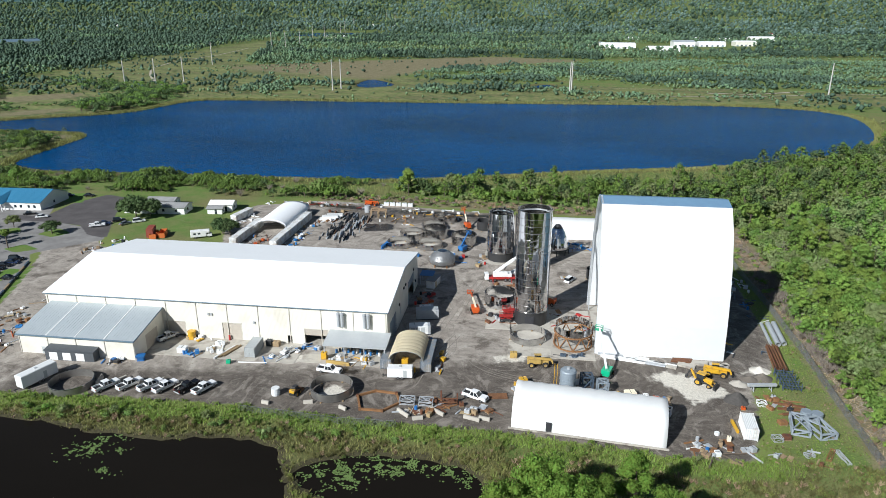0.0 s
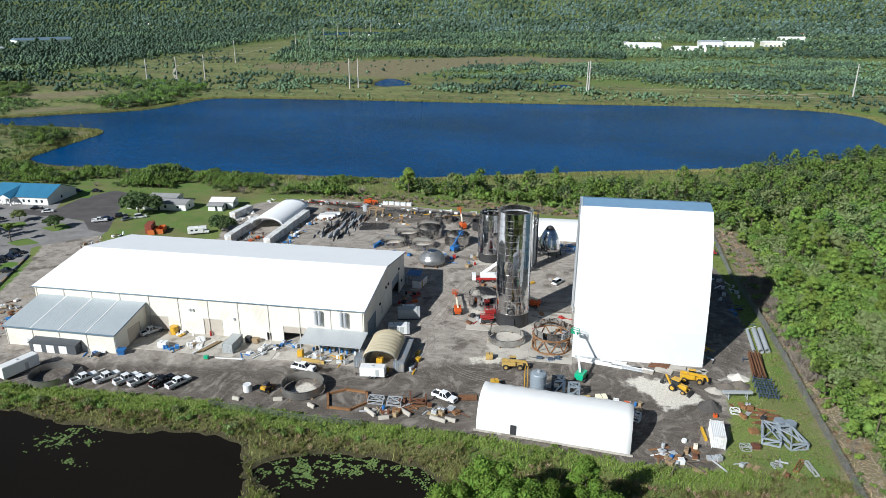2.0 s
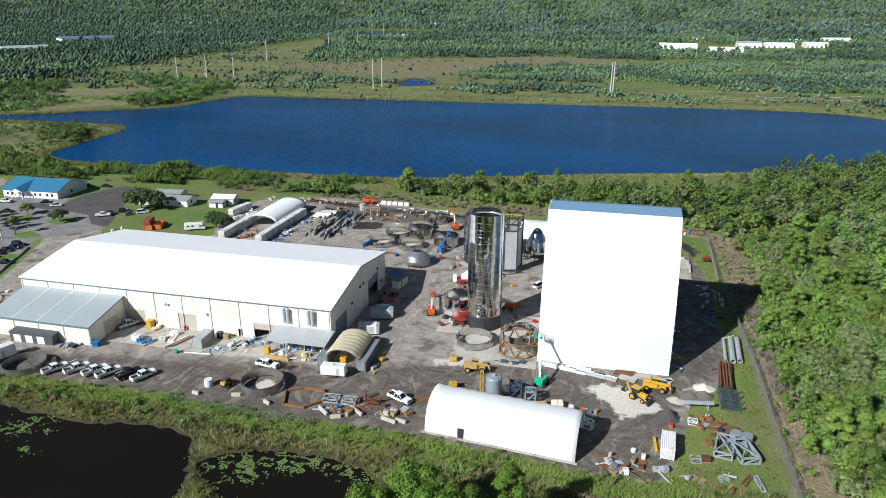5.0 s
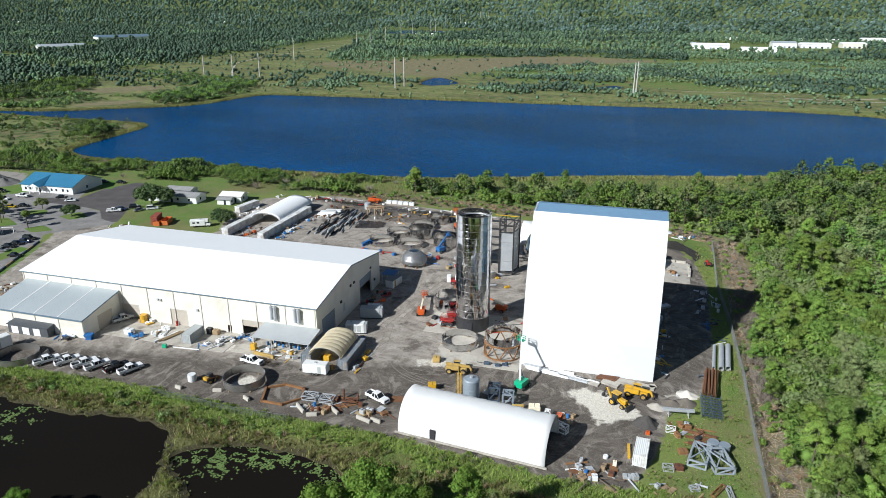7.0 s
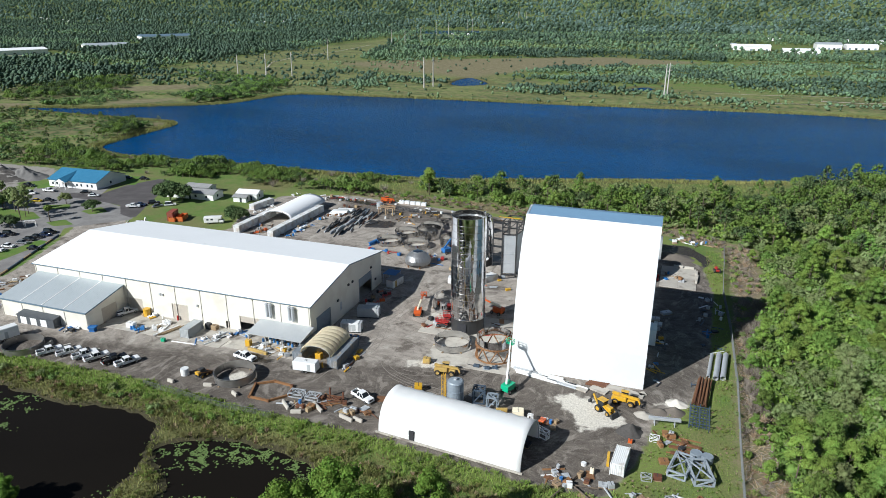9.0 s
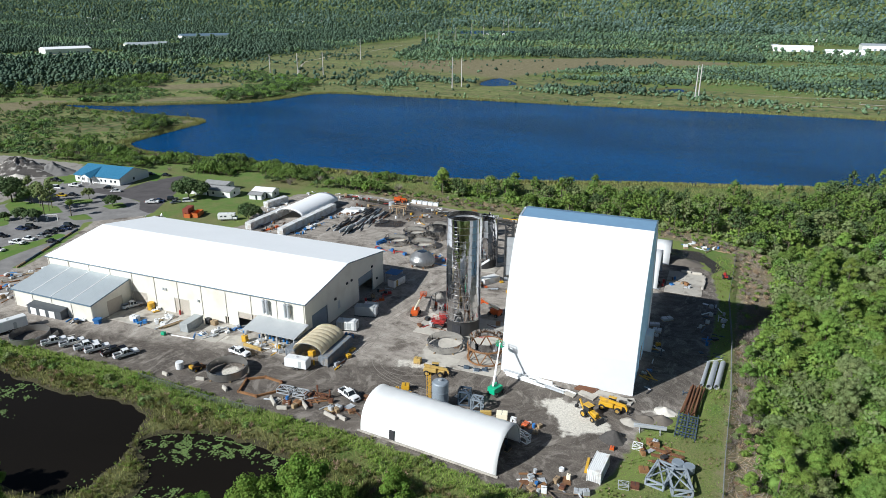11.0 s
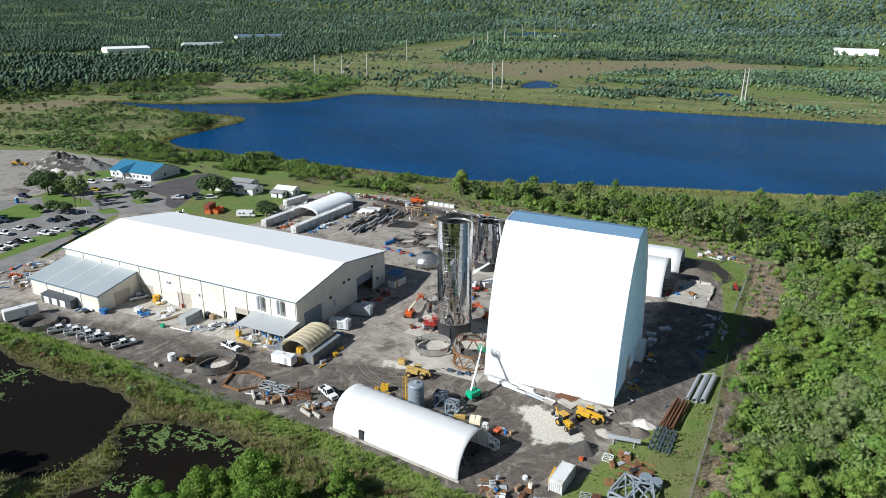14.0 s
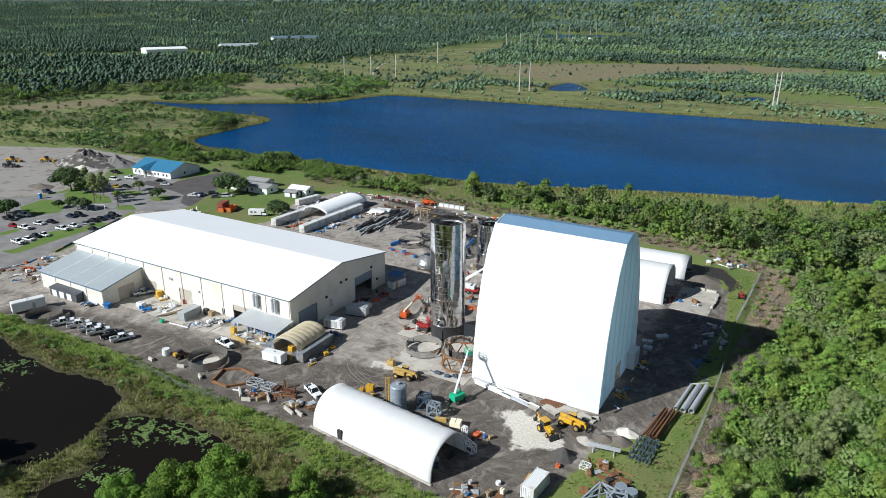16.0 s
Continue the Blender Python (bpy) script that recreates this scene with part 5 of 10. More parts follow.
# concrete pads
for k, (x0, x1, y0, y1, rz) in enumerate(((-8.2, 13.0, 147.6, 176.0, 1.5), (-15.0, -8.25, 161.3, 184.0, 1.5), (-20.5, -9.0, 209.0, 222.0, 1.0), (42.6, 53.4, 216.2, 235.0, 1.0), (-96.0, -58.0, 134.6, 145.2, 1.3), (-57.0, -37.0, 136.4, 144.9, 1.3), (4.0, 20.0, 225.0, 234.0, 1.0))):
    bm = bmesh.new()
    cx, cy = (x0 + x1) / 2, (y0 + y1) / 2
    nxp, nyp = max(1, round((x1 - x0) / 5)), max(1, round((y1 - y0) / 5))
    pad = thing("pavement", pose(cx, cy, 0.0, 0, 0, rz), "pale stained concrete pad", "pavement", kind="structure")
    bm.free()
    for i in range(nxp):
        for j in range(nyp):
            bm = bmesh.new()
            u0, u1 = x0 - cx + (x1 - x0) * i / nxp, x0 - cx + (x1 - x0) * (i + 1) / nxp
            v0, v1 = y0 - cy + (y1 - y0) * j / nyp, y0 - cy + (y1 - y0) * (j + 1) / nyp
            box(bm, u0 + 0.015, u1 - 0.015, v0 + 0.015, v1 - 0.015, -0.1, 0.13 if k < 4 else 0.08)
            part("slab", bm, "concrete", pad)


# ---- wheels and machines ----
def wheel(parent, x, y, r, w, tyre="tyre", rim="rim"):
    bm = bmesh.new()
    tube(bm, [(r * 0.6, -w / 2), (r * 0.95, -w / 2), (r, -w / 4), (r, w / 4), (r * 0.95, w / 2), (r * 0.6, w / 2), (r * 0.6, -w / 2)], 16, pose(x, y, r, 90, 0, 0))
    t = part("tyre", bm, tyre, parent)
    bm = bmesh.new()
    tube(bm, [(0.02, -w * 0.35), (r * 0.62, -w * 0.4), (r * 0.62, w * 0.4), (0.02, w * 0.35)], 12, pose(x, y, r, 90, 0, 0))
    part("rim", bm, rim, t)
    return t


def piece(parent, name, key, *boxes, bev=0.05, m=None, label="", top=1.0):
    """One part out of boxes (x0, x1, y0, y1, z0, z1), its edges eased."""
    bm = bmesh.new()
    for b in boxes:
        box(bm, *b, m=m, top=top)
    if bev:
        bevel(bm, bev)
    return part(name, bm, key, parent, label)


def rod(parent, name, key, a, b, w, h=None, sides=4, label=""):
    bm = bmesh.new()
    bar(bm, a, b, w, h, sides)
    return part(name, bm, key, parent, label)


def boom_lift(x, y, turn, key, tip, label, z=0.0):
    """Self-propelled boom lift; tip is the basket's place from the base."""
    t = thing("boom_lift", pose(x, y, z, 0, 0, turn), label, "boom lift", "boom lifts")
    piece(t, "chassis", key, (-1.6, 1.6, -0.75, 0.75, 0.45, 1.0))
    piece(t, "turntable", key, (-1.9, 1.0, -1.0, 1.0, 1.05, 2.1), label="counterweighted turntable")
    for wx in (-1.2, 1.2):
        for wy in (-1.05, 1.05):
            wheel(t, wx, wy, 0.5, 0.4)
    p, q = Vector((-1.2, 0, 2.3)), Vector(tip)
    mid = p.lerp(q, 0.55)
    rod(t, "boom", "white" if key == "green" else key if key != "orange" else "tan_fabric", p, mid, 0.42, 0.5, label="telescopic boom")
    rod(t, "boom_tip", "white" if key == "green" else key, mid, q, 0.28, 0.34)
    rod(t, "lift_cylinder", "steel_in", (0.6, 0, 1.6), p.lerp(q, 0.3), 0.16)
    d = q
    piece(t, "basket_floor", key, (d.x - 0.5, d.x + 0.5, d.y - 0.9, d.y + 0.9, d.z - 0.9, d.z - 0.8), bev=0.02)
    for sx, sy in ((-1, -1), (1, -1), (1, 1), (-1, 1)):
        rod(t, "basket_post", key, (d.x + 0.45 * sx, d.y + 0.85 * sy, d.z - 0.85), (d.x + 0.45 * sx, d.y + 0.85 * sy, d.z + 0.25), 0.08)
    for z0 in (-0.3, 0.25):
        for a, b in (((-.45, -.85), (.45, -.85)), ((.45, -.85), (.45, .85)), ((.45, .85), (-.45, .85)), ((-.45, .85), (-.45, -.85))):
            rod(t, "basket_rail", key, (d.x + a[0], d.y + a[1], d.z + z0), (d.x + b[0], d.y + b[1], d.z + z0), 0.07)
    return t


def local_tip(x, y, turn, wx, wy, wz):
    a = math.radians(turn)
    dx, dy = wx - x, wy - y
    return (dx * math.cos(a) + dy * math.sin(a), -dx * math.sin(a) + dy * math.cos(a), wz)


boom_lift(15.6, 141.6, 70, "green", local_tip(15.6, 141.6, 70, 13.6, 149.2, 8.6), "green boom lift with a white boom raised to the hangar")
boom_lift(-18.5, 170.8, 104, "orange", local_tip(-18.5, 170.8, 104, -21.2, 181.6, 1.9), "orange boom lift with a long lowered tan boom")
boom_lift(1.8, 179.5, 160, "orange", local_tip(1.8, 179.5, 160, -3.0, 181.0, 3.2), "orange boom lift with a lowered boom")
boom_lift(-30.0, 246.5, 300, "orange", local_tip(-30, 246.5, 300, -32.5, 252.0, 6.5), "orange boom lift with a raised boom")
boom_lift(-28.3, 220.5, 60, "blue", local_tip(-28.3, 220.5, 60, -27.0, 224.5, 6.0), "blue boom lift beside a steel ring")


def telehandler(x, y, turn, key, label):
    t = thing("telehandler", pose(x, y, 0, 0, 0, turn), label, "telehandler", "telehandlers")
    piece(t, "chassis", key, (-2.6, 2.4, -0.75, 0.75, 0.7, 1.5))
    piece(t, "engine_cover", key, (-2.2, 0.6, -1.15, -0.4, 1.0, 1.9))
    piece(t, "cab", "glassy", (-0.8, 0.7, 0.35, 1.15, 1.45, 2.5), bev=0.08, label="glazed cab")
    piece(t, "cab_roof", key, (-0.9, 0.8, 0.3, 1.2, 2.5, 2.62), bev=0.03)
    for wx in (-1.7, 1.6):
        for wy in (-1.1, 1.1):
            wheel(t, wx, wy, 0.68, 0.5, rim=key)
    rod(t, "boom", key, (-2.6, -0.1, 2.2), (3.0, -0.1, 1.75), 0.45, 0.5)
    rod(t, "boom_head", key, (3.0, -0.1, 1.75), (3.5, -0.1, 0.7), 0.4, 0.4)
    piece(t, "fork_carriage", "black", (3.5, 3.62, -0.7, 0.5, 0.25, 1.15), bev=0.02)
    for wy in (-0.5, 0.25):
        rod(t, "fork", "black", (3.55, wy, 0.25), (4.6, wy, 0.22), 0.14, 0.08)
    return t


telehandler(-0.3, 143.6, 8, "ochre", "faded ochre telehandler parked before the pads")
telehandler(40.2, 145.6, -6, "yellow", "bright yellow telehandler at the foot of the hangar")
telehandler(-75.0, 271.0, 10, "orange", "orange telehandler on the far side of the yard")


def backhoe(x, y, turn):
    t = thing("backhoe_loader", pose(x, y, 0, 0, 0, turn), "yellow backhoe loader with a black cab on white sand", "backhoe")
    piece(t, "chassis", "black", (-1.6, 1.8, -0.5, 0.5, 0.6, 1.1))
    piece(t, "bonnet", "yellow", (0.3, 2.1, -0.5, 0.5, 1.0, 1.85), bev=0.1)
    piece(t, "cab", "glassy", (-1.3, 0.3, -0.75, 0.75, 1.1, 2.7), bev=0.08, label="glazed cab")
    piece(t, "cab_roof", "yellow", (-1.45, 0.45, -0.85, 0.85, 2.7, 2.85), bev=0.05)
    for wy in (-0.95, 0.95):
        wheel(t, -0.9, wy, 0.78, 0.45, rim="yellow")
        wheel(t, 1.6, wy * 0.95, 0.52, 0.35, rim="yellow")
    for wy in (-0.7, 0.7):
        rod(t, "loader_arm", "yellow", (0.2, wy, 1.7), (2.7, wy, 0.7), 0.16, 0.28)
    bm = bmesh.new()
    hexa(bm, [(2.6, -1.15, 0.1), (3.3, -1.15, 0.05), (3.3, 1.15, 0.05), (2.6, 1.15, 0.1), (2.55, -1.15, 1.0), (2.8, -1.15, 1.0), (2.8, 1.15, 1.0), (2.55, 1.15, 1.0)])
    part("bucket", bm, "black", t)
    rod(t, "boom", "yellow", (-1.7, 0, 1.0), (-3.0, 0, 3.0), 0.3, 0.4)
    rod(t, "dipper", "black", (-3.0, 0, 3.0), (-3.7, 0, 1.2), 0.25, 0.3)
    piece(t, "hoe_bucket", "black", (-4.1, -3.5, -0.4, 0.4, 0.5, 1.2), bev=0.08)


backhoe(36.6, 140.8, -32)


def scissor_lift(x, y, turn, key="red"):
    t = thing("scissor_lift", pose(x, y, 0.13, 0, 0, turn), "red scissor lift with a lowered railed deck", "scissor lift")
    piece(t, "base", "black", (-1.6, 1.6, -0.7, 0.7, 0.25, 0.8))
    for wx in (-1.1, 1.1):
        for wy in (-0.75, 0.75):
            wheel(t, wx, wy, 0.38, 0.28)
    for wy in (-0.5, 0.5):
        for s in (1, -1):
            rod(t, "scissor_arm", key, (-1.4 * s, wy, 0.85), (1.4 * s, wy, 1.5), 0.12)
    piece(t, "deck", key, (-1.8, 1.8, -0.85, 0.85, 1.5, 1.65), bev=0.02)
    for k in range(8):
        px, py = [(-1.75, -.8), (-.6, -.8), (.6, -.8), (1.75, -.8), (1.75, .8), (.6, .8), (-.6, .8), (-1.75, .8)][k]
        rod(t, "rail_post", key, (px, py, 1.6), (px, py, 2.7), 0.06)
    for z in (2.15, 2.7):
        for a, b in (((-1.75, -.8), (1.75, -.8)), ((1.75, -.8), (1.75, .8)), ((1.75, .8), (-1.75, .8)), ((-1.75, .8), (-1.75, -.8))):
            rod(t, "guard_rail", key, (*a, z), (*b, z), 0.06)


scissor_lift(-9.6, 166.4, 4)
scissor_lift(-9.0, 170.2, 20)


def crane_truck():
    t = thing("mobile_crane", pose(-13.6, 195.4, 0, 0, 0, 12), "white and red mobile crane with its boom raised", "mobile crane")
    piece(t, "carrier", "red", (-3.6, 4.6, -1.2, 1.2, 0.8, 1.5))
    piece(t, "driver_cab", "white", (-4.8, -3.5, -1.2, 1.2, 0.7, 2.6), bev=0.12)
    piece(t, "windscreen", "glassy", (-4.86, -4.72, -1.0, 1.0, 1.6, 2.4), bev=0.02)
    piece(t, "upper", "white", (-2.2, 2.4, -1.25, 0.4, 1.6, 3.0), bev=0.1, label="white slewing superstructure")
    piece(t, "operator_cab", "glassy", (-1.8, 0.0, 0.55, 1.35, 1.6, 3.0), bev=0.1)
    piece(t, "counterweight", "white", (2.4, 3.6, -1.3, 1.3, 1.5, 2.6), bev=0.1)
    for wx in (-3.0, -1.7, 1.6, 2.9):
        for wy in (-1.2, 1.2):
            wheel(t, wx, wy, 0.55, 0.4)
    rod(t, "boom", "white", (-2.0, 0.0, 2.4), (4.2, 0.0, 7.0), 0.7, 0.8)
    rod(t, "boom_extension", "white", (4.2, 0.0, 7.0), (7.4, 0.0, 9.4), 0.5, 0.55)
    rod(t, "boom_cylinder", "steel_in", (0.5, 0, 2.2), (2.4, 0, 5.4), 0.3)
    for sx in (-2.4, 3.4):
        rod(t, "outrigger", "red", (sx, -2.4, 1.0), (sx, 2.4, 1.0), 0.25)
        for sy in (-2.4, 2.4):
            rod(t, "outrigger_foot", "red", (sx, sy, 0), (sx, sy, 1.1), 0.2)


crane_truck()


def silo():
    t = thing("grey_silo", pose(6.3, 131.9, 0), "grey vertical steel tank with a yellow caged ladder", "tank")
    bm = bmesh.new()
    tube(bm, [(1.75, 0), (1.75, 5.8), (1.55, 6.1), (0.05, 6.4)], 28)
    part("shell", bm, "grey_steel", t)
    for z in (1.9, 3.8, 5.75):
        bm = bmesh.new()
        tube(bm, [(1.76, z), (1.82, z + 0.03), (1.82, z + 0.12), (1.76, z + 0.15)], 28)
        part("hoop", bm, "grey_steel", t)
    bm = bmesh.new()
    tube(bm, [(0.4, 6.3), (0.4, 6.65), (0.02, 6.7)], 12)
    part("hatch", bm, "galvsteel", t)
    for y in (-0.3, 0.3):
        rod(t, "ladder_rail", "yellow", (-2.35, y, 0), (-2.35, y, 7.2), 0.12)
    for y in (-0.45, 0.45):
        rod(t, "cage_bar", "yellow", (-2.95, y, 0.8), (-2.95, y, 7.2), 0.10)
    for k in range(12):
        rod(t, "rung", "yellow", (-2.35, -0.3, 0.4 + 0.55 * k), (-2.35, 0.3, 0.4 + 0.55 * k), 0.07)
        if k % 2:
            rod(t, "cage_hoop", "yellow", (-2.95, -0.45, 0.6 + 0.55 * k), (-2.95, 0.45, 0.6 + 0.55 * k), 0.08)


silo()

# ---- containers, sheds, vehicles ----
def container(x, y, turn, L, key, label, z=0.0, W=2.44, H=2.6, name="shipping_container", group="", doors=True):
    """Steel box with corner posts, ribs on all sides, and doors with lock rods at one end; its length runs along y."""
    t = thing(name, pose(x, y, z, 0, 0, turn), label, "container", group)
    piece(t, "body", key, (-W / 2 + 0.06, W / 2 - 0.06, -L / 2 + 0.06, L / 2 - 0.06, 0.15, H - 0.04), bev=0)
    for sx in (-1, 1):
        for sy in (-1, 1):
            piece(t, "corner_post", key, (sx * W / 2 - 0.08, sx * W / 2 + 0.08, sy * L / 2 - 0.08, sy * L / 2 + 0.08, 0, H), bev=0.02)
    for sx in (-1, 1):
        for zz in (0.08, H - 0.08):
            piece(t, "side_rail", key, (sx * W / 2 - 0.05, sx * W / 2 + 0.05, -L / 2 + 0.08, L / 2 - 0.08, zz - 0.08, zz + 0.08), bev=0)
        k = -L / 2 + 0.35
        bm = bmesh.new()
        while k < L / 2 - 0.2:
            box(bm, sx * (W / 2 - 0.03) - 0.03, sx * (W / 2 - 0.03) + 0.03, k - 0.07, k + 0.07, 0.16, H - 0.17)
            k += 0.42
        tagged(part("side_ribs", bm, key, t), kind="stuff")
    if doors:
        for sx in (-0.55, 0.55):
            d = piece(t, "door", key, (sx - 0.52, sx + 0.52, -L / 2 - 0.02, -L / 2 + 0.05, 0.2, H - 0.15), bev=0.02)
            for o in (-0.2, 0.2):
                rod(d, "lock_rod", "galvsteel", (sx + o, -L / 2 - 0.05, 0.25), (sx + o, -L / 2 - 0.05, H - 0.2), 0.05)
    return t


def quonset():
    """Cream fabric arch carried on two grey containers."""
    for x in (-35.9, -26.4):
        container(x, 142.2, 3.0, 12.2, "grey_box", "grey shipping container under a fabric arch", group="containers carrying the arch")
    t = thing("fabric_shelter", pose(-31.1, 142.0, 2.6, 0, 0, 93.0), "cream fabric arch shelter spanning two grey containers", "shelter")
    n = 7
    prof = arch_profile(-4.0, 4.0, 2.4, 26, 2.1)
    for k in range(n):
        bm = bmesh.new()
        a, b = -5.6 + 11.2 * k / n, -5.6 + 11.2 * (k + 1) / n
        rowsv = []
        for f in (0.0, 0.2, 0.5, 0.8, 1.0):
            s = 1.0 + 0.045 * math.sin(math.pi * f)
            rowsv.append([bm.verts.new((a + (b - a) * f, yy * (s if zz > 0.3 else 1), zz * s)) for yy, zz in prof])
        for p, q in zip(rowsv, rowsv[1:]):
            for j in range(len(prof) - 1):
                bm.faces.new((p[j], q[j], q[j + 1], p[j + 1]))
        bmesh.ops.solidify(bm, geom=bm.faces[:], thickness=0.06)
        bmesh.ops.recalc_face_normals(bm, faces=bm.faces[:])
        part("fabric_bay", bm, "tan_fabric", t)
    for k in range(n + 1):
        bm = bmesh.new()
        xx = -5.6 + 11.2 * k / n
        for p, q in zip(prof, prof[1:]):
            bar(bm, (xx, p[0] * 0.985, p[1] * 0.97), (xx, q[0] * 0.985, q[1] * 0.97), 0.08)
        part("hoop", bm, "galvsteel", t)


quonset()


def cargo_trailer(x, y, turn, L, key="white", label="white enclosed cargo trailer", H=2.7):
    t = thing("cargo_trailer", pose(x, y, 0, 0, 0, turn), label, "trailer", "enclosed trailers")
    piece(t, "body", key, (-L / 2, L / 2, -1.2, 1.2, 0.5, H), bev=0.08)
    piece(t, "roof", "white", (-L / 2 + 0.1, L / 2 - 0.1, -1.1, 1.1, H, H + 0.06), bev=0.02)
    for wx in (-0.45, 0.45):
        for wy in (-1.15, 1.15):
            wheel(t, wx, wy, 0.34, 0.2)
    rod(t, "drawbar", "black", (-L / 2, 0, 0.5), (-L / 2 - 1.3, 0, 0.45), 0.14)
    rod(t, "jack", "black", (-L / 2 - 1.0, 0, 0.0), (-L / 2 - 1.0, 0, 0.8), 0.1)
    piece(t, "roof_vent", "galvsteel", (-0.3, 0.3, -0.3, 0.3, H + 0.06, H + 0.2), bev=0.03)
    piece(t, "side_door", "pale_box", (0.8, 1.6, -1.225, -1.19, 0.6, 2.4), bev=0.01)
    return t


cargo_trailer(-31.4, 133.2, 6, 5.8)
cargo_trailer(-112.4, 118.4, 72, 8.4, label="long white box trailer at the edge of the yard", H=3.3)


def plant_unit(x, y, turn, L, W, H, label, key="white"):
    t = thing("generator_unit", pose(x, y, 0, 0, 0, turn), label, "generator", "white plant units beside the warehouse")
    piece(t, "skid", "black", (-L / 2, L / 2, -W / 2, W / 2, 0.0, 0.25), bev=0.02)
    piece(t, "housing", key, (-L / 2 + 0.05, L / 2 - 0.7, -W / 2 + 0.05, W / 2 - 0.05, 0.25, H), bev=0.06)
    piece(t, "cooler", "galvsteel", (L / 2 - 0.7, L / 2 - 0.05, -W / 2 + 0.1, W / 2 - 0.1, 0.25, H - 0.1), bev=0.03)
    for k in range(3):
        piece(t, "access_door", "pale_box", (-L / 2 + 0.4 + k * 1.3, -L / 2 + 1.5 + k * 1.3, -W / 2 + 0.02, -W / 2 + 0.06, 0.5, H - 0.4), bev=0.01)
    bm = bmesh.new()
    tube(bm, [(0.15, H), (0.15, H + 0.5), (0.1, H + 0.55)], 10, pose(-L / 4, 0, 0))
    part("exhaust", bm, "galvsteel", t)


plant_unit(-31.2, 155.6, 14, 5.6, 2.5, 2.7, "white generator unit beside the warehouse")
plant_unit(-31.0, 165.2, 14, 6.2, 2.7, 2.9, "pale grey generator unit beside the warehouse", "pale_box")
plant_unit(-32.0, 169.6, 14, 4.0, 2.2, 1.6, "low white compressor unit beside the warehouse")


def yard_hut():
    t = thing("yard_hut", pose(-33.2, 187.6, 0, 0, 0, 80), "small white site hut with a grey roof", "hut")
    piece(t, "body", "white_box", (-2.8, 2.8, -1.3, 1.3, 0.35, 2.7), bev=0.03)
    piece(t, "roof", "grey_roof", (-3.0, 3.0, -1.5, 1.5, 2.7, 2.85), bev=0.02)
    piece(t, "door", "ochre", (-1.8, -0.9, -1.34, -1.28, 0.4, 2.4), bev=0.01)
    for k in (-2.4, 0, 2.4):
        piece(t, "skid_block", "concrete", (k - 0.3, k + 0.3, -1.2, 1.2, 0, 0.35), bev=0.02)
    c = thing("awning", pose(-35.6, 190.4, 0), "blue sheet awning on posts by the warehouse", "awning")
    piece(c, "roof", "blue", (-2.0, 2.2, -2.2, 2.2, 3.0, 3.1), bev=0.02)
    for sx in (-1.8, 2.0):
        for sy in (-2.0, 2.0):
            rod(c, "post", "galvsteel", (sx, sy, 0), (sx, sy, 3.05), 0.12)


yard_hut()


def storage_shed():
    t = thing("storage_shed", pose(-111.6, 129.3, 0, 0, 0, 3), "dark grey storage shed with three white roller doors", "shed")
    piece(t, "body", "dark_shed", (-6.2, 6.2, -1.3, 1.3, 0, 2.5), bev=0.03)
    bm = bmesh.new()
    hexa(bm, [(-6.4, -1.5, 2.5), (6.4, -1.5, 2.5), (6.4, 1.5, 2.6), (-6.4, 1.5, 2.6), (-6.4, -1.5, 2.6), (6.4, -1.5, 2.6), (6.4, 1.5, 3.0), (-6.4, 1.5, 3.0)])
    part("roof", bm, "dark_shed", t)
    for x in (-5.0, -1.6, 1.8):
        piece(t, "roller_door", "white", (x - 0.1, x + 2.0, -1.36, -1.28, 0.1, 2.1), bev=0.01)
    for x, y in ((-119.6, 131.2), (-117.0, 131.4)):
        u = thing("air_unit", pose(x, y, 0), "pale metal air handling unit by the annex wall", "air unit")
        piece(u, "casing", "pale_box", (-1.1, 1.1, -0.9, 0.9, 0, 1.9), bev=0.06)
        piece(u, "lid", "galvsteel", (-1.15, 1.15, -0.95, 0.95, 1.9, 2.0), bev=0.02)


storage_shed()
container(41.95, 123.4, -4, 6.1, "white_box", "white shipping container on dark dirt")
container(-69.6, 139.3, 3, 6.1, "pale_box", "pale grey shipping container in front of the warehouse")
container(-7.8, 201.5, -30, 6.1, "white_box", "white open-topped bin behind the tall hull", H=1.9)
for k in range(3):
    container(-94.9, 218.3 + 12.4 * k, 0.8, 12.2, "white_box", "long white container forming a wall", group="white container wall", H=2.9)
for k in range(2):
    container(-110.4, 219.0 + 12.4 * k, 0.8, 12.2, "white_box", "long white container forming a wall", group="white container wall", H=2.9)
container(-122.0, 246.0, -8, 12.2, "white_box", "white trailer box behind the fabric vault")
t, prof = arch_tent("fabric_vault", 0, 27.0, -6.4, 6.4, 2.9, pose(-102.6, 228.5, 2.3, 0, 0, 90.8), "white ribbed fabric vault between container walls", material="roof", frames=9, power=2.0, sag=0.05)
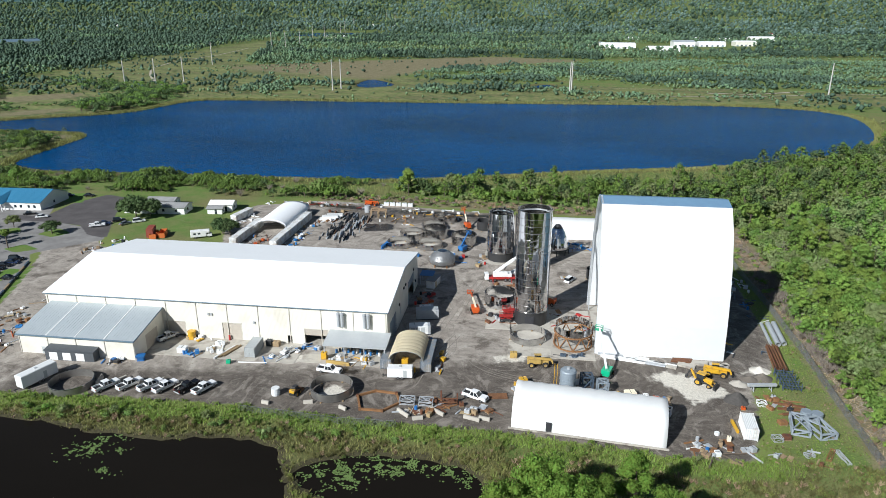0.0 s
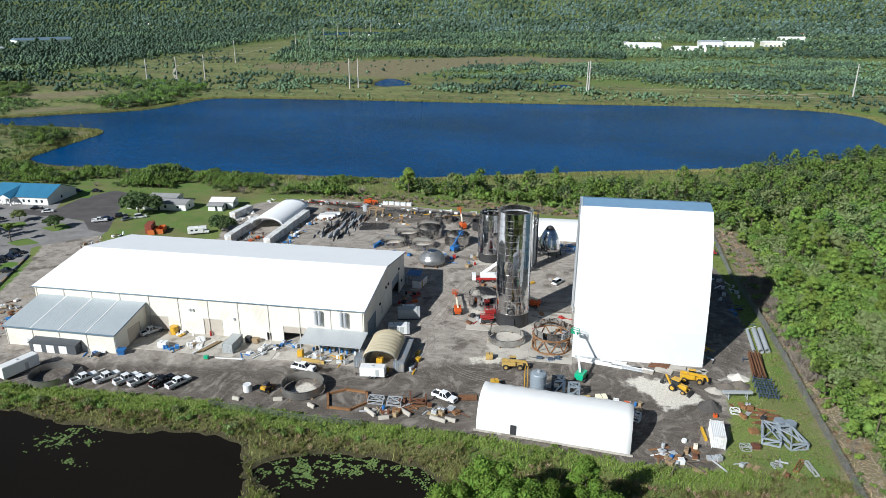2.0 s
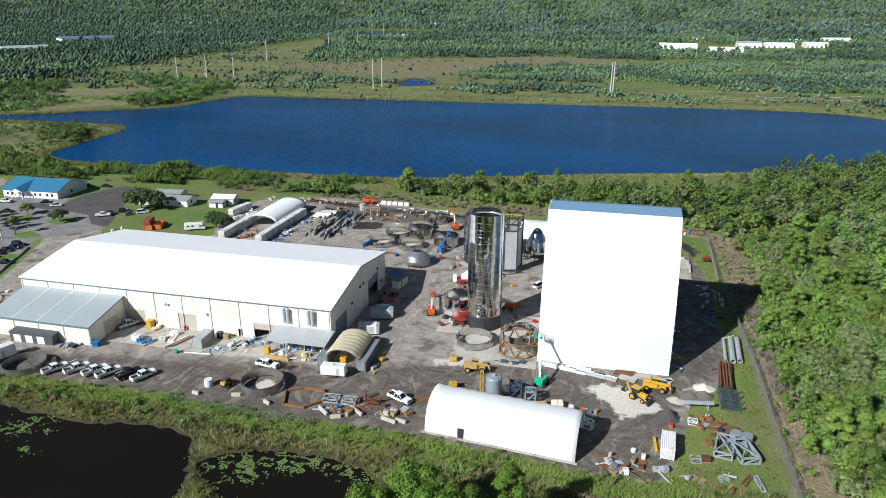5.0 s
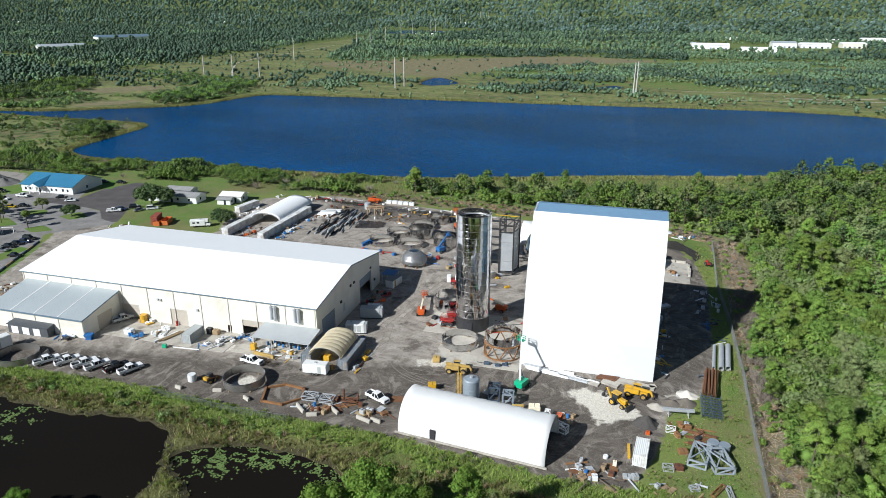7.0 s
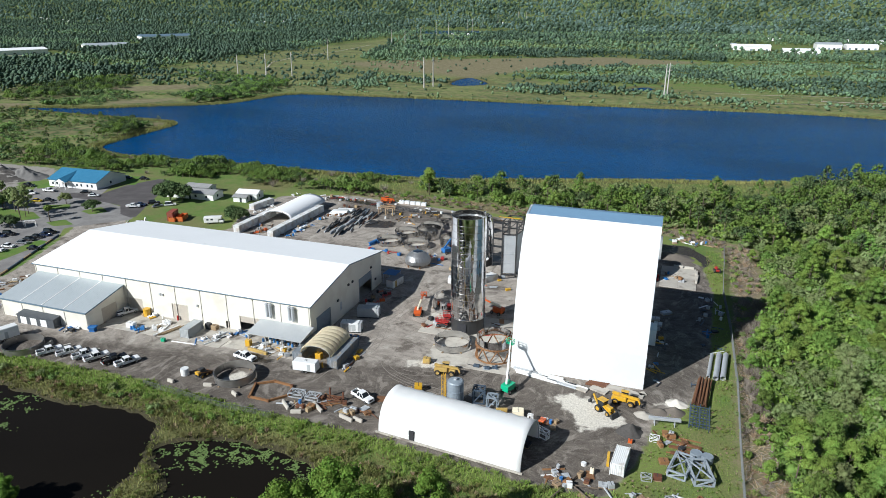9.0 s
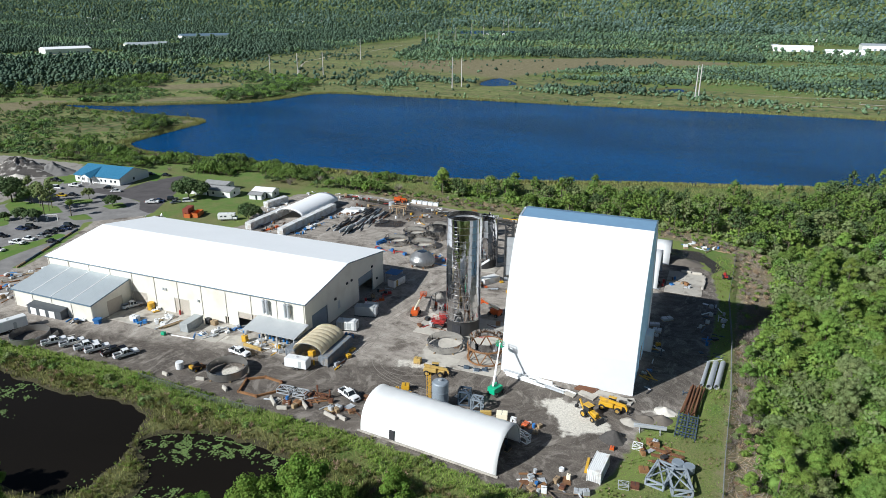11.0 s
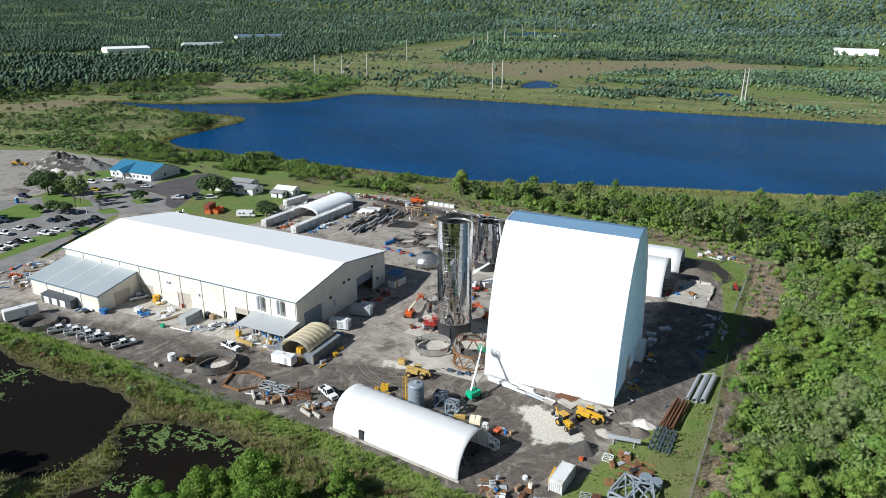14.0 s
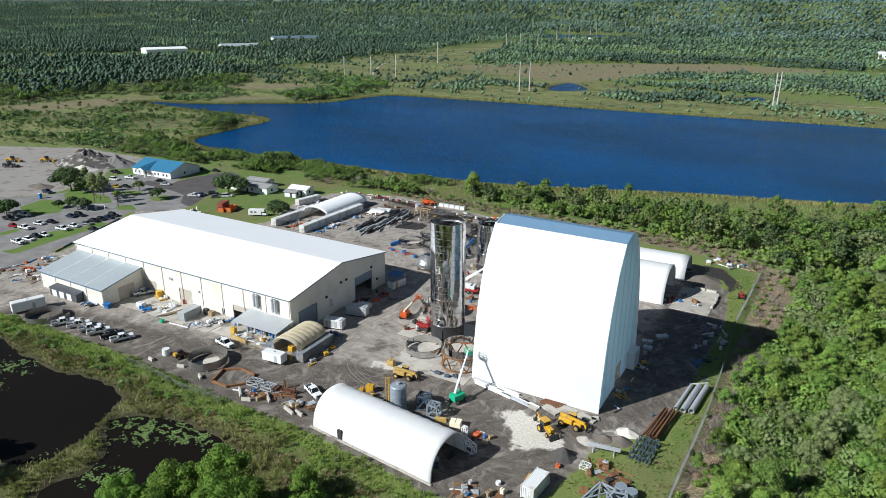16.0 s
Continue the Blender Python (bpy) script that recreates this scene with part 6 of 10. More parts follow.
for x, y, tr, key, z in ((-143.5, 217.5, 20, "orange_box", 0), (-141.0, 219.2, 20, "orange_box", 0), (-145.2, 218.6, 20, "brick_box", 2.0)):
    b = thing("roll_off_bin", pose(x, y, z if z == 0 else 0, 0, 0, tr), "orange open steel waste bin" if key == "orange_box" else "red-brown steel container behind the bins", "waste bin")
    piece(b, "floor", key, (-1.2, 1.2, -3.0, 3.0, 0.1, 0.3), bev=0.02)
    for q in ((-1.2, -1.1, -3, 3, 0.3, 1.9 + z * 0.7), (1.1, 1.2, -3, 3, 0.3, 1.9 + z * 0.7), (-1.1, 1.1, -3, -2.9, 0.3, 1.9 + z * 0.7), (-1.1, 1.1, 2.9, 3, 0.3, 1.9 + z * 0.7)):
        piece(b, "side", key, q, bev=0.02)
    for k in range(5):
        for sx in (-1.26, 1.2):
            piece(b, "rib", key, (sx, sx + 0.06, -2.6 + 1.3 * k, -2.45 + 1.3 * k, 0.2, 1.85), bev=0)
    if z:
        piece(b, "lid", key, (-1.22, 1.22, -3.02, 3.02, 3.3, 3.4), bev=0.02)


def small_house(name, x, y, turn, L, W, e, r, wallkey, roofkey, label, wins, door=None, porch=False):
    """Low gabled building with its ridge along x, windows and a door in real openings."""
    t = thing(name, pose(x, y, 0, 0, 0, turn), label, "building")
    holes = [(u - 0.55, u + 0.55, 1.0, 2.2) for u in wins]
    if door is not None:
        holes.append((door - 0.5, door + 0.5, 0.0, 2.1))
    bm = bmesh.new()
    wall(bm, -L / 2, L / 2, 0, e, holes, "x", -W / 2, 0.2)
    part("front_wall", bm, wallkey, t)
    bm = bmesh.new()
    wall(bm, -L / 2, L / 2, 0, e, [], "x", W / 2 - 0.2, 0.2)
    part("back_wall", bm, wallkey, t)
    for nm, xx, hs in (("left_wall", -L / 2, []), ("right_wall", L / 2 - 0.2, [(-1.0, 0.2, 1.0, 2.2)])):
        bm = bmesh.new()
        wall(bm, -W / 2 + 0.2, W / 2 - 0.2, 0, e, hs, "y", xx, 0.2)
        hexa(bm, [(xx, -W / 2 + 0.2, e), (xx + 0.2, -W / 2 + 0.2, e), (xx + 0.2, W / 2 - 0.2, e), (xx, W / 2 - 0.2, e), (xx, -0.05, r - 0.1), (xx + 0.2, -0.05, r - 0.1), (xx + 0.2, 0.05, r - 0.1), (xx, 0.05, r - 0.1)])
        part(nm, bm, wallkey, t)
    for s in (-1, 1):
        bm = bmesh.new()
        q = [(-L / 2 - 0.5, s * (W / 2 + 0.5), e - 0.1), (L / 2 + 0.5, s * (W / 2 + 0.5), e - 0.1), (L / 2 + 0.5, 0, r), (-L / 2 - 0.5, 0, r)]
        hexa(bm, q + [(a, b, c + 0.14) for a, b, c in q])
        bmesh.ops.recalc_face_normals(bm, faces=bm.faces[:])
        part("roof_slope", bm, roofkey, t)
    for u in wins:
        w = piece(t, "window", "pane", (u - 0.52, u + 0.52, -W / 2 + 0.08, -W / 2 + 0.12, 1.02, 2.18), bev=0)
        for q in ((u - 0.55, u + 0.55, -W / 2 - 0.03, -W / 2 - 0.002, 0.92, 1.0), (u - 0.55, u + 0.55, -W / 2 - 0.03, -W / 2 - 0.002, 2.2, 2.28)):
            piece(w, "trim", "white", q, bev=0)
    piece(t, "window", "pane", (L / 2 - 0.12, L / 2 - 0.08, -1.0, 0.2, 1.0, 2.2), bev=0)
    if door is not None:
        piece(t, "door", "pane", (door - 0.48, door + 0.48, -W / 2 + 0.06, -W / 2 + 0.1, 0.02, 2.08), bev=0)
    bm = bmesh.new()
    box(bm, -L / 2 + 0.25, L / 2 - 0.25, -W / 2 + 0.25, W / 2 - 0.25, 0.02, 0.06)
    part("floor_slab", bm, "concrete", t)
    if porch:
        for s in (-1, 1):
            bm = bmesh.new()
            q = [(door + s * 3.2, -W / 2 - 3.4, e - 0.2), (door, -W / 2 - 3.4, e + 1.5), (door, -0.6, r - 0.35), (door + s * 3.2, -W / 2 + 0.4, e + 0.1)]
            hexa(bm, q + [(a, b, c + 0.14) for a, b, c in q])
            bmesh.ops.recalc_face_normals(bm, faces=bm.faces[:])
            part("porch_roof", bm, roofkey, t)
            for yy in (-W / 2 - 3.2, -W / 2 - 1.2):
                rod(t, "porch_post", "white", (door + s * 2.7, yy, 0), (door + s * 2.7, yy, e), 0.25)
        bm = bmesh.new()
        hexa(bm, [(door - 2.8, -W / 2 - 3.25, e - 0.1), (door + 2.8, -W / 2 - 3.25, e - 0.1), (door + 2.8, -W / 2 - 3.15, e - 0.1), (door - 2.8, -W / 2 - 3.15, e - 0.1), (door - 0.1, -W / 2 - 3.25, e + 1.4), (door + 0.1, -W / 2 - 3.25, e + 1.4), (door + 0.1, -W / 2 - 3.15, e + 1.4), (door - 0.1, -W / 2 - 3.15, e + 1.4)])
        part("porch_gable", bm, "white", t)
    return t


small_house("office_building", -224.0, 250.5, 4, 27.5, 19.0, 3.4, 6.8, "white", "blue_roof", "white office building with a bright blue metal roof", [-11.5, -9, 2.5, 5.0, 8.5, 11], -4.0, True)
small_house("mobile_home", -160.5, 249.0, 4, 26.0, 7.6, 2.9, 3.9, "white", "grey_roof", "white mobile home with a grey roof on the lawn", [-9, -3, 4, 9.5], 1.0)
small_house("mobile_home", -163.0, 257.5, 4, 12.0, 6.0, 2.9, 3.8, "white", "grey_roof", "white annex building with a grey roof", [-3, 3], 0.0)
small_house("garden_shed", -135.0, 256.0, 8, 9.5, 6.5, 2.9, 4.0, "white", "white", "white metal garden shed on the lawn", [-2.5], 2.0)
small_house("garden_shed", -135.5, 250.5, 8, 6.0, 4.0, 2.3, 3.0, "white", "grey_roof", "small grey-roofed lean-to shed on the lawn", [], 0.5)


def pickup(key, label):
    """Crew-cab pickup with its nose along +x, 5.8 m long."""
    t = thing("pickup_truck", Matrix.Identity(4), label, "pickup truck", "parked pickups")
    bm = bmesh.new()
    box(bm, -2.85, 2.85, -0.97, 0.97, 0.48, 0.92)
    box(bm, 1.25, 2.80, -0.93, 0.93, 0.92, 1.18)
    bevel(bm, 0.09, 2)
    part("body", bm, key, t)
    bm = bmesh.new()
    hexa(bm, [(-1.0, -0.92, 0.92), (1.5, -0.92, 0.92), (1.5, 0.92, 0.92), (-1.0, 0.92, 0.92), (-0.75, -0.74, 1.86), (0.55, -0.74, 1.86), (0.55, 0.74, 1.86), (-0.75, 0.74, 1.86)])
    bevel(bm, 0.06)
    part("cab", bm, "glassy", t, "dark glazed cab")
    piece(t, "cab_roof", key, (-0.82, 0.62, -0.77, 0.77, 1.84, 1.93), bev=0.04)
    for sy in (-1, 1):
        for xa, xb, xc, xd in ((-1.0, -0.78, -0.82, -0.64), (0.0, 0.0, 0.14, 0.10), (1.44, 0.48, 1.56, 0.62)):
            bm = bmesh.new()
            ya, yb = sy * 0.935, sy * 0.755
            hexa(bm, [(xa, ya - 0.03, 0.92), (xc, ya - 0.03, 0.92), (xc, ya + 0.03, 0.92), (xa, ya + 0.03, 0.92), (xb, yb - 0.03, 1.87), (xd, yb - 0.03, 1.87), (xd, yb + 0.03, 1.87), (xb, yb + 0.03, 1.87)])
            part("pillar", bm, key, t)
        piece(t, "door_skin", key, (-1.0, 1.3, sy * 0.955 - 0.03, sy * 0.955 + 0.03, 0.9, 1.12), bev=0.02)
        piece(t, "bed_side", key, (-2.85, -1.02, sy * 0.90 - 0.07, sy * 0.90 + 0.07, 0.9, 1.33), bev=0.04)
        piece(t, "mirror", "black", (1.1, 1.25, sy * 1.05 - 0.1, sy * 1.05 + 0.1, 1.12, 1.32), bev=0.03)
        piece(t, "head_lamp", "lamp_clear", (2.74, 2.88, sy * 0.72 - 0.18, sy * 0.72 + 0.18, 0.85, 1.05), bev=0.02)
        piece(t, "tail_lamp", "lamp_red", (-2.88, -2.78, sy * 0.88 - 0.08, sy * 0.88 + 0.08, 0.85, 1.25), bev=0.02)
    piece(t, "bed_floor", "bedliner", (-2.8, -1.03, -0.83, 0.83, 0.925, 0.96), bev=0)
    piece(t, "tailgate", key, (-2.88, -2.78, -0.80, 0.80, 0.75, 1.32), bev=0.03)
    piece(t, "bed_front", key, (-1.08, -1.0, -0.83, 0.83, 0.9, 1.33), bev=0.02)
    piece(t, "grille", "black", (2.82, 2.90, -0.5, 0.5, 0.7, 1.05), bev=0.02)
    piece(t, "front_bumper", "galvsteel", (2.80, 2.98, -0.95, 0.95, 0.42, 0.66), bev=0.04)
    piece(t, "rear_bumper", "galvsteel", (-3.0, -2.82, -0.95, 0.95, 0.45, 0.66), bev=0.04)
    for wx in (-1.75, 1.85):
        for wy in (-0.86, 0.86):
            wheel(t, wx, wy, 0.39, 0.27)
    return t


def car(key, label, L=4.7, roof=1.45, suv=False):
    """Saloon or SUV, nose along +x."""
    t = thing("suv" if suv else "car", Matrix.Identity(4), label, "car", "parked cars")
    h = 0.95 if suv else 0.82
    bm = bmesh.new()
    box(bm, -L / 2, L / 2, -0.9, 0.9, 0.3, h - 0.12), box(bm, -L / 2 + 0.08, L / 2 - 0.12, -0.86, 0.86, h - 0.12, h, top=0.96)
    bevel(bm, 0.09, 2)
    part("body", bm, key, t)
    rear = -L / 2 + (0.15 if suv else 0.7)
    bm = bmesh.new()
    hexa(bm, [(rear, -0.82, h), (1.15, -0.82, h), (1.15, 0.82, h), (rear, 0.82, h), (rear + (0.25 if suv else 0.6), -0.62, roof), (0.35, -0.62, roof), (0.35, 0.62, roof), (rear + (0.25 if suv else 0.6), 0.62, roof)])
    bevel(bm, 0.06)
    part("glasshouse", bm, "glassy", t, "dark glazed cabin")
    piece(t, "roof", key, (rear + (0.2 if suv else 0.55), 0.42, -0.66, 0.66, roof - 0.03, roof + 0.05), bev=0.04)
    for sy in (-1, 1):
        piece(t, "head_lamp", "lamp_clear", (L / 2 - 0.12, L / 2 + 0.01, sy * 0.65 - 0.17, sy * 0.65 + 0.17, h - 0.28, h - 0.13), bev=0.02)
        piece(t, "tail_lamp", "lamp_red", (-L / 2 - 0.01, -L / 2 + 0.1, sy * 0.68 - 0.15, sy * 0.68 + 0.15, h - 0.3, h - 0.12), bev=0.02)
        piece(t, "mirror", "black", (0.75, 0.9, sy * 0.97 - 0.08, sy * 0.97 + 0.08, h, h + 0.14), bev=0.03)
    for wx in (-L * 0.29, L * 0.30):
        for wy in (-0.8, 0.8):
            wheel(t, wx, wy, 0.36 if suv else 0.33, 0.22)
    return t


def park(maker, spots):
    """Sets the first and copies it to the other places (x, y, turn)."""
    first = maker
    for k, (x, y, turn) in enumerate(spots):
        m = pose(x, y, 0.02, 0, 0, turn)
        if k == 0:
            first.matrix_basis = m
        else:
            copy_thing(first, m)


park(pickup("car_white", "white crew-cab pickup truck"), [(-95.2, 118.2, 62), (-90.4, 119.6, 62), (-85.6, 119.9, 62), (-82.0, 120.0, 64), (-73.2, 120.8, 66), (-94.4, 142.6, 62), (-48.2, 132.7, -6), (-13.4, 126.9, -22),
      (-175.5, 165.8, 10), (-189.2, 158.8, 8), (-207.0, 168.2, 6), (-174.1, 148.2, 4), (-172.3, 225.6, 30), (-227.8, 232.0, 8), (-214.5, 244.2, 200)])
park(pickup("car_black", "black crew-cab pickup truck"), [(-77.0, 120.6, 66), (-245.0, 235.4, 8), (-206.6, 162.0, 8)])
park(pickup("car_blue", "dark blue crew-cab pickup truck"), [(-235.6, 194.2, 0)])
park(car("car_white", "white saloon car in the parking lot"), [(-174.5, 152.2, 8), (-175.9, 170.6, 10), (-174.7, 158.2, 6), (-190.4, 165.0, 10), (-236.6, 219.3, 20), (-202.2, 233.0, 30)])
park(car("car_silver", "silver saloon car in the parking lot"), [(-174.5, 175.0, 12), (-236.4, 222.2, 20), (-163.2, 229.8, 60)])
park(car("car_black", "black saloon car in the parking lot"), [(-175.8, 155.6, 6), (-175.6, 178.6, 12), (-175.4, 181.6, 12), (-188.5, 168.8, 10), (-214.4, 220.1, 10), (-210.1, 236.0, 30), (-165.4, 172.0, 8), (-204.4, 265.8, 6)])
park(car("car_blue", "dark blue saloon car in the parking lot"), [(-174.9, 184.4, 12), (-189.3, 177.5, 12), (-213.4, 264.4, 6), (-171.4, 228.8, 20)])
park(car("car_red", "red saloon car in the parking lot"), [(-195.9, 158.0, 6)])
park(car("car_yellow", "yellow saloon car by the office"), [(-218.3, 217.6, 10)])
park(car("car_black", "black sport utility vehicle", 4.8, 1.8, True), [(-175.7, 187.4, 12), (-187.8, 180.3, 12), (-168.0, 233.0, 40)])
park(car("car_white", "white sport utility vehicle", 4.8, 1.8, True), [(7.9, 198.0, 62), (-159.8, 233.6, 40), (-232.0, 226.0, 14)])


def motorhome():
    t = thing("motorhome", pose(-126.0, 219.6, 0, 0, 0, 28), "white motorhome parked on the grass edge", "motorhome")
    piece(t, "body", "white", (-3.6, 2.0, -1.15, 1.15, 0.6, 2.9), bev=0.12)
    piece(t, "overcab", "white", (1.9, 3.2, -1.1, 1.1, 1.9, 2.9), bev=0.12)
    piece(t, "cab", "white", (2.0, 3.9, -1.0, 1.0, 0.5, 1.4), bev=0.1)
    piece(t, "windscreen", "glassy", (3.0, 3.3, -0.9, 0.9, 1.35, 1.95), bev=0.05)
    piece(t, "roof_unit", "plastic_white", (-1.0, 0.2, -0.4, 0.4, 2.9, 3.15), bev=0.05)
    for k in (-2.6, -1.0):
        piece(t, "window", "pane", (k, k + 0.9, -1.17, -1.13, 1.6, 2.2), bev=0.01)
    for wx in (-2.0, 2.9):
        for wy in (-0.95, 0.95):
            wheel(t, wx, wy, 0.38, 0.25)


motorhome()


def track_loader(x, y, turn):
    t = thing("skid_steer_loader", pose(x, y, 0, 0, 0, turn), "dark and yellow skid steer loader at the grass edge", "loader")
    piece(t, "chassis", "black", (-1.4, 1.2, -0.6, 0.6, 0.4, 1.3))
    piece(t, "cage", "black", (-0.7, 0.7, -0.5, 0.5, 1.3, 2.1), bev=0.05)
    piece(t, "engine_cover", "yellow", (-1.5, -0.7, -0.6, 0.6, 1.0, 1.7), bev=0.06)
    for wx in (-0.7, 0.7):
        for wy in (-0.8, 0.8):
            wheel(t, wx, wy, 0.45, 0.3, rim="yellow")
    for wy in (-0.65, 0.65):
        rod(t, "lift_arm", "rust_light", (-1.3, wy, 1.7), (1.6, wy, 0.6), 0.14, 0.22)
    piece(t, "bucket", "rust", (1.5, 2.2, -0.9, 0.9, 0.05, 0.7), bev=0.06)


track_loader(-52.6, 122.4, 80)

# ---- stacks, frames and loose materials ----
rq = random.Random(5)


def long_piece(name, x, y, turn, L, w, h, key, label, z=0.0, category="beam", group="", profile="I"):
    """A steel section or timber lying on the ground, length along x."""
    t = thing(name, pose(x, y, z, 0, 0, turn), label, category, group)
    if profile == "I":
        piece(t, "bottom_flange", key, (-L / 2, L / 2, -w / 2, w / 2, 0, h * 0.14), bev=0)
        piece(t, "web", key, (-L / 2, L / 2, -w * 0.12, w * 0.12, h * 0.14, h * 0.86), bev=0)
        piece(t, "top_flange", key, (-L / 2, L / 2, -w / 2, w / 2, h * 0.86, h), bev=0)
    elif profile == "pipe":
        bm = bmesh.new()
        tube(bm, [(w / 2, -L / 2), (w / 2, L / 2), (w * 0.43, L / 2), (w * 0.43, -L / 2), (w / 2, -L / 2)], 20, pose(0, 0, w / 2, 0, 90, 0))
        part("pipe_wall", bm, key, t)
    else:
        piece(t, "length", key, (-L / 2, L / 2, -w / 2, w / 2, 0, h), bev=min(w, h) * 0.08)
    return t


for k, (x, y, L, turn, key, lab) in enumerate((
        (18.6, 150.2, 8.0, -8, "white", "white painted steel beam lying by the hangar"), (20.0, 149.3, 10.0, -10, "white", "white painted steel beam lying by the hangar"),
        (25.0, 149.4, 9.0, -10, "white", "white painted steel beam lying by the hangar"), (26.0, 148.4, 7.0, -12, "galvsteel", "grey steel beam lying by the hangar"),
        (29.4, 148.6, 5.5, -14, "white", "white painted steel beam lying by the hangar"), (17.0, 151.2, 6.0, -6, "galvsteel", "grey steel beam lying by the hangar"),
        (22.6, 150.8, 7.0, -7, "white", "white painted steel beam lying by the hangar"))):
    long_piece("steel_beam", x, y, turn, L, 0.5, 0.55, key, lab, group="beams along the hangar foot")
for k in range(4):
    long_piece("rusty_beam", 33.4 + 0.2 * k, 150.4 + 0.5 * k, -4 + 2 * k, 4.6, 0.45, 0.4, "rust", "rusty steel beam lying by the hangar", group="rusty beams along the hangar foot")
for x, y, turn, L, W in ((34.4, 148.9, -20, 4.0, 2.0), (37.6, 150.6, -8, 4.4, 2.2), (41.8, 150.0, -12, 4.6, 1.8), (30.8, 147.6, -18, 2.4, 1.2), (43.6, 150.6, 30, 1.6, 1.4)):
    long_piece("concrete_slab", x, y, turn, L, W, 0.35, "concrete", "pale concrete slab lying by the hangar", category="slab", group="loose slabs", profile="box")
for k, (x, y, L) in enumerate(((57.6, 169.0, 12.0), (59.2, 168.8, 12.4), (60.8, 169.4, 12.4))):
    long_piece("steel_culvert", x, y, 86, L, 1.25 if k else 0.8, 1.2, "galvsteel", "large galvanised steel pipe lying in the grass", category="pipe", group="large pipes", profile="pipe")
for k in range(9):
    long_piece("rusty_pipe", 54.6 + 0.34 * k, 154.6 + 0.25 * (k % 3), 84 + 0.8 * (k % 4), 12.0, 0.42, 0.4, "rust", "rusty steel pipe in a stack on rails", z=1.1 if k % 2 else 0.72, category="pipe", group="stack of rusty pipes", profile="pipe")
for k in range(5):
    rk = thing("pipe_rack", pose(55.6, 141.2 + 2.2 * k if k < 4 else 158.0, 0, 0, 0, -4), "black steel rack standing in grass", "rack", "steel racks")
    for sx in (-1.9, 0.0, 1.9):
        rod(rk, "post", "slate_steel", (sx, 0, 0), (sx, 0, 1.9 if k < 4 else 1.0), 0.16)
        rod(rk, "foot", "slate_steel", (sx, -0.5, 0.08), (sx, 0.5, 0.08), 0.14)
    for z in (0.62, 1.3):
        rod(rk, "cross_arm", "slate_steel", (-2.1, 0, z - (0.0 if k < 4 else 0.0)), (2.1, 0, z), 0.14) if z < 1 or k < 4 else None
for k in range(6):
    long_piece("steel_bar", 53.8 + 0.65 * k, 144.4, 87 + k % 3, 8.0, 0.16, 0.16, "slate_steel", "dark steel bar on a rack", z=0.72, category="bar", group="bars on the racks", profile="box")
st = thing("beam_on_trestles", pose(48.9, 140.2, 0, 0, 0, 10), "pale grey box girder on two trestles", "girder")
piece(st, "girder", "galvsteel", (-3.2, 3.2, -0.35, 0.35, 1.2, 1.75), bev=0.03)
for sx in (-2.0, 2.0):
    for sy in (-0.6, 0.6):
        rod(st, "trestle_leg", "galvsteel", (sx, sy, 0), (sx, sy * 0.4, 1.2), 0.14)
    rod(st, "trestle_bar", "galvsteel", (sx, -0.55, 0.3), (sx, 0.55, 0.3), 0.1)


def truss_frame(x, y, turn, w, d, h, key, label, group="", bw=0.28):
    """A welded box frame with cross braces on its sides."""
    t = thing("truss_frame", pose(x, y, 0, 0, 0, turn), label, "steel frame", group)
    C = [(-w / 2, -d / 2), (w / 2, -d / 2), (w / 2, d / 2), (-w / 2, d / 2)]
    for cx, cy in C:
        rod(t, "post", key, (cx, cy, 0), (cx, cy, h), bw)
    for a, b in zip(C, C[1:] + C[:1]):
        for z in (bw / 2, h - bw / 2):
            rod(t, "chord", key, (*a, z), (*b, z), bw)
        rod(t, "brace", key, (*a, 0.1), (*b, h - 0.1), bw * 0.75)
    rod(t, "top_brace", key, (*C[0], h - bw / 2), (*C[2], h - bw / 2), bw * 0.75)
    rod(t, "top_brace", key, (*C[1], h - bw / 2), (*C[3], h - bw / 2), bw * 0.75)
    return t


truss_frame(52.6, 126.6, -12, 3.2, 6.4, 1.5, "frame_grey", "blue-grey braced steel frame lying in grass", "frames in the grass")
truss_frame(56.0, 125.8, 16, 3.4, 6.0, 1.6, "frame_grey", "blue-grey braced steel frame lying in grass", "frames in the grass")
truss_frame(10.6, 135.2, 10, 2.4, 2.2, 3.4, "slate_steel", "dark slate triangular steel frame behind the tent", "frames behind the tent")
truss_frame(14.0, 133.9, 6, 2.2, 2.0, 3.0, "grey_steel", "grey braced steel frame behind the tent", "frames behind the tent")
truss_frame(26.0, 127.6, -25, 3.4, 1.2, 1.8, "white", "white welded frame beside the tent mouth", "frames behind the tent", 0.16)
truss_frame(22.9, 131.4, 0, 1.0, 0.8, 1.9, "white", "small white upright frame behind the tent", "frames behind the tent", 0.14)
truss_frame(-27.7, 123.2, 6, 3.2, 2.2, 1.0, "galvsteel", "low grey steel trestle frame", "trestle frames", 0.16)
truss_frame(-23.6, 123.4, 4, 3.0, 2.2, 1.0, "galvsteel", "low grey steel trestle frame", "trestle frames", 0.16)
truss_frame(-18.6, 124.2, 8, 3.2, 1.6, 0.8, "rust", "low rusty steel frame", "trestle frames", 0.16)
truss_frame(55.4, 117.6, 60, 4.2, 0.8, 0.5, "rust_light", "rusty lattice gantry lying in grass", "frames in the grass", 0.12)
truss_frame(57.4, 117.2, 100, 4.2, 0.8, 0.5, "galvsteel", "grey lattice gantry lying in grass", "frames in the grass", 0.12)
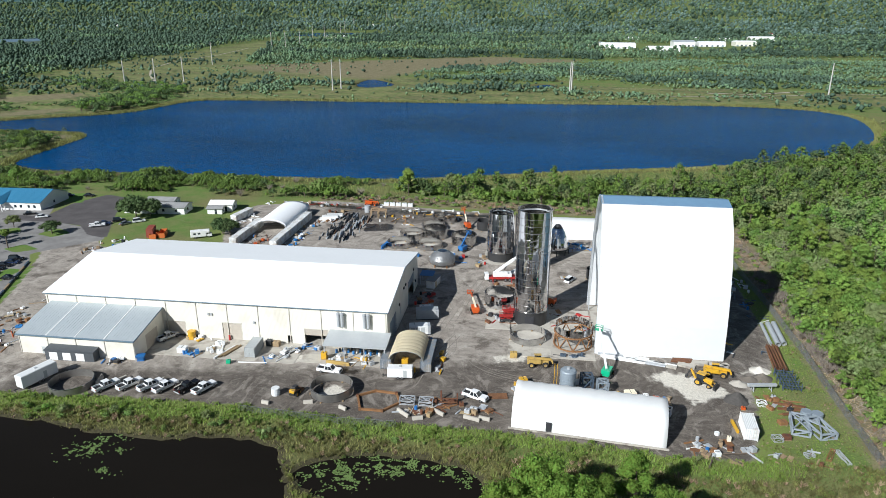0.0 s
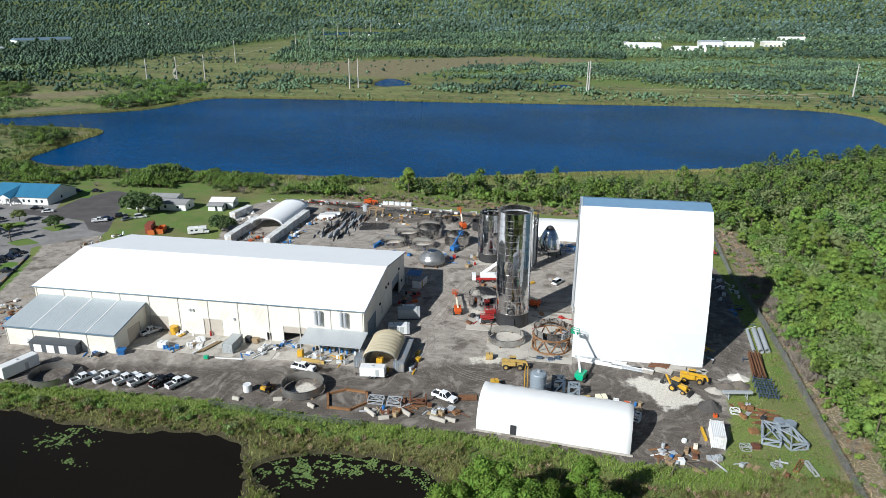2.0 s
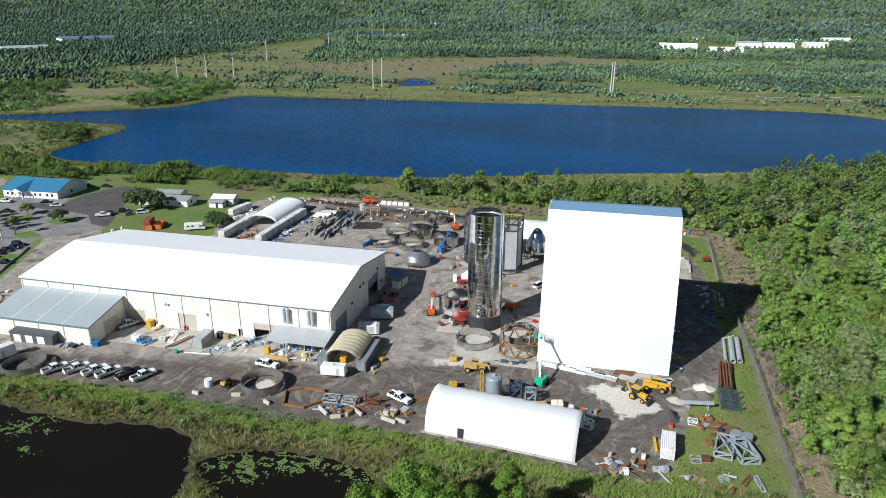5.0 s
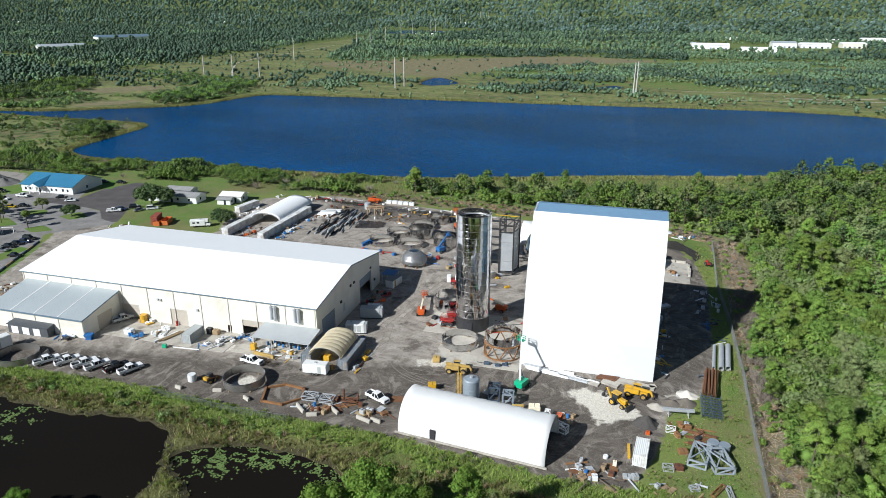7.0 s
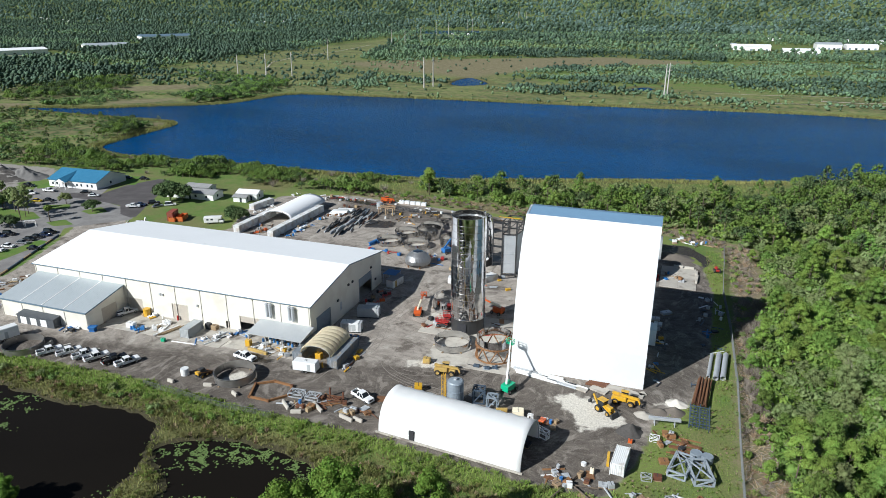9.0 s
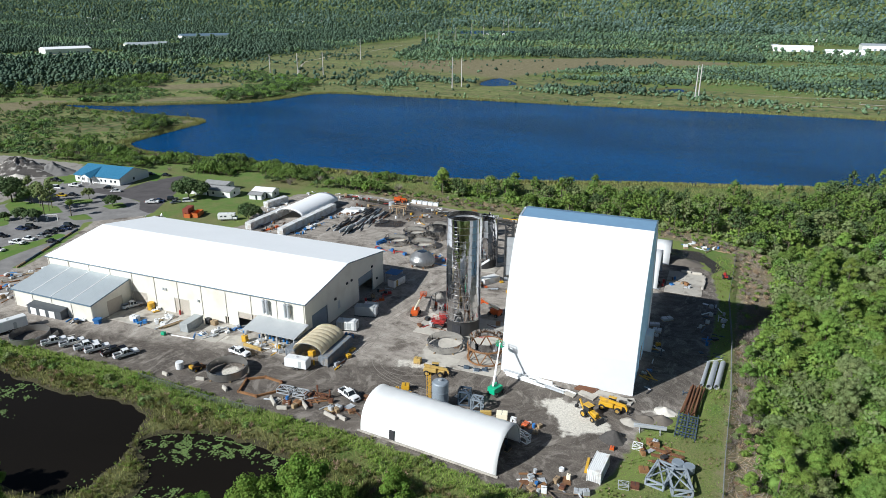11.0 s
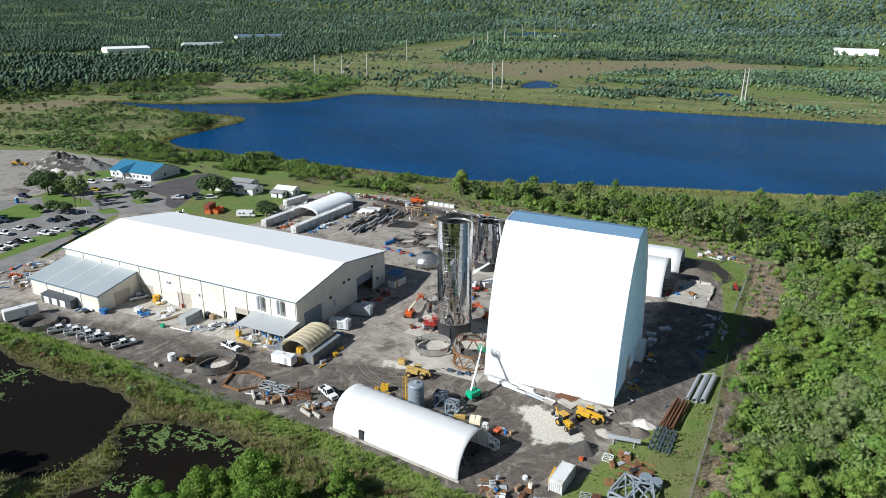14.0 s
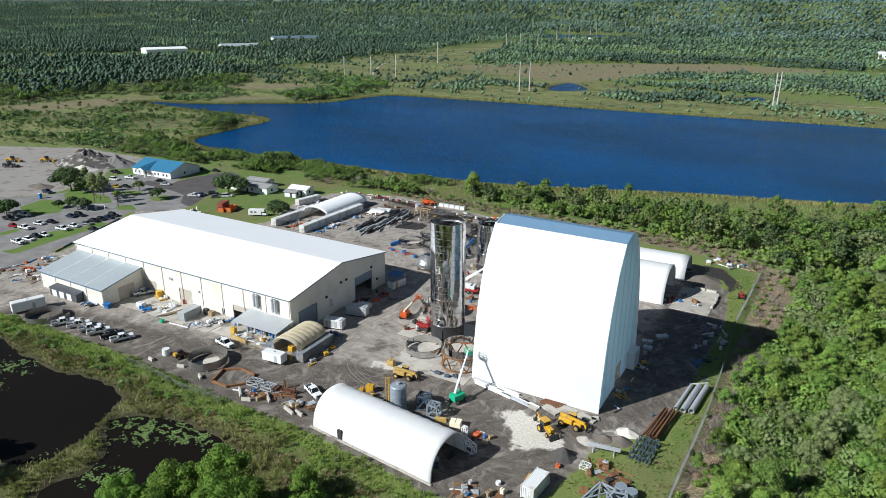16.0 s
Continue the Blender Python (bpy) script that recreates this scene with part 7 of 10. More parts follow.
truss_frame(51.4, 117.0, 20, 1.6, 1.2, 0.6, "galvsteel", "small grey frame lying in grass", "frames in the grass", 0.1)
truss_frame(46.9, 121.4, 10, 1.8, 1.4, 0.9, "galvsteel", "small wire cage crate in grass", "frames in the grass", 0.08)
truss_frame(47.4, 134.2, 0, 1.8, 1.6, 0.8, "white", "small white welded frame", "frames in the grass", 0.1)

hx = thing("hexagon_frame", pose(-34.0, 122.5, 0), "large rusty hexagonal frame of steel beams on gravel", "steel frame")
pts = [(-2.9, -3.9), (1.9, -3.8), (4.9, -0.2), (3.4, 3.3), (-1.4, 3.6), (-4.8, 1.1)]
for a, b in zip(pts, pts[1:] + pts[:1]):
    rod(hx, "side_beam", "rust_light", (*a, 0.3), (*b, 0.3), 0.42, 0.45)
for a in pts:
    rod(hx, "corner_block", "rust", (a[0], a[1], 0.0), (a[0], a[1], 0.62), 0.5)

for x, y, turn, L in ((-27.6, 118.6, -38, 3.6), (-20.6, 120.2, -34, 3.8), (-57.6, 117.8, -10, 1.8), (-48.6, 119.4, 16, 2.0), (-40.6, 118.4, -26, 2.0), (-13.2, 118.9, -16, 3.6), (-10.6, 119.2, -12, 2.4), (-24.2, 117.2, 20, 2.2)):
    b = thing("concrete_barrier", pose(x, y, 0, 0, 0, turn), "pale concrete barrier block lying at the yard edge", "barrier", "barrier blocks")
    bm = bmesh.new()
    hexa(bm, [(-L / 2, -0.35, 0), (L / 2, -0.35, 0), (L / 2, 0.35, 0), (-L / 2, 0.35, 0), (-L / 2, -0.2, 0.75), (L / 2, -0.2, 0.75), (L / 2, 0.2, 0.75), (-L / 2, 0.2, 0.75)])
    bevel(bm, 0.04)
    part("block", bm, "concrete", b)
for x, y, turn, L in ((-94.0, 121.2, 60, 3.4), (-85.0, 121.8, 62, 3.2), (-78.8, 121.0, 64, 3.4)):
    long_piece("concrete_barrier", x, y, turn, L, 0.5, 0.9, "concrete", "grey concrete panel standing between parked pickups", category="panel", group="panels", profile="box")


def heap(name, x, y, rx, ry, h, key, label, seed):
    """A dumped heap with a rough surface and a spreading foot."""
    bm = bmesh.new()
    n, m = (28, 9) if h < 3 else (56, 18)
    rows = []
    for j in range(m):
        f = j / (m - 1)
        row = []
        for i in range(n):
            a = 2 * math.pi * i / n
            w = 1 + 0.22 * noise.noise(Vector((math.cos(a) * 1.5 + seed, math.sin(a) * 1.5, f * 2)))
            z = h * (1 - f) ** 1.15 * (1 + 0.25 * noise.noise(Vector((math.cos(a) * 2 * f + seed, math.sin(a) * 2 * f, 4.0))) + 0.35 * noise.noise(Vector((math.cos(a) * f * rx * 0.45 + seed, math.sin(a) * f * ry * 0.45, 2.0)))) - 0.05 * f
            row.append(bm.verts.new((x + rx * f * w * math.cos(a), y + ry * f * w * math.sin(a), z)))
        rows.append(row)
    bmesh.ops.remove_doubles(bm, verts=rows[0], dist=0.01)
    bm.verts.ensure_lookup_table()
    top = [v for v in bm.verts if (v.co - Vector((x, y, v.co.z))).length < 0.01][0]
    for i in range(n):
        j = (i + 1) % n
        bm.faces.new((top, rows[1][i], rows[1][j]))
        for k in range(1, m - 1):
            bm.faces.new((rows[k][i], rows[k + 1][i], rows[k + 1][j], rows[k][j]))
    bmesh.ops.recalc_face_normals(bm, faces=bm.faces[:])
    return tagged(part(name, bm, key, smooth=True), label, "heap", "dumped heaps")


heap("mound", 42.6, 135.2, 2.7, 2.6, 2.0, "dirt_dark", "heap of dark grey gravel", 1)
heap("mound", 51.0, 149.2, 2.6, 1.8, 1.2, "sand", "small heap of white sand", 2)
heap("mound", 50.6, 145.6, 2.4, 2.2, 1.4, "dirt", "small heap of brown dirt", 3)
heap("mound", 47.6, 144.8, 2.4, 1.8, 0.9, "dirt", "low heap of brown dirt", 4)
heap("mound", 44.8, 142.4, 2.2, 1.8, 0.9, "concrete", "heap of broken concrete rubble", 5)
heap("mound", 46.5, 244.0, 6.5, 4.0, 1.6, "dirt", "broad heap of dark dirt behind the tents", 6)
heap("earth_mound", -281.0, 243.0, 23.0, 16.0, 7.5, "rubble", "large mound of dark and pale rubble", 7)
heap("earth_mound", -265.0, 249.0, 15.0, 8.0, 5.0, "gravel", "long mound of dark earth", 8)
heap("earth_mound", -298.0, 252.0, 10.0, 8.0, 4.0, "dirt", "mound of brown soil", 11)
heap("earth_mound", -268.0, 232.0, 10.0, 6.0, 2.2, "sand", "low mound of pale rubble", 9)
heap("earth_mound", -249.0, 199.0, 9.0, 4.5, 1.6, "dirt", "low mound of brown soil", 12)
heap("earth_mound", -236.0, 212.0, 7.0, 3.0, 1.6, "dirt", "low mound of brown soil and branches", 10)
heap("mound", 9.2, 137.4, 1.8, 1.4, 1.0, "sand", "small heap of white sand behind the tent", 11)


def drum(x, y, key, label="plastic drum", z=0.0, r=0.3, h=0.9):
    t = thing("drum", pose(x, y, z), label, "drum", "drums and barrels")
    bm = bmesh.new()
    tube(bm, [(r * 0.96, 0), (r, 0.05), (r, h * 0.33), (r * 1.04, h * 0.35), (r, h * 0.37), (r, h * 0.66), (r * 1.04, h * 0.68), (r, h * 0.7), (r, h - 0.04), (r * 0.95, h)], 14)
    part("barrel", bm, key, t)
    bm = bmesh.new()
    tube(bm, [(r * 0.95, h), (r * 0.9, h - 0.03), (0.01, h - 0.03)], 14)
    part("lid", bm, key, t)


def crate(x, y, turn, w, d, h, key, label, z=0.0):
    t = thing("crate", pose(x, y, z, 0, 0, turn), label, "crate", "crates and boxes")
    piece(t, "pallet", "wood", (-w / 2, w / 2, -d / 2, d / 2, 0, 0.12), bev=0)
    piece(t, "box", key, (-w / 2 + 0.04, w / 2 - 0.04, -d / 2 + 0.04, d / 2 - 0.04, 0.12, h), bev=0.04)
    piece(t, "strap", "black", (-0.05, 0.05, -d / 2 + 0.02, d / 2 - 0.02, h, h + 0.02), bev=0)
    return t


def sheet(x, y, turn, w, d, key, label, z=0.02):
    t = thing("metal_sheet", pose(x, y, z, rq.uniform(-2, 2), rq.uniform(-2, 2), turn), label, "sheet", "loose sheets")
    bm = bmesh.new()
    n = 5
    for k in range(n):
        a, b = -w / 2 + w * k / n, -w / 2 + w * (k + 1) / n
        za, zb = 0.10 + 0.05 * (k % 2), 0.10 + 0.05 * ((k + 1) % 2)
        hexa(bm, [(a, -d / 2, za), (b, -d / 2, zb), (b, d / 2, zb), (a, d / 2, za), (a, -d / 2, za + 0.03), (b, -d / 2, zb + 0.03), (b, d / 2, zb + 0.03), (a, d / 2, za + 0.03)])
    part("sheet", bm, key, t)


def litter(x0, x1, y0, y1, n, keys, seed, turn=None, ground="dirt", scale=1.0):
    """Loose yard materials strewn over a stretch of the plan, each a thing of its own."""
    r = random.Random(seed)
    words = {"wood": "weathered timber", "white": "white painted steel", "galvsteel": "grey galvanised steel", "rust": "rusty steel", "blue": "blue painted steel", "concrete": "grey concrete", "black": "black steel", "slate_steel": "dark slate steel", "plastic_white": "white plastic wrapped", "tarp_blue": "blue plastic wrapped", "yellow": "yellow painted steel", "red": "red painted steel", "rust_light": "orange-brown steel", "plastic_blue": "blue plastic", "orange": "orange painted steel"}
    for _ in range(round(n * 1.25)):
        x, y = r.uniform(x0, x1), r.uniform(y0, y1)
        a = (turn if turn is not None else r.uniform(0, 180)) + r.uniform(-14, 14)
        key = r.choice(keys)
        w = words[key]
        pick = r.random()
        if pick < 0.34:
            long_piece("timber" if key == "wood" else "steel_section", x, y, a, r.uniform(1.6, 4.6) * scale, r.uniform(0.15, 0.35), r.uniform(0.12, 0.3), key, f"{w} length lying on the {ground}", category="length", group="loose lengths", profile="box")
        elif pick < 0.48:
            long_piece("pipe_length", x, y, a, r.uniform(2.0, 5.0) * scale, r.uniform(0.15, 0.4), 0.3, key if key != "wood" else "rust", f"{w if key != 'wood' else 'rusty steel'} pipe lying on the {ground}", category="pipe", group="loose pipes", profile="pipe")
        elif pick < 0.78:
            crate(x, y, a, r.uniform(0.9, 1.8) * scale, r.uniform(0.8, 1.3) * scale, r.uniform(0.4, 1.1), key, f"{w} box on a pallet on the {ground}")
        elif pick < 0.9:
            sheet(x, y, a, r.uniform(1.2, 2.6) * scale, r.uniform(0.9, 1.6), key, f"{w} sheet lying on the {ground}")
        else:
            drum(x, y, key if key != "wood" else "blue", f"{w if key != 'wood' else 'blue painted steel'} drum standing on the {ground}", r=0.35, h=0.95)


# before the warehouse front
crate(-87.0, 136.4, 4, 2.4, 1.6, 1.5, "plastic_white", "white wrapped tank crate on concrete")
litter(-86.5, -82.0, 134.4, 136.4, 6, ["tarp_blue", "wood", "plastic_blue"], 21, ground="concrete")
litter(-81.5, -77.5, 136.6, 141.8, 9, ["plastic_white", "plastic_white", "white", "wood"], 22, ground="concrete")
for k in range(3):
    long_piece("pipe_roll", -76.6 + 0.75 * k, 137.6 + 0.5 * k, 72, 7.0 - k * 0.4, 0.55, 0.5, ("white", "wood", "wood")[k], ("white plastic pipe lying on concrete", "tan cardboard tube lying on concrete", "tan cardboard tube lying on concrete")[k], category="pipe", group="long tubes", profile="pipe")
long_piece("pipe_roll", -67.8, 134.0, 6, 7.0, 0.3, 0.3, "white", "white plastic pipe lying on dirt", category="pipe", group="long tubes", profile="pipe")
litter(-66.2, -63.6, 135.6, 138.4, 5, ["blue", "plastic_white", "galvsteel"], 23, ground="concrete")
litter(-62.4, -58.8, 136.0, 142.6, 14, ["galvsteel", "galvsteel", "black", "white"], 24, turn=65, ground="concrete")
litter(-90.4, -83.0, 142.6, 144.4, 9, ["wood", "yellow", "black", "white"], 25, ground="concrete")
drum(-88.4, 143.6, "yellow", "large yellow plastic tank by the wall", r=1.0, h=2.2)
crate(-67.2, 143.0, 0, 1.5, 1.2, 1.7, "black", "black wrapped crate by the warehouse wall")
crate(-65.4, 143.2, 0, 1.7, 1.4, 1.3, "wood", "timber crate by the warehouse wall")
drum(-78.4, 144.2, "red", "red steel post guard by the door", r=0.25, h=1.4)
b = thing("tipping_skip", pose(-94.8, 131.0, 0, 0, 0, 15), "blue tipping skip at the annex corner", "skip")
bm = bmesh.new()
hexa(bm, [(-0.6, -0.5, 0.3), (0.6, -0.5, 0.3), (0.6, 0.5, 0.3), (-0.6, 0.5, 0.3), (-1.0, -0.9, 1.4), (1.0, -0.9, 1.4), (1.0, 0.9, 1.4), (-1.0, 0.9, 1.4)])
part("hopper", bm, "blue", b)
piece(b, "base", "blue", (-0.8, 0.8, -0.6, 0.6, 0, 0.3), bev=0.02)
litter(-103.6, -99.0, 128.8, 131.4, 9, ["black", "plastic_white", "galvsteel", "blue"], 26, ground="dirt")
crate(-73.3, 132.9, 10, 1.1, 0.9, 1.0, "green", "small green box at the concrete edge")
# under and round the loading canopy
for k in range(16):
    drum(-49.4 + 0.72 * k, 142.0 + 0.5 * (k % 3), ("plastic_blue", "black", "plastic_blue", "plastic_white")[k % 4], ("blue plastic drum under the canopy", "black steel drum under the canopy", "blue plastic drum under the canopy", "white plastic drum under the canopy")[k % 4], z=0.08)
litter(-50.0, -39.0, 137.4, 141.0, 14, ["yellow", "wood", "white", "plastic_white", "galvsteel"], 27, ground="concrete")
long_piece("yellow_barrier", -47.4, 136.6, -6, 6.0, 0.6, 0.8, "ochre", "faded yellow steel barrier at the loading pad", category="barrier", profile="box")
crate(-51.4, 138.6, 0, 1.4, 1.2, 1.9, "yellow", "yellow steel cabinet at the loading pad")
litter(-58.8, -54.4, 142.6, 144.4, 6, ["blue", "plastic_blue", "galvsteel"], 28, ground="concrete")
litter(-24.4, -22.6, 136.5, 147.0, 9, ["wood", "galvsteel", "yellow"], 29, turn=75)
litter(-29.6, -27.4, 151.4, 153.0, 4, ["wood", "wood"], 30)
litter(-36.0, -31.0, 172.0, 184.0, 16, ["black", "red", "wood", "galvsteel", "orange"], 31)
crate(-31.6, 139.4, 0, 1.6, 1.4, 1.5, "yellow", "yellow machine inside the fabric shelter")
drum(-34.4, 136.2, "yellow", "yellow post guard before the container", r=0.22, h=1.3), drum(-28.6, 135.8, "yellow", "yellow post guard before the container", r=0.22, h=1.3)
# concrete barriers between the parked pickups
for x, y in ((-98.5, 120.4), (-88.5, 120.5), (-78.6, 120.2)):
    jb = thing("road_barrier", pose(x, y, 0, 0, 0, 104), "pale concrete road barrier beside a parked pickup", "barrier", "concrete road barriers")
    bm = bmesh.new()
    hexa(bm, [(-1.9, -0.3, 0), (1.9, -0.3, 0), (1.9, 0.3, 0), (-1.9, 0.3, 0), (-1.9, -0.1, 1.05), (1.9, -0.1, 1.05), (1.9, 0.1, 1.05), (-1.9, 0.1, 1.05)])
    bevel(bm, 0.05)
    part("barrier_body", bm, "concrete", jb)
# yard edge strip
drum(-56.8, 121.6, "plastic_white", "white plastic water tank at the yard edge", r=0.95, h=1.7)
litter(-22.5, -14.5, 120.0, 125.4, 12, ["rust", "rust", "rust_light", "galvsteel"], 32)
litter(-29.5, -22.0, 118.6, 121.6, 9, ["galvsteel", "wood", "rust", "concrete"], 33)
litter(-15.6, -7.6, 119.4, 124.6, 8, ["rust", "wood", "galvsteel"], 34)
sheet(-8.6, 128.4, 10, 4.2, 2.2, "rust", "rusty steel plate lying on dirt", z=0.05)
for a in ((-20.6, 125.4), (-17.0, 124.8)):
    rod(thing("steel_post", pose(*a, 0), "rusty upright steel post", "post"), "post", "rust", (0, 0, 0), (0, 0, 2.2), 0.3)
# behind the tent
litter(-5.6, 1.6, 131.4, 133.6, 7, ["galvsteel", "yellow", "slate_steel"], 35)
crate(-3.4, 134.6, 20, 1.8, 1.5, 1.6, "yellow", "yellow machine behind the tent")
crate(19.9, 133.0, 16, 2.4, 1.8, 1.4, "tan_fabric", "large tan crate behind the tent")
long_piece("barrier", 16.4, 132.8, 20, 2.4, 0.6, 1.0, "ochre", "tan and yellow barrier behind the tent", category="barrier", profile="box")
litter(24.0, 29.0, 130.0, 133.4, 6, ["orange", "rust", "white", "wood"], 36)
litter(18.0, 26.0, 119.0, 126.0, 8, ["black", "galvsteel", "slate_steel"], 37)
crate(-6.3, 146.8, 6, 1.8, 1.3, 1.4, "ochre", "ochre steel box on white sand")
litter(3.0, 12.0, 148.6, 150.2, 6, ["galvsteel", "black", "slate_steel"], 38, turn=5, ground="concrete")
litter(2.0, 13.0, 160.5, 175.0, 16, ["rust_light", "rust", "galvsteel", "black", "red"], 39, ground="concrete")
litter(-14.6, -9.0, 163.5, 170.0, 8, ["red", "galvsteel", "black", "rust"], 40, ground="concrete")
litter(-15.0, -6.0, 184.0, 192.0, 10, ["rust", "wood", "rust_light", "red"], 41)
litter(-10.0, 6.0, 196.0, 206.0, 9, ["yellow", "wood", "galvsteel", "orange"], 42)
litter(4.5, 19.0, 226.0, 233.5, 22, ["blue", "plastic_blue", "wood", "galvsteel", "tarp_blue"], 43, ground="concrete")
litter(-22.0, -19.0, 205.0, 217.0, 7, ["galvsteel", "red", "wood"], 44)
# round the steel rings
long_piece("blue_frame", -56.0, 223.4, 80.6, 11.7, 0.8, 1.2, "blue", "blue painted steel girder on dirt", category="girder")
litter(-57.0, -26.0, 212.0, 216.0, 14, ["blue", "galvsteel", "wood", "red"], 45)
litter(-38.0, -27.0, 208.0, 218.0, 7, ["blue", "galvsteel"], 46)
litter(-66.0, -50.0, 246.0, 258.0, 16, ["galvsteel", "wood", "yellow", "white", "rust_light"], 47)
litter(-57.0, -26.0, 256.0, 264.0, 16, ["galvsteel", "wood", "yellow", "black"], 48)
# loose dark bars beside the long rows
rb = random.Random(91)
for k in range(64):
    long_piece("steel_bar", rb.uniform(-84, -69), rb.uniform(224, 257), 97 + rb.uniform(-9, 9), rb.uniform(2.5, 7), 0.22, rb.uniform(0.2, 0.5), rb.choice(["slate_steel", "black", "galvsteel", "rust", "black", "pale_box"]), "dark steel bar lying among other bars on dirt", category="steel bar", group="loose steel bars", profile="box")
# long rows of stacked sections
for row in range(3):
    for k in range(9):
        long_piece("stacked_section", -79.4 + 3.0 * row + rq.uniform(-0.8, 0.8), 227.0 + 3.3 * k, 97 + rq.uniform(-5, 5), rq.uniform(4, 7), 0.5, rq.uniform(0.4, 1.2), rq.choice(["slate_steel", "black", "galvsteel", "black"]), "dark steel sections stacked in a row on dirt", category="steel stack", group="stacks of steel sections", profile=rq.choice(["I", "box", "pipe"]))
litter(-92.6, -88.0, 216.0, 245.0, 36, ["plastic_blue", "plastic_white", "galvsteel", "wood", "rust", "white"], 49)
for k in range(4):
    long_piece("white_panel_stack", -86.8 + 0.6 * k, 248.4 + 1.2 * k, 12, 6.5, 2.6, 0.7, "white", "stack of white panels on bearers", category="panel stack", group="panel stacks", profile="box", z=0.7 * (k % 2))
litter(-90.0, -78.0, 242.0, 262.0, 16, ["white", "wood", "rust", "galvsteel"], 50)
drum(-73.9, 261.6, "galvsteel", "grey upright steel tank", r=1.3, h=2.8)
tf = thing("timber_trestle", pose(-67.6, 255.2, 0, 0, 0, 4), "open timber frame of posts and beams", "timber frame")
for sx in (-3, 0, 3):
    for sy in (-1.2, 1.2):
        rod(tf, "post", "wood", (sx, sy, 0), (sx, sy, 3.0), 0.35)
for sy in (-1.2, 1.2):
    rod(tf, "beam", "wood", (-3.4, sy, 3.1), (3.4, sy, 3.1), 0.4)
litter(-120.0, -66.0, 266.0, 273.0, 34, ["white", "wood", "galvsteel", "rust_light", "plastic_white", "red"], 51)
for k in range(5):
    crate(-68.4 + 2.6 * k, 272.2, 4, 2.2, 1.6, 1.5, "plastic_white", "white wrapped bale at the back of the yard")
litter(-60.0, -20.0, 263.5, 269.5, 18, ["white", "galvsteel", "wood", "plastic_white"], 52)
litter(-108.0, -97.0, 213.0, 226.0, 16, ["black", "rust", "orange", "galvsteel", "wood"], 53)
litter(-122.0, -112.0, 226.0, 250.0, 14, ["white", "galvsteel", "plastic_white"], 54)
# beside and behind the hangar
litter(44.4, 47.0, 156.0, 186.0, 16, ["galvsteel", "blue", "slate_steel", "black", "yellow"], 55, scale=0.8)
litter(54.5, 60.5, 176.0, 214.0, 24, ["galvsteel", "slate_steel", "blue", "black", "white"], 56, ground="grass")
litter(44.0, 52.0, 219.0, 230.0, 9, ["galvsteel", "blue", "rust_light", "wood"], 57, ground="concrete")
litter(38.0, 42.0, 216.0, 229.0, 8, ["black", "red", "galvsteel"], 58)
litter(44.0, 60.0, 259.0, 266.0, 24, ["white", "blue", "galvsteel", "black", "plastic_white", "wood"], 59, ground="grass")
for x, y, turn, L, W in ((43.4, 191.0, 10, 2.6, 1.4), (46.0, 196.0, 40, 3.0, 1.8), (44.4, 187.6, 0, 2.2, 2.0)):
    crate(x, y, turn, L, W, 0.8, "galvsteel", "grey wrapped pallet beside the hangar")
for k, (x, y) in enumerate(((53.4, 223.5), (53.6, 227.0), (53.4, 230.5), (51.0, 234.6), (47.6, 234.8))):
    long_piece("concrete_block", x, y, 88 if k < 3 else 0, 3.0, 0.7, 0.8, "concrete", "pale concrete block edging the pad", category="block", group="edge blocks", profile="box")
rd = thing("red_tractor", pose(59.4, 235.0, 0, 0, 0, 100), "small red tractor in the grass by the fence", "tractor")
piece(rd, "bonnet", "red", (0.2, 1.7, -0.45, 0.45, 0.6, 1.4), bev=0.08)
piece(rd, "seat_deck", "red", (-1.2, 0.3, -0.6, 0.6, 0.6, 1.1), bev=0.06)
rod(rd, "roll_bar", "black", (-0.9, 0, 1.0), (-0.9, 0, 2.2), 0.5, 0.12)
for wy in (-0.8, 0.8):
    wheel(rd, -0.8, wy, 0.7, 0.4), wheel(rd, 1.3, wy * 0.85, 0.42, 0.28)
# rough corner beyond the tent
litter(47.0, 57.0, 130.6, 137.2, 16, ["rust", "rust", "black", "galvsteel", "rust_light"], 60, ground="grass")
for k in range(3):
    long_piece("rusty_girder", 53.0 + 0.4 * k, 134.6 - 1.6 * k, -6 + 8 * k, 6.5, 0.45, 0.45, "rust", "rusty steel girder lying in grass", group="girders in the grass")
for k, (x, y) in enumerate(((55.2, 131.0), (57.2, 130.6))):
    drum(x, y, "grey_steel", "short wide grey steel cylinder in grass", r=1.1, h=1.4)
crate(48.8, 122.0, 8, 1.6, 1.2, 1.0, "rust", "rusty steel box in grass"), crate(49.6, 127.4, 20, 1.8, 1.4, 0.8, "rust_light", "rusty plate box in grass")
litter(30.0, 37.5, 112.5, 119.0, 18, ["rust", "white", "wood", "rust_light", "galvsteel"], 61)
litter(41.0, 53.0, 113.4, 118.6, 10, ["galvsteel", "rust", "wood"], 62, ground="grass")
for a, b in (((29.8, 118.2), (38.0, 112.0)), ((35.6, 118.8), (31.8, 109.8)), ((30.6, 114.0), (39.4, 115.2))):
    L = math.hypot(b[0] - a[0], b[1] - a[1])
    long_piece("felled_pole", (a[0] + b[0]) / 2, (a[1] + b[1]) / 2, math.degrees(math.atan2(b[1] - a[1], b[0] - a[0])), L, 0.3, 0.3, "bark", "dark utility pole lying across scrap", category="pole", group="felled poles", profile="pipe", z=0.3)
crate(43.0, 131.6, 0, 0.9, 0.9, 0.7, "orange", "small orange box on dirt")
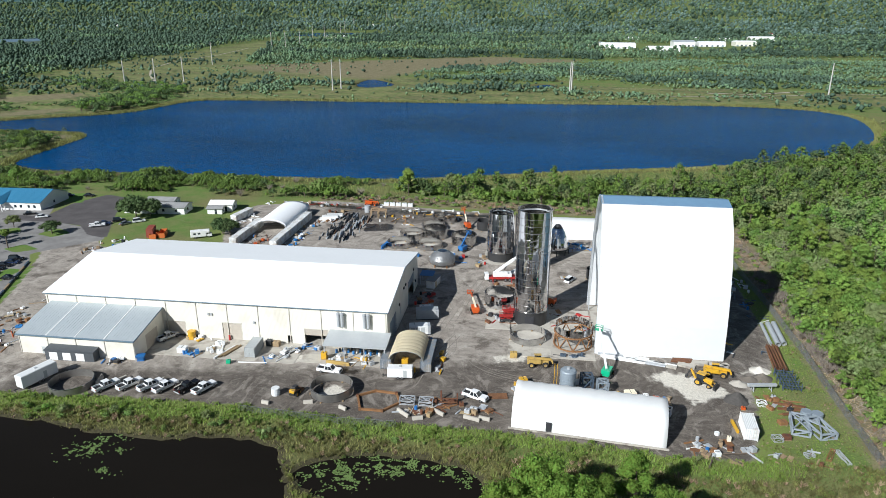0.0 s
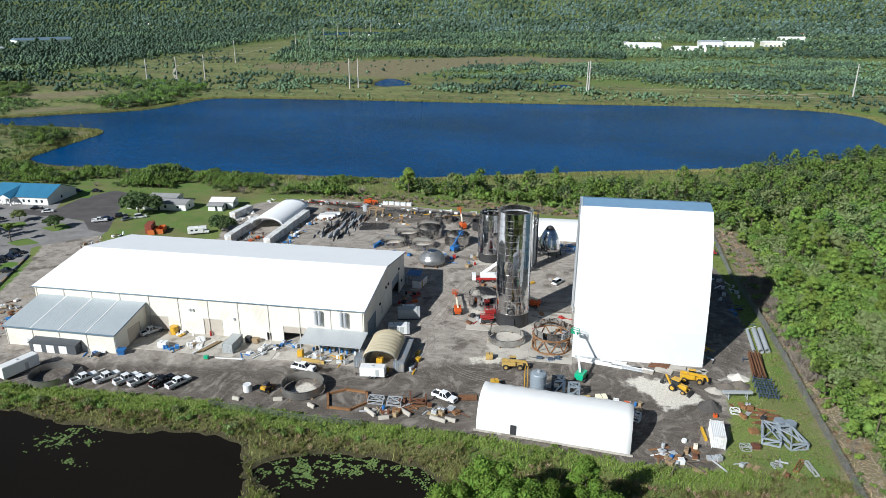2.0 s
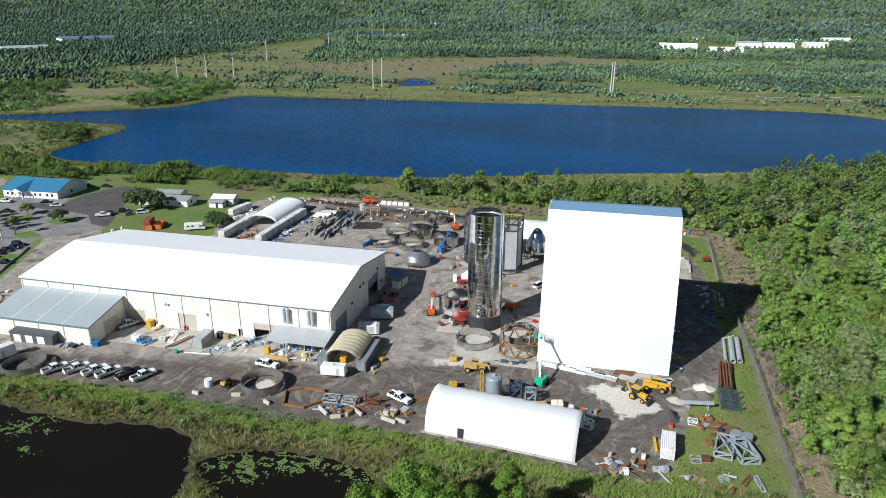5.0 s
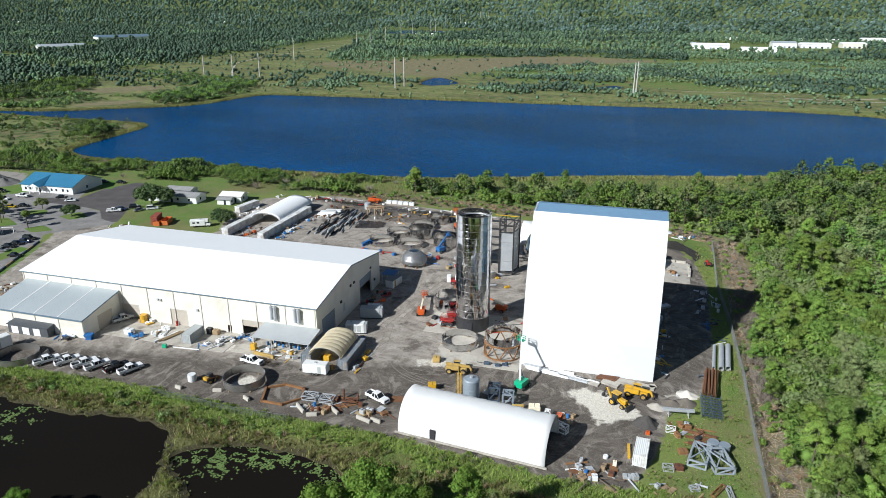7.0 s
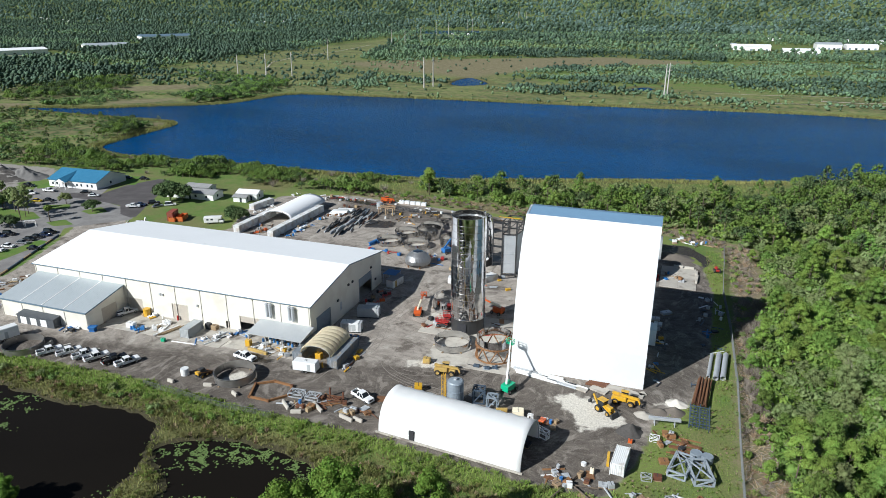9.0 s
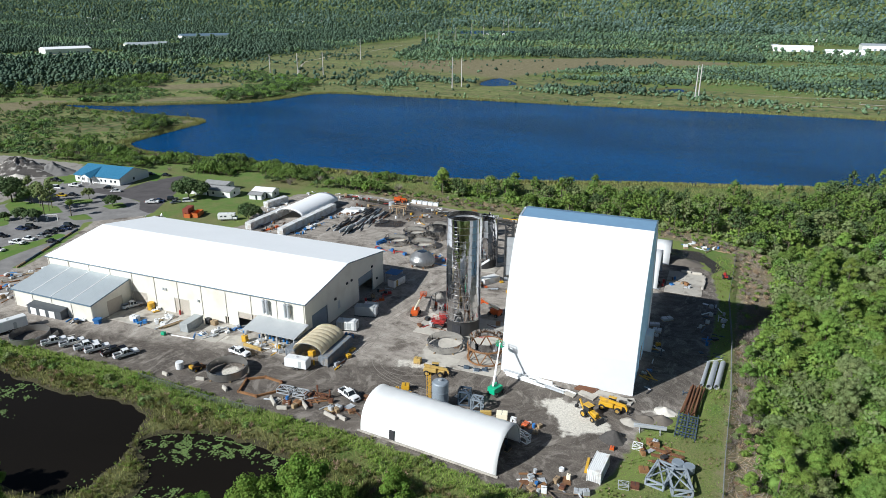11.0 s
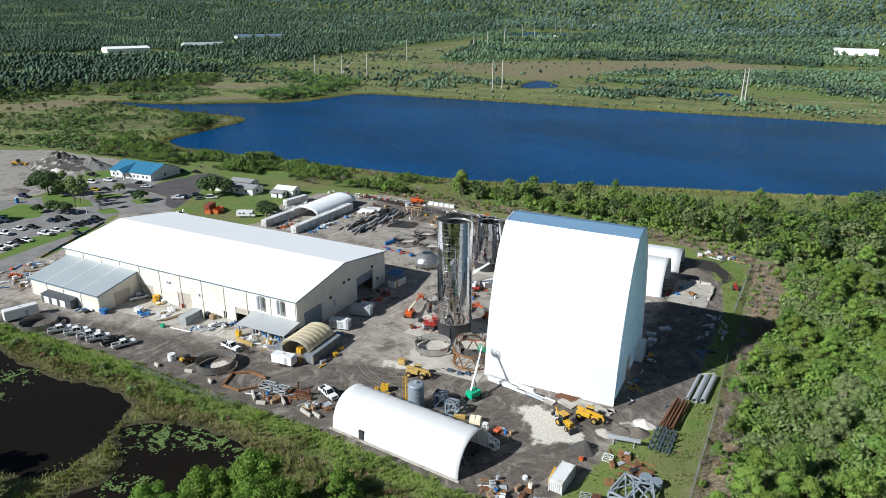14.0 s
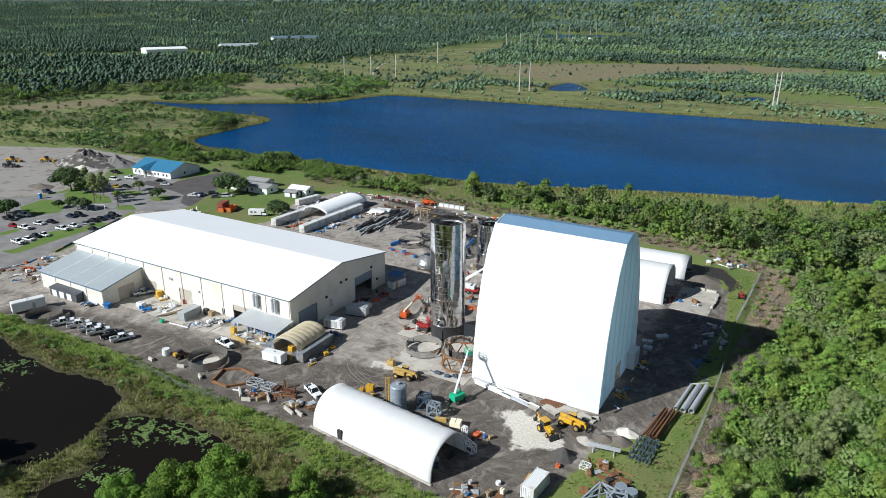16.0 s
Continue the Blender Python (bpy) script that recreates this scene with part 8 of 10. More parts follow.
drum(35.6, 121.4, "plastic_white", "white plastic tub on dirt", r=0.5, h=0.6)
crate(37.4, 119.4, 0, 0.8, 0.7, 1.2, "tan_fabric", "small pump unit on dirt")
crate(39.8, 116.6, 10, 1.6, 1.1, 0.7, "galvsteel", "grey machine part lying on dirt")
long_piece("yellow_ramp", 39.7, 124.6, 94, 4.2, 0.5, 0.6, "yellow", "yellow plastic ramp beside the white container", category="ramp", profile="box")
# left of the warehouse
litter(-152.0, -131.0, 128.0, 150.0, 60, ["wood", "rust", "white", "plastic_blue", "galvsteel", "orange", "rust_light"], 63, scale=1.0)
litter(-146.0, -132.0, 152.0, 184.0, 18, ["wood", "white", "rust"], 64)
litter(-160.0, -150.0, 196.0, 212.0, 14, ["white", "galvsteel", "wood"], 65)
for k in range(8):
    long_piece("kerb_timber", -154.6 - 2.1 * k, 152.0 + 4.6 * k, 114, 5.0, 0.5, 0.5, "slate_steel" if k % 3 else "wood", "long dark beam lying along the parking lot", category="beam", group="beams along the lot", profile="box")
for x, y in ((-196, 186.5), (-192.5, 188.5), (-189.5, 190.5)):
    g = thing("parking_rail", pose(x, y, 0, 0, 0, 25), "white painted goalpost rail in the parking lot", "rail", "parking rails")
    for s in (-2.2, 2.2):
        rod(g, "post", "white", (s, 0, 0), (s, 0, 2.4), 0.18)
    rod(g, "top_rail", "white", (-2.3, 0, 2.4), (2.3, 0, 2.4), 0.18)
po = thing("portable_toilet", pose(-228.7, 187.2, 0), "blue portable toilet cabin", "toilet cabin")
piece(po, "cabin", "plastic_blue", (-0.6, 0.6, -0.6, 0.6, 0.05, 2.2), bev=0.05)
piece(po, "roof", "plastic_white", (-0.62, 0.62, -0.62, 0.62, 2.2, 2.4), bev=0.08)
piece(po, "door", "plastic_blue", (-0.45, 0.45, -0.64, -0.6, 0.1, 2.0), bev=0.02)
for x, y, key in ((-318, 222, "yellow"), (-302, 232, "yellow"), (-306, 214, "black")):
    w = thing("wheel_loader", pose(x, y, 0, 0, 0, 30), "earthmoving wheel loader on bare pale ground", "loader", "earthmovers")
    piece(w, "rear_body", key, (-3.2, 0.2, -1.1, 1.1, 0.9, 2.2), bev=0.1)
    piece(w, "cab", "glassy", (-0.6, 1.0, -0.8, 0.8, 1.8, 3.3), bev=0.08)
    for wx in (-2.0, 1.9):
        for wy in (-1.2, 1.2):
            wheel(w, wx, wy, 0.85, 0.6)
    rod(w, "loader_arm", key, (1.0, 0, 2.0), (4.0, 0, 0.8), 0.8, 0.4)
    piece(w, "bucket", key, (3.8, 4.8, -1.4, 1.4, 0.1, 1.2), bev=0.06)
mx = thing("mini_excavator", pose(-148.5, 206.0, 0, 0, 0, 100), "small grey excavator beside the road", "excavator")
piece(mx, "tracks", "black", (-1.0, 1.0, -0.9, -0.5, 0, 0.5), (-1.0, 1.0, 0.5, 0.9, 0, 0.5), bev=0.08)
piece(mx, "house", "galvsteel", (-1.1, 0.6, -0.7, 0.7, 0.55, 1.4), bev=0.08)
piece(mx, "cab", "glassy", (-0.4, 0.6, -0.6, 0.3, 1.4, 2.5), bev=0.06)
rod(mx, "boom", "galvsteel", (0.6, 0, 1.2), (2.0, 0, 3.2), 0.25), rod(mx, "dipper", "galvsteel", (2.0, 0, 3.2), (3.0, 0, 1.4), 0.2)


# ---- fences ----
def fence(points, spacing, h, label, wires=16):
    t = thing("wire_fence", pose(0, 0, 0), label, "fence")
    P = []
    for (ax, ay), (bx, by) in zip(points, points[1:]):
        n = max(1, round(math.hypot(bx - ax, by - ay) / spacing))
        P += [(ax + (bx - ax) * k / n, ay + (by - ay) * k / n) for k in range(n)]
    P.append(points[-1])
    zs = ground_height(np.array([p[0] for p in P]), np.array([p[1] for p in P]))
    post = None
    for (x, y), z in zip(P, zs):
        bm = bmesh.new()
        bar(bm, (x, y, z - 0.2), (x, y, z + h), 0.09, sides=6)
        part("post", bm, "mesh_wire", t)
    for k in range(len(P) - 1):
        a, b = P[k], P[k + 1]
        za, zb = float(zs[k]), float(zs[k + 1])
        rod(t, "top_rail", "mesh_wire", (*a, za + h - 0.03), (*b, zb + h - 0.03), 0.06)
        bm = bmesh.new()
        m = wires
        for i in range(-5, m):                                # diagonal wires both ways
            for s in (0, 1):
                f0, f1 = i / m, (i + 5) / m
                lo, hi = max(0.0, f0), min(1.0, f1)
                if lo >= hi:
                    continue
                u0, u1 = (lo - f0) / (f1 - f0), (hi - f0) / (f1 - f0)
                if s:
                    u0, u1 = 1 - u0, 1 - u1
                p = (a[0] + (b[0] - a[0]) * lo, a[1] + (b[1] - a[1]) * lo, za + 0.05 + (h - 0.1) * u0)
                q = (a[0] + (b[0] - a[0]) * hi, a[1] + (b[1] - a[1]) * hi, zb + 0.05 + (h - 0.1) * u1)
                bar(bm, p, q, 0.02, 0.02)
        tagged(part("wire_mesh", bm, "mesh_wire", t), kind="stuff")


fence([(63.4, 106), (63.2, 136), (63.4, 160), (62.6, 190), (61.0, 216), (61.6, 240), (61.8, 257)], 4.0, 2.2, "grey chain-link fence along the rough grass")
fence([(-62, 114.2), (-52, 113.8), (-40, 113.0), (-28, 113.6)], 5.0, 1.6, "low grey wire fence at the yard edge", 5)

# ---- vegetation ----
rs = np.random.RandomState(11)


def cards(centres, normals, sizes, rng):
    """Small folded leaf sprays facing roughly along the normals; four corners each."""
    n = len(centres)
    nrm = normals + rng.normal(0, 0.6, (n, 3)) + (-0.2, -0.3, 0.3)
    nrm /= np.linalg.norm(nrm, axis=1, keepdims=True) + 1e-9
    ref = rng.normal(0, 1, (n, 3))
    u = np.cross(nrm, ref)
    u /= np.linalg.norm(u, axis=1, keepdims=True) + 1e-9
    v = np.cross(nrm, u)
    s = sizes[:, None]
    fold = nrm * s * 0.28
    a = centres - u * s * 0.62 + fold * rng.uniform(-1, 0.2, (n, 1))
    b = centres - v * s * 0.38
    c = centres + u * s * 0.62 + fold * rng.uniform(-1, 0.2, (n, 1))
    d = centres + v * s * 0.38
    verts = np.stack([a, b, c, d], 1).reshape(-1, 3)
    return verts, np.arange(4 * n).reshape(-1, 4)


def lump(rng, centre, r, flat, n=3, rough=0.28):
    """A lumpy mass of foliage: a rounded cube of n x n faces a side, pushed in and out."""
    pts, faces = {}, []
    for ax in range(3):
        for sg in (-1, 1):
            for i in range(n):
                for j in range(n):
                    q = []
                    for di, dj in ((0, 0), (1, 0), (1, 1), (0, 1)):
                        p = [0, 0, 0]
                        p[ax], p[(ax + 1) % 3], p[(ax + 2) % 3] = sg * n, 2 * (i + di) - n, 2 * (j + dj) - n
                        q.append(pts.setdefault(tuple(p), len(pts)))
                    faces.append(q if sg > 0 else q[::-1])
    v = np.array(list(pts), float) / n
    v = np.tan(v * 0.7)
    v /= np.linalg.norm(v, axis=1, keepdims=True)
    v *= r * (1 + rng.uniform(-rough, rough, (len(v), 1)))
    spin, _ = np.linalg.qr(rng.normal(0, 1, (3, 3)))
    v = v @ spin
    v[:, 2] *= flat
    return v + np.asarray(centre), np.array(faces)


def crown(rng, n, lobes, size, core=3, fill=0.74):
    """Lumpy masses with leaf sprays on the shells of several lobes (x, y, z, r, flatness)."""
    lobes = np.asarray(lobes, float)
    w = lobes[:, 3] ** 2
    pick = rng.choice(len(lobes), n, p=w / w.sum())
    d = rng.normal(0, 1, (n, 3))
    d[:, 2] = np.abs(d[:, 2]) * 1.0 - 0.45 * rng.rand(n)
    d /= np.linalg.norm(d, axis=1, keepdims=True)
    lb = lobes[pick]
    rad = lb[:, 3:4] * (0.70 + 0.40 * rng.rand(n, 1))
    c = lb[:, :3] + d * rad * np.stack([np.ones(n), np.ones(n), lb[:, 4]], 1)
    V, F = cards(c, d, size * (0.6 + 0.8 * rng.rand(n)), rng)
    if core:
        for x, y, z, r, fl in lobes:
            v, f = lump(rng, (x, y, z), r * fill, fl, core)
            F = np.concatenate([F, f + len(V)])
            V = np.concatenate([V, v])
    return V, F


def sticks(rng, n, H, R, thick=0.05):
    """A leafless shrub: thin sticks that spread from the root."""
    a, q = rng.uniform(0, 6.28, n), R * np.sqrt(rng.rand(n))
    tip = np.stack([np.cos(a) * q, np.sin(a) * q, H * rng.uniform(0.5, 1.0, n)], 1)
    foot = tip * rng.uniform(0.0, 0.6, (n, 1)) + rng.normal(0, 0.12 * R, (n, 3)) * (1, 1, 0)
    side = np.cross(tip - foot, rng.normal(0, 1, (n, 3)))
    side *= thick / (np.linalg.norm(side, axis=1, keepdims=True) + 1e-9)
    V = np.stack([foot - side, foot + side, tip + side * 0.3, tip - side * 0.3], 1).reshape(-1, 3)
    return dict(cv=V, cf=np.arange(4 * n).reshape(-1, 4), tv=np.zeros((0, 3)), tf=np.zeros((0, 4), int), H=H)


def pine_lobes(rng, H):
    """Tufted crown of a slash pine: rounded clumps round the upper half of the stem."""
    base = H * rng.uniform(0.40, 0.50)
    out = [(0, 0, H - 1.1, 1.25, 0.85)]
    k = rng.randint(12, 16)
    for i in range(k):
        f = (i + rng.rand()) / k
        z = base + (H - base - 1.2) * f
        spread = 2.5 * (1 - f) ** 0.7 + 0.35
        a = 2.4 * i + rng.uniform(-0.5, 0.5)
        q = spread * rng.uniform(0.55, 1.05)
        out.append((math.cos(a) * q, math.sin(a) * q, z, rng.uniform(0.8, 1.25), 0.88))
    return out


def oak_lobes(rng, H, R):
    """A filled dome with many rounded clumps over its upper side."""
    out = [(0, 0, H * 0.58, R * 0.66, 0.8)]
    n = rng.randint(17, 22)
    for i in range(n):
        el = math.asin(min(1.0, (i + 0.4) / n)) * rng.uniform(0.85, 1.05)
        a = 2.4 * i + rng.uniform(-0.4, 0.4)
        q = R * 0.78 * math.cos(el) * rng.uniform(0.8, 1.12)
        out.append((math.cos(a) * q, math.sin(a) * q, H * 0.45 + (H * 0.55 - R * 0.28) * math.sin(el) * rng.uniform(0.86, 1.06), R * rng.uniform(0.18, 0.34), 0.95))
    return out


def trunk_arrays(rng, H, r, lobes, sides=5):
    """A tapered trunk with limbs to the lobes, as quads."""
    V, F = [], []

    def limb(p, q, ra, rb):
        p, q = np.array(p, float), np.array(q, float)
        d = q - p
        d /= np.linalg.norm(d) + 1e-9
        s = np.cross(d, (0.3, 0.9, 0.1))
        s /= np.linalg.norm(s)
        u = np.cross(d, s)
        k = len(V)
        for c, rr in ((p, ra), (q, rb)):
            for i in range(sides):
                a = 2 * math.pi * i / sides
                V.append(c + (s * math.cos(a) + u * math.sin(a)) * rr)
        for i in range(sides):
            j = (i + 1) % sides
            F.append((k + i, k + j, k + sides + j, k + sides + i))
    bend = rng.normal(0, 0.03 * H, 2)
    mid = (bend[0] * 0.5, bend[1] * 0.5, H * 0.5)
    limb((0, 0, -0.3), mid, r, r * 0.72)
    limb(mid, (lobes[0][0], lobes[0][1], lobes[0][2]), r * 0.72, r * 0.2)
    for lb in lobes[1:7]:
        z = min(lb[2] * 0.85, H * 0.8)
        f = min(1.0, z / (H * 0.5))
        limb((mid[0] * f, mid[1] * f, z * 0.9), lb[:3], r * 0.3, r * 0.08)
    return np.array(V), np.array(F)


def proto(kind, seed, n, size, H=None, R=None, core=3):
    rng = np.random.RandomState(seed)
    if kind == "pine":
        H = H or rng.uniform(9, 12)
        lobes = pine_lobes(rng, H)
        r = 0.17
    elif kind == "oak":
        H, R = H or rng.uniform(6, 8.5), R or rng.uniform(3.0, 4.2)
        lobes = oak_lobes(rng, H, R)
        r = 0.22
    else:
        H, R = H or rng.uniform(1.6, 3.0), R or rng.uniform(1.2, 2.0)
        lobes = [(rng.uniform(-0.5, 0.5) * R, rng.uniform(-0.5, 0.5) * R, H * rng.uniform(0.3, 0.55), R * rng.uniform(0.45, 0.7), 0.85) for _ in range(5)]
        r = 0.06
    cv, cf = crown(rng, n, lobes, size, core, 0.58 if kind == "shrub" else 0.64)
    cv[:, 2] = np.maximum(cv[:, 2], 0.05)
    tv, tf = trunk_arrays(rng, H, r, lobes)
    return dict(cv=cv, cf=cf, tv=tv, tf=tf, H=H)


def mesh_of(name, v, f, key):
    me = quick_mesh(name, v, f)
    me.materials.append(M[key])
    return me


def scatter(poly, spacing, rng, keep=1.0, jitter=0.45, margin=0.0):
    p = np.asarray(poly, float)
    x0, y0 = p.min(0)
    x1, y1 = p.max(0)
    xs, ys = np.meshgrid(np.arange(x0, x1, spacing), np.arange(y0, y1, spacing))
    x = xs.ravel() + rng.uniform(-jitter, jitter, xs.size) * spacing
    y = ys.ravel() + rng.uniform(-jitter, jitter, xs.size) * spacing
    ok = (inside(poly, x, y) > margin) & (rng.rand(x.size) < keep)
    return x[ok], y[ok]


def joined(name, protos, x, y, scales, keys, bark, label, category, rng, z=None, smooth=False):
    """Many plants as one stuff object; each takes one of the leaf materials."""
    keys = keys if isinstance(keys, (list, tuple)) else [keys]
    V, F, MI, k = [], [], [], 0
    zz = ground_height(x, y) if z is None else z
    turn = rng.uniform(0, 2 * math.pi, len(x))
    which = rng.randint(0, len(protos), len(x))
    tone = rng.randint(0, len(keys), len(x))
    for i in range(len(x)):
        p = protos[which[i]]
        c, s, g = math.cos(turn[i]), math.sin(turn[i]), scales[i]
        rot = np.array([[c, s, 0], [-s, c, 0], [0, 0, 1]]) * g
        for v, f, mi in ((p["cv"], p["cf"], tone[i]), (p["tv"], p["tf"], len(keys))):
            if mi == len(keys) and (not bark or not len(f)):
                continue
            V.append(v @ rot + (x[i], y[i], zz[i]))
            F.append(f + k)
            MI.append(np.full(len(f), mi, np.int32))
            k += len(v)
    me = quick_mesh(name, np.concatenate(V), np.concatenate(F))
    for key in list(keys) + ([bark] if bark else []):
        me.materials.append(M[key])
    me.polygons.foreach_set("material_index", np.concatenate(MI))
    if smooth:
        me.polygons.foreach_set("use_smooth", [True] * len(me.polygons))
    return tagged(new(name, me), label, category, kind="stuff")


def far_tree(seed, H, R, lumps, sprays, size):
    """A tree seen from far off: a few rough masses of foliage, with sprays that break the outline."""
    rng = np.random.RandomState(seed)
    V, F = np.zeros((0, 3)), np.zeros((0, 4), int)
    for k in range(lumps):
        a, q = 2.4 * k + seed, 0.0 if k == 0 else R * rng.uniform(0.35, 0.6)
        v, f = lump(rng, (math.cos(a) * q, math.sin(a) * q, H * (0.72 if k == 0 else rng.uniform(0.42, 0.62))), R * (0.62 if k == 0 else rng.uniform(0.42, 0.6)), rng.uniform(0.8, 1.15), 1, 0.34)
        V, F = np.concatenate([V, v]), np.concatenate([F, f + len(V)])
    if sprays:
        d = rng.normal(0, 1, (sprays, 3))
        d[:, 2] = np.abs(d[:, 2])
        d /= np.linalg.norm(d, axis=1, keepdims=True)
        v, f = cards(np.array([0, 0, H * 0.58]) + d * (R * 0.85, R * 0.85, H * 0.36), d, size * rng.uniform(0.7, 1.3, sprays), rng)
        V, F = np.concatenate([V, v]), np.concatenate([F, f + len(V)])
    V[:, 2] = np.maximum(V[:, 2], 0.0)
    return dict(cv=V, cf=F, tv=np.zeros((0, 3)), tf=np.zeros((0, 4), int), H=H)


PINES = [proto("pine", 20 + k, 2200, 0.25, core=2) for k in range(5)]
OAKS = [proto("oak", 40 + k, 2700, 0.26, core=2) for k in range(6)]
SHRUBS = [proto("shrub", 60 + k, 150, 0.30, core=1) for k in range(4)]
FEW_PINES = [proto("pine", 80 + k, 190, 0.46, core=1) for k in range(4)]
FEW_OAKS = [proto("oak", 90 + k, 210, 0.52, core=1) for k in range(5)]
LOW_OAKS = [proto("oak", 95 + k, 110, 0.62, core=1) for k in range(4)]
TINY = [proto("shrub", 105 + k, 40, 0.40, 2.4, 2.2, core=1) for k in range(5)]
FAR_TREES = [far_tree(100 + k, 7.4 + k * 0.6, 3.1, 3, 0, 1.5) for k in range(6)]
FAINT_TREES = [far_tree(120 + k, 8.5 + k * 0.8, 4.0, 2, 0, 2.2) for k in range(6)]
FAR_BUSH = [far_tree(110 + k, 2.4 + 0.4 * k, 2.7, 2, 0, 1.2) for k in range(5)]
TUFTS = [sticks(np.random.RandomState(180 + k), 42, 1.25, 0.75, 0.045) for k in range(4)]
BARE = [sticks(np.random.RandomState(130 + k), 150, 2.4, 1.8, 0.028) for k in range(3)]
BARE_TREE = [sticks(np.random.RandomState(136 + k), 90, 6.0, 3.4, 0.035) for k in range(2)]


def tree_maker(kind, p, label, leaf):
    """Meshes of one tree, to be shared by its repeats."""
    return dict(crown=mesh_of("crown", p["cv"], p["cf"], leaf), trunk=mesh_of("trunk", p["tv"], p["tf"], "bark"), label=label, kind=kind, H=p["H"])


def plant(tm, x, y, scale, turn, name="tree", group="", category="tree"):
    z = float(ground_height(np.array([x]), np.array([y]))[0])
    t = thing(name, pose(x, y, z, 0, 0, turn) @ Matrix.Diagonal((scale, scale, scale, 1)), tm["label"], category, group)
    for nm in ("trunk", "crown"):
        ob = new(nm, tm[nm])
        ob.parent = t
    return t


T_PINE = [tree_maker("pine", p, "slash pine with a bare trunk and tufted green crown", ("leaf_pine", "leaf_light", "leaf_oak")[k % 3]) for k, p in enumerate(PINES)]
T_OAK = [tree_maker("oak", p, ("broad green oak with a dense rounded crown", "yellow-green broadleaf tree with a rounded crown", "grey-olive broadleaf tree with a dense crown")[k % 3], ("leaf_oak", "leaf_light", "leaf_olive")[k % 3]) for k, p in enumerate(OAKS)]

# woods beyond the fence
WOODS_NEAR = [(73.5, 92), (71.5, 126), (70.5, 150), (68.5, 176), (70.5, 200), (74.5, 216), (75, 238), (72, 262), (110, 285), (170, 300), (150, 240), (125, 170), (112, 92)]
WOODS_BACK = [(70, 262), (50, 277), (24, 280), (-40, 287), (-66, 291), (-70, 300), (-20, 308), (11, 315), (50, 321), (72, 328), (88, 342), (98, 364), (150, 394), (186, 426), (215, 465), (240, 540), (330, 560), (260, 400), (170, 300), (110, 285)]
MIXED = ["leaf_oak", "leaf_pine", "leaf_oak", "leaf_light", "leaf_dark", "leaf_olive"]
x, y = scatter(WOODS_NEAR, 4.6, rs, 0.97)
order = np.argsort(x)
for i in order[:260]:
    low = y[i] > 142 and rs.rand() < 0.75                     # low thicket in the middle of the wood
    tm = T_PINE[rs.randint(5)] if rs.rand() < (0.12 if low else 0.5) else T_OAK[rs.randint(6)]
    plant(tm, float(x[i]), float(y[i]), float(rs.uniform(0.5, 0.78) if low else rs.uniform(0.75, 1.12)), float(rs.uniform(0, 360)), group="trees of the wood beyond the fence")
rest = order[260:]
joined("woodland", FEW_OAKS + FEW_PINES, x[rest], y[rest], rs.uniform(0.75, 1.15, len(rest)), MIXED, "bark", "dense mixed green woodland of oaks and pines", "woods", rs)
x, y = scatter(WOODS_BACK, 5.9, rs, 0.95)
joined("woodland", FEW_OAKS + FEW_PINES, x, y, rs.uniform(0.6, 1.3, len(x)), ["leaf_oak", "leaf_pine", "leaf_dark", "leaf_dark", "leaf_olive", "leaf_pine"], "bark", "dense green woodland along the lake shore", "woods", rs)

# undergrowth between the trees
for poly, sp, sc, kit, label in (([(72, 92), (70.5, 130), (68, 176), (74, 225), (73, 262), (98, 262), (98, 92)], 2.5, (1.2, 2.6), SHRUBS, "dense green undergrowth at the edge of the wood"), ([(98, 92), (98, 262), (110, 285), (170, 300), (150, 240), (125, 170), (112, 92)], 4.2, (0.9, 1.9), TINY, "dense green undergrowth below the trees"), (WOODS_BACK, 4.3, (1.0, 2.0), TINY, "dense green undergrowth below the trees")):
    x, y = scatter(poly, sp, rs, 0.9)
    joined("undergrowth", kit, x, y, rs.uniform(*sc, len(x)), ["leaf_oak", "leaf_olive", "leaf_light", "leaf_shrub"], None, label, "undergrowth", rs)
x, y = scatter(WOODS_NEAR, 16.0, rs, 0.5)
joined("dead_trees", BARE_TREE, x, y, rs.uniform(0.8, 1.25, len(x)), "twig", None, "bare grey dead trees among the green wood", "dead trees", rs)

# trees of the pond bank
T_BIG_OAK = [tree_maker("oak", proto("oak", 140 + k, 6200, 0.25, 11.5 + k * 0.8, 4.6), "tall leafy tree on the pond bank", "leaf_bank") for k in range(3)]
T_BIG_PINE = [tree_maker("pine", proto("pine", 150 + k, 4200, 0.24, 13.5 + k), "tall green pine on the pond bank", "leaf_bank") for k in range(2)]
T_DARK = [tree_maker("oak", proto("oak", 160 + k, 2400, 0.38, 7.0 + k * 0.5, 5.0), "broad dark green live oak", "leaf_dark") for k in range(3)]
T_SLIM = [tree_maker("pine", proto("pine", 170 + k, 700, 0.34, 12.0 + k), "slender pine", "leaf_olive") for k in range(2)]
for k, (x, y, top) in enumerate(((2.0, 88.6, 15.0), (16.0, 92.8, 14.6), (6.5, 85.0, 15.2), (11.0, 87.5, 13.6), (20.5, 86.5, 13.0), (-3.5, 83.5, 13.5), (15.0, 82.5, 14.0), (8.0, 79.5, 14.0), (25.0, 80.0, 12.0), (-1.5, 78.0, 13.0), (-11.0, 79.0, 11.0), (30.0, 77.0, 11.0), (18.0, 76.5, 13.0))):
    tm = (T_BIG_OAK + T_BIG_PINE)[(k * 3) % 5]
    plant(tm, x, y, top / tm["H"], 77 * k, group="trees on the pond bank")
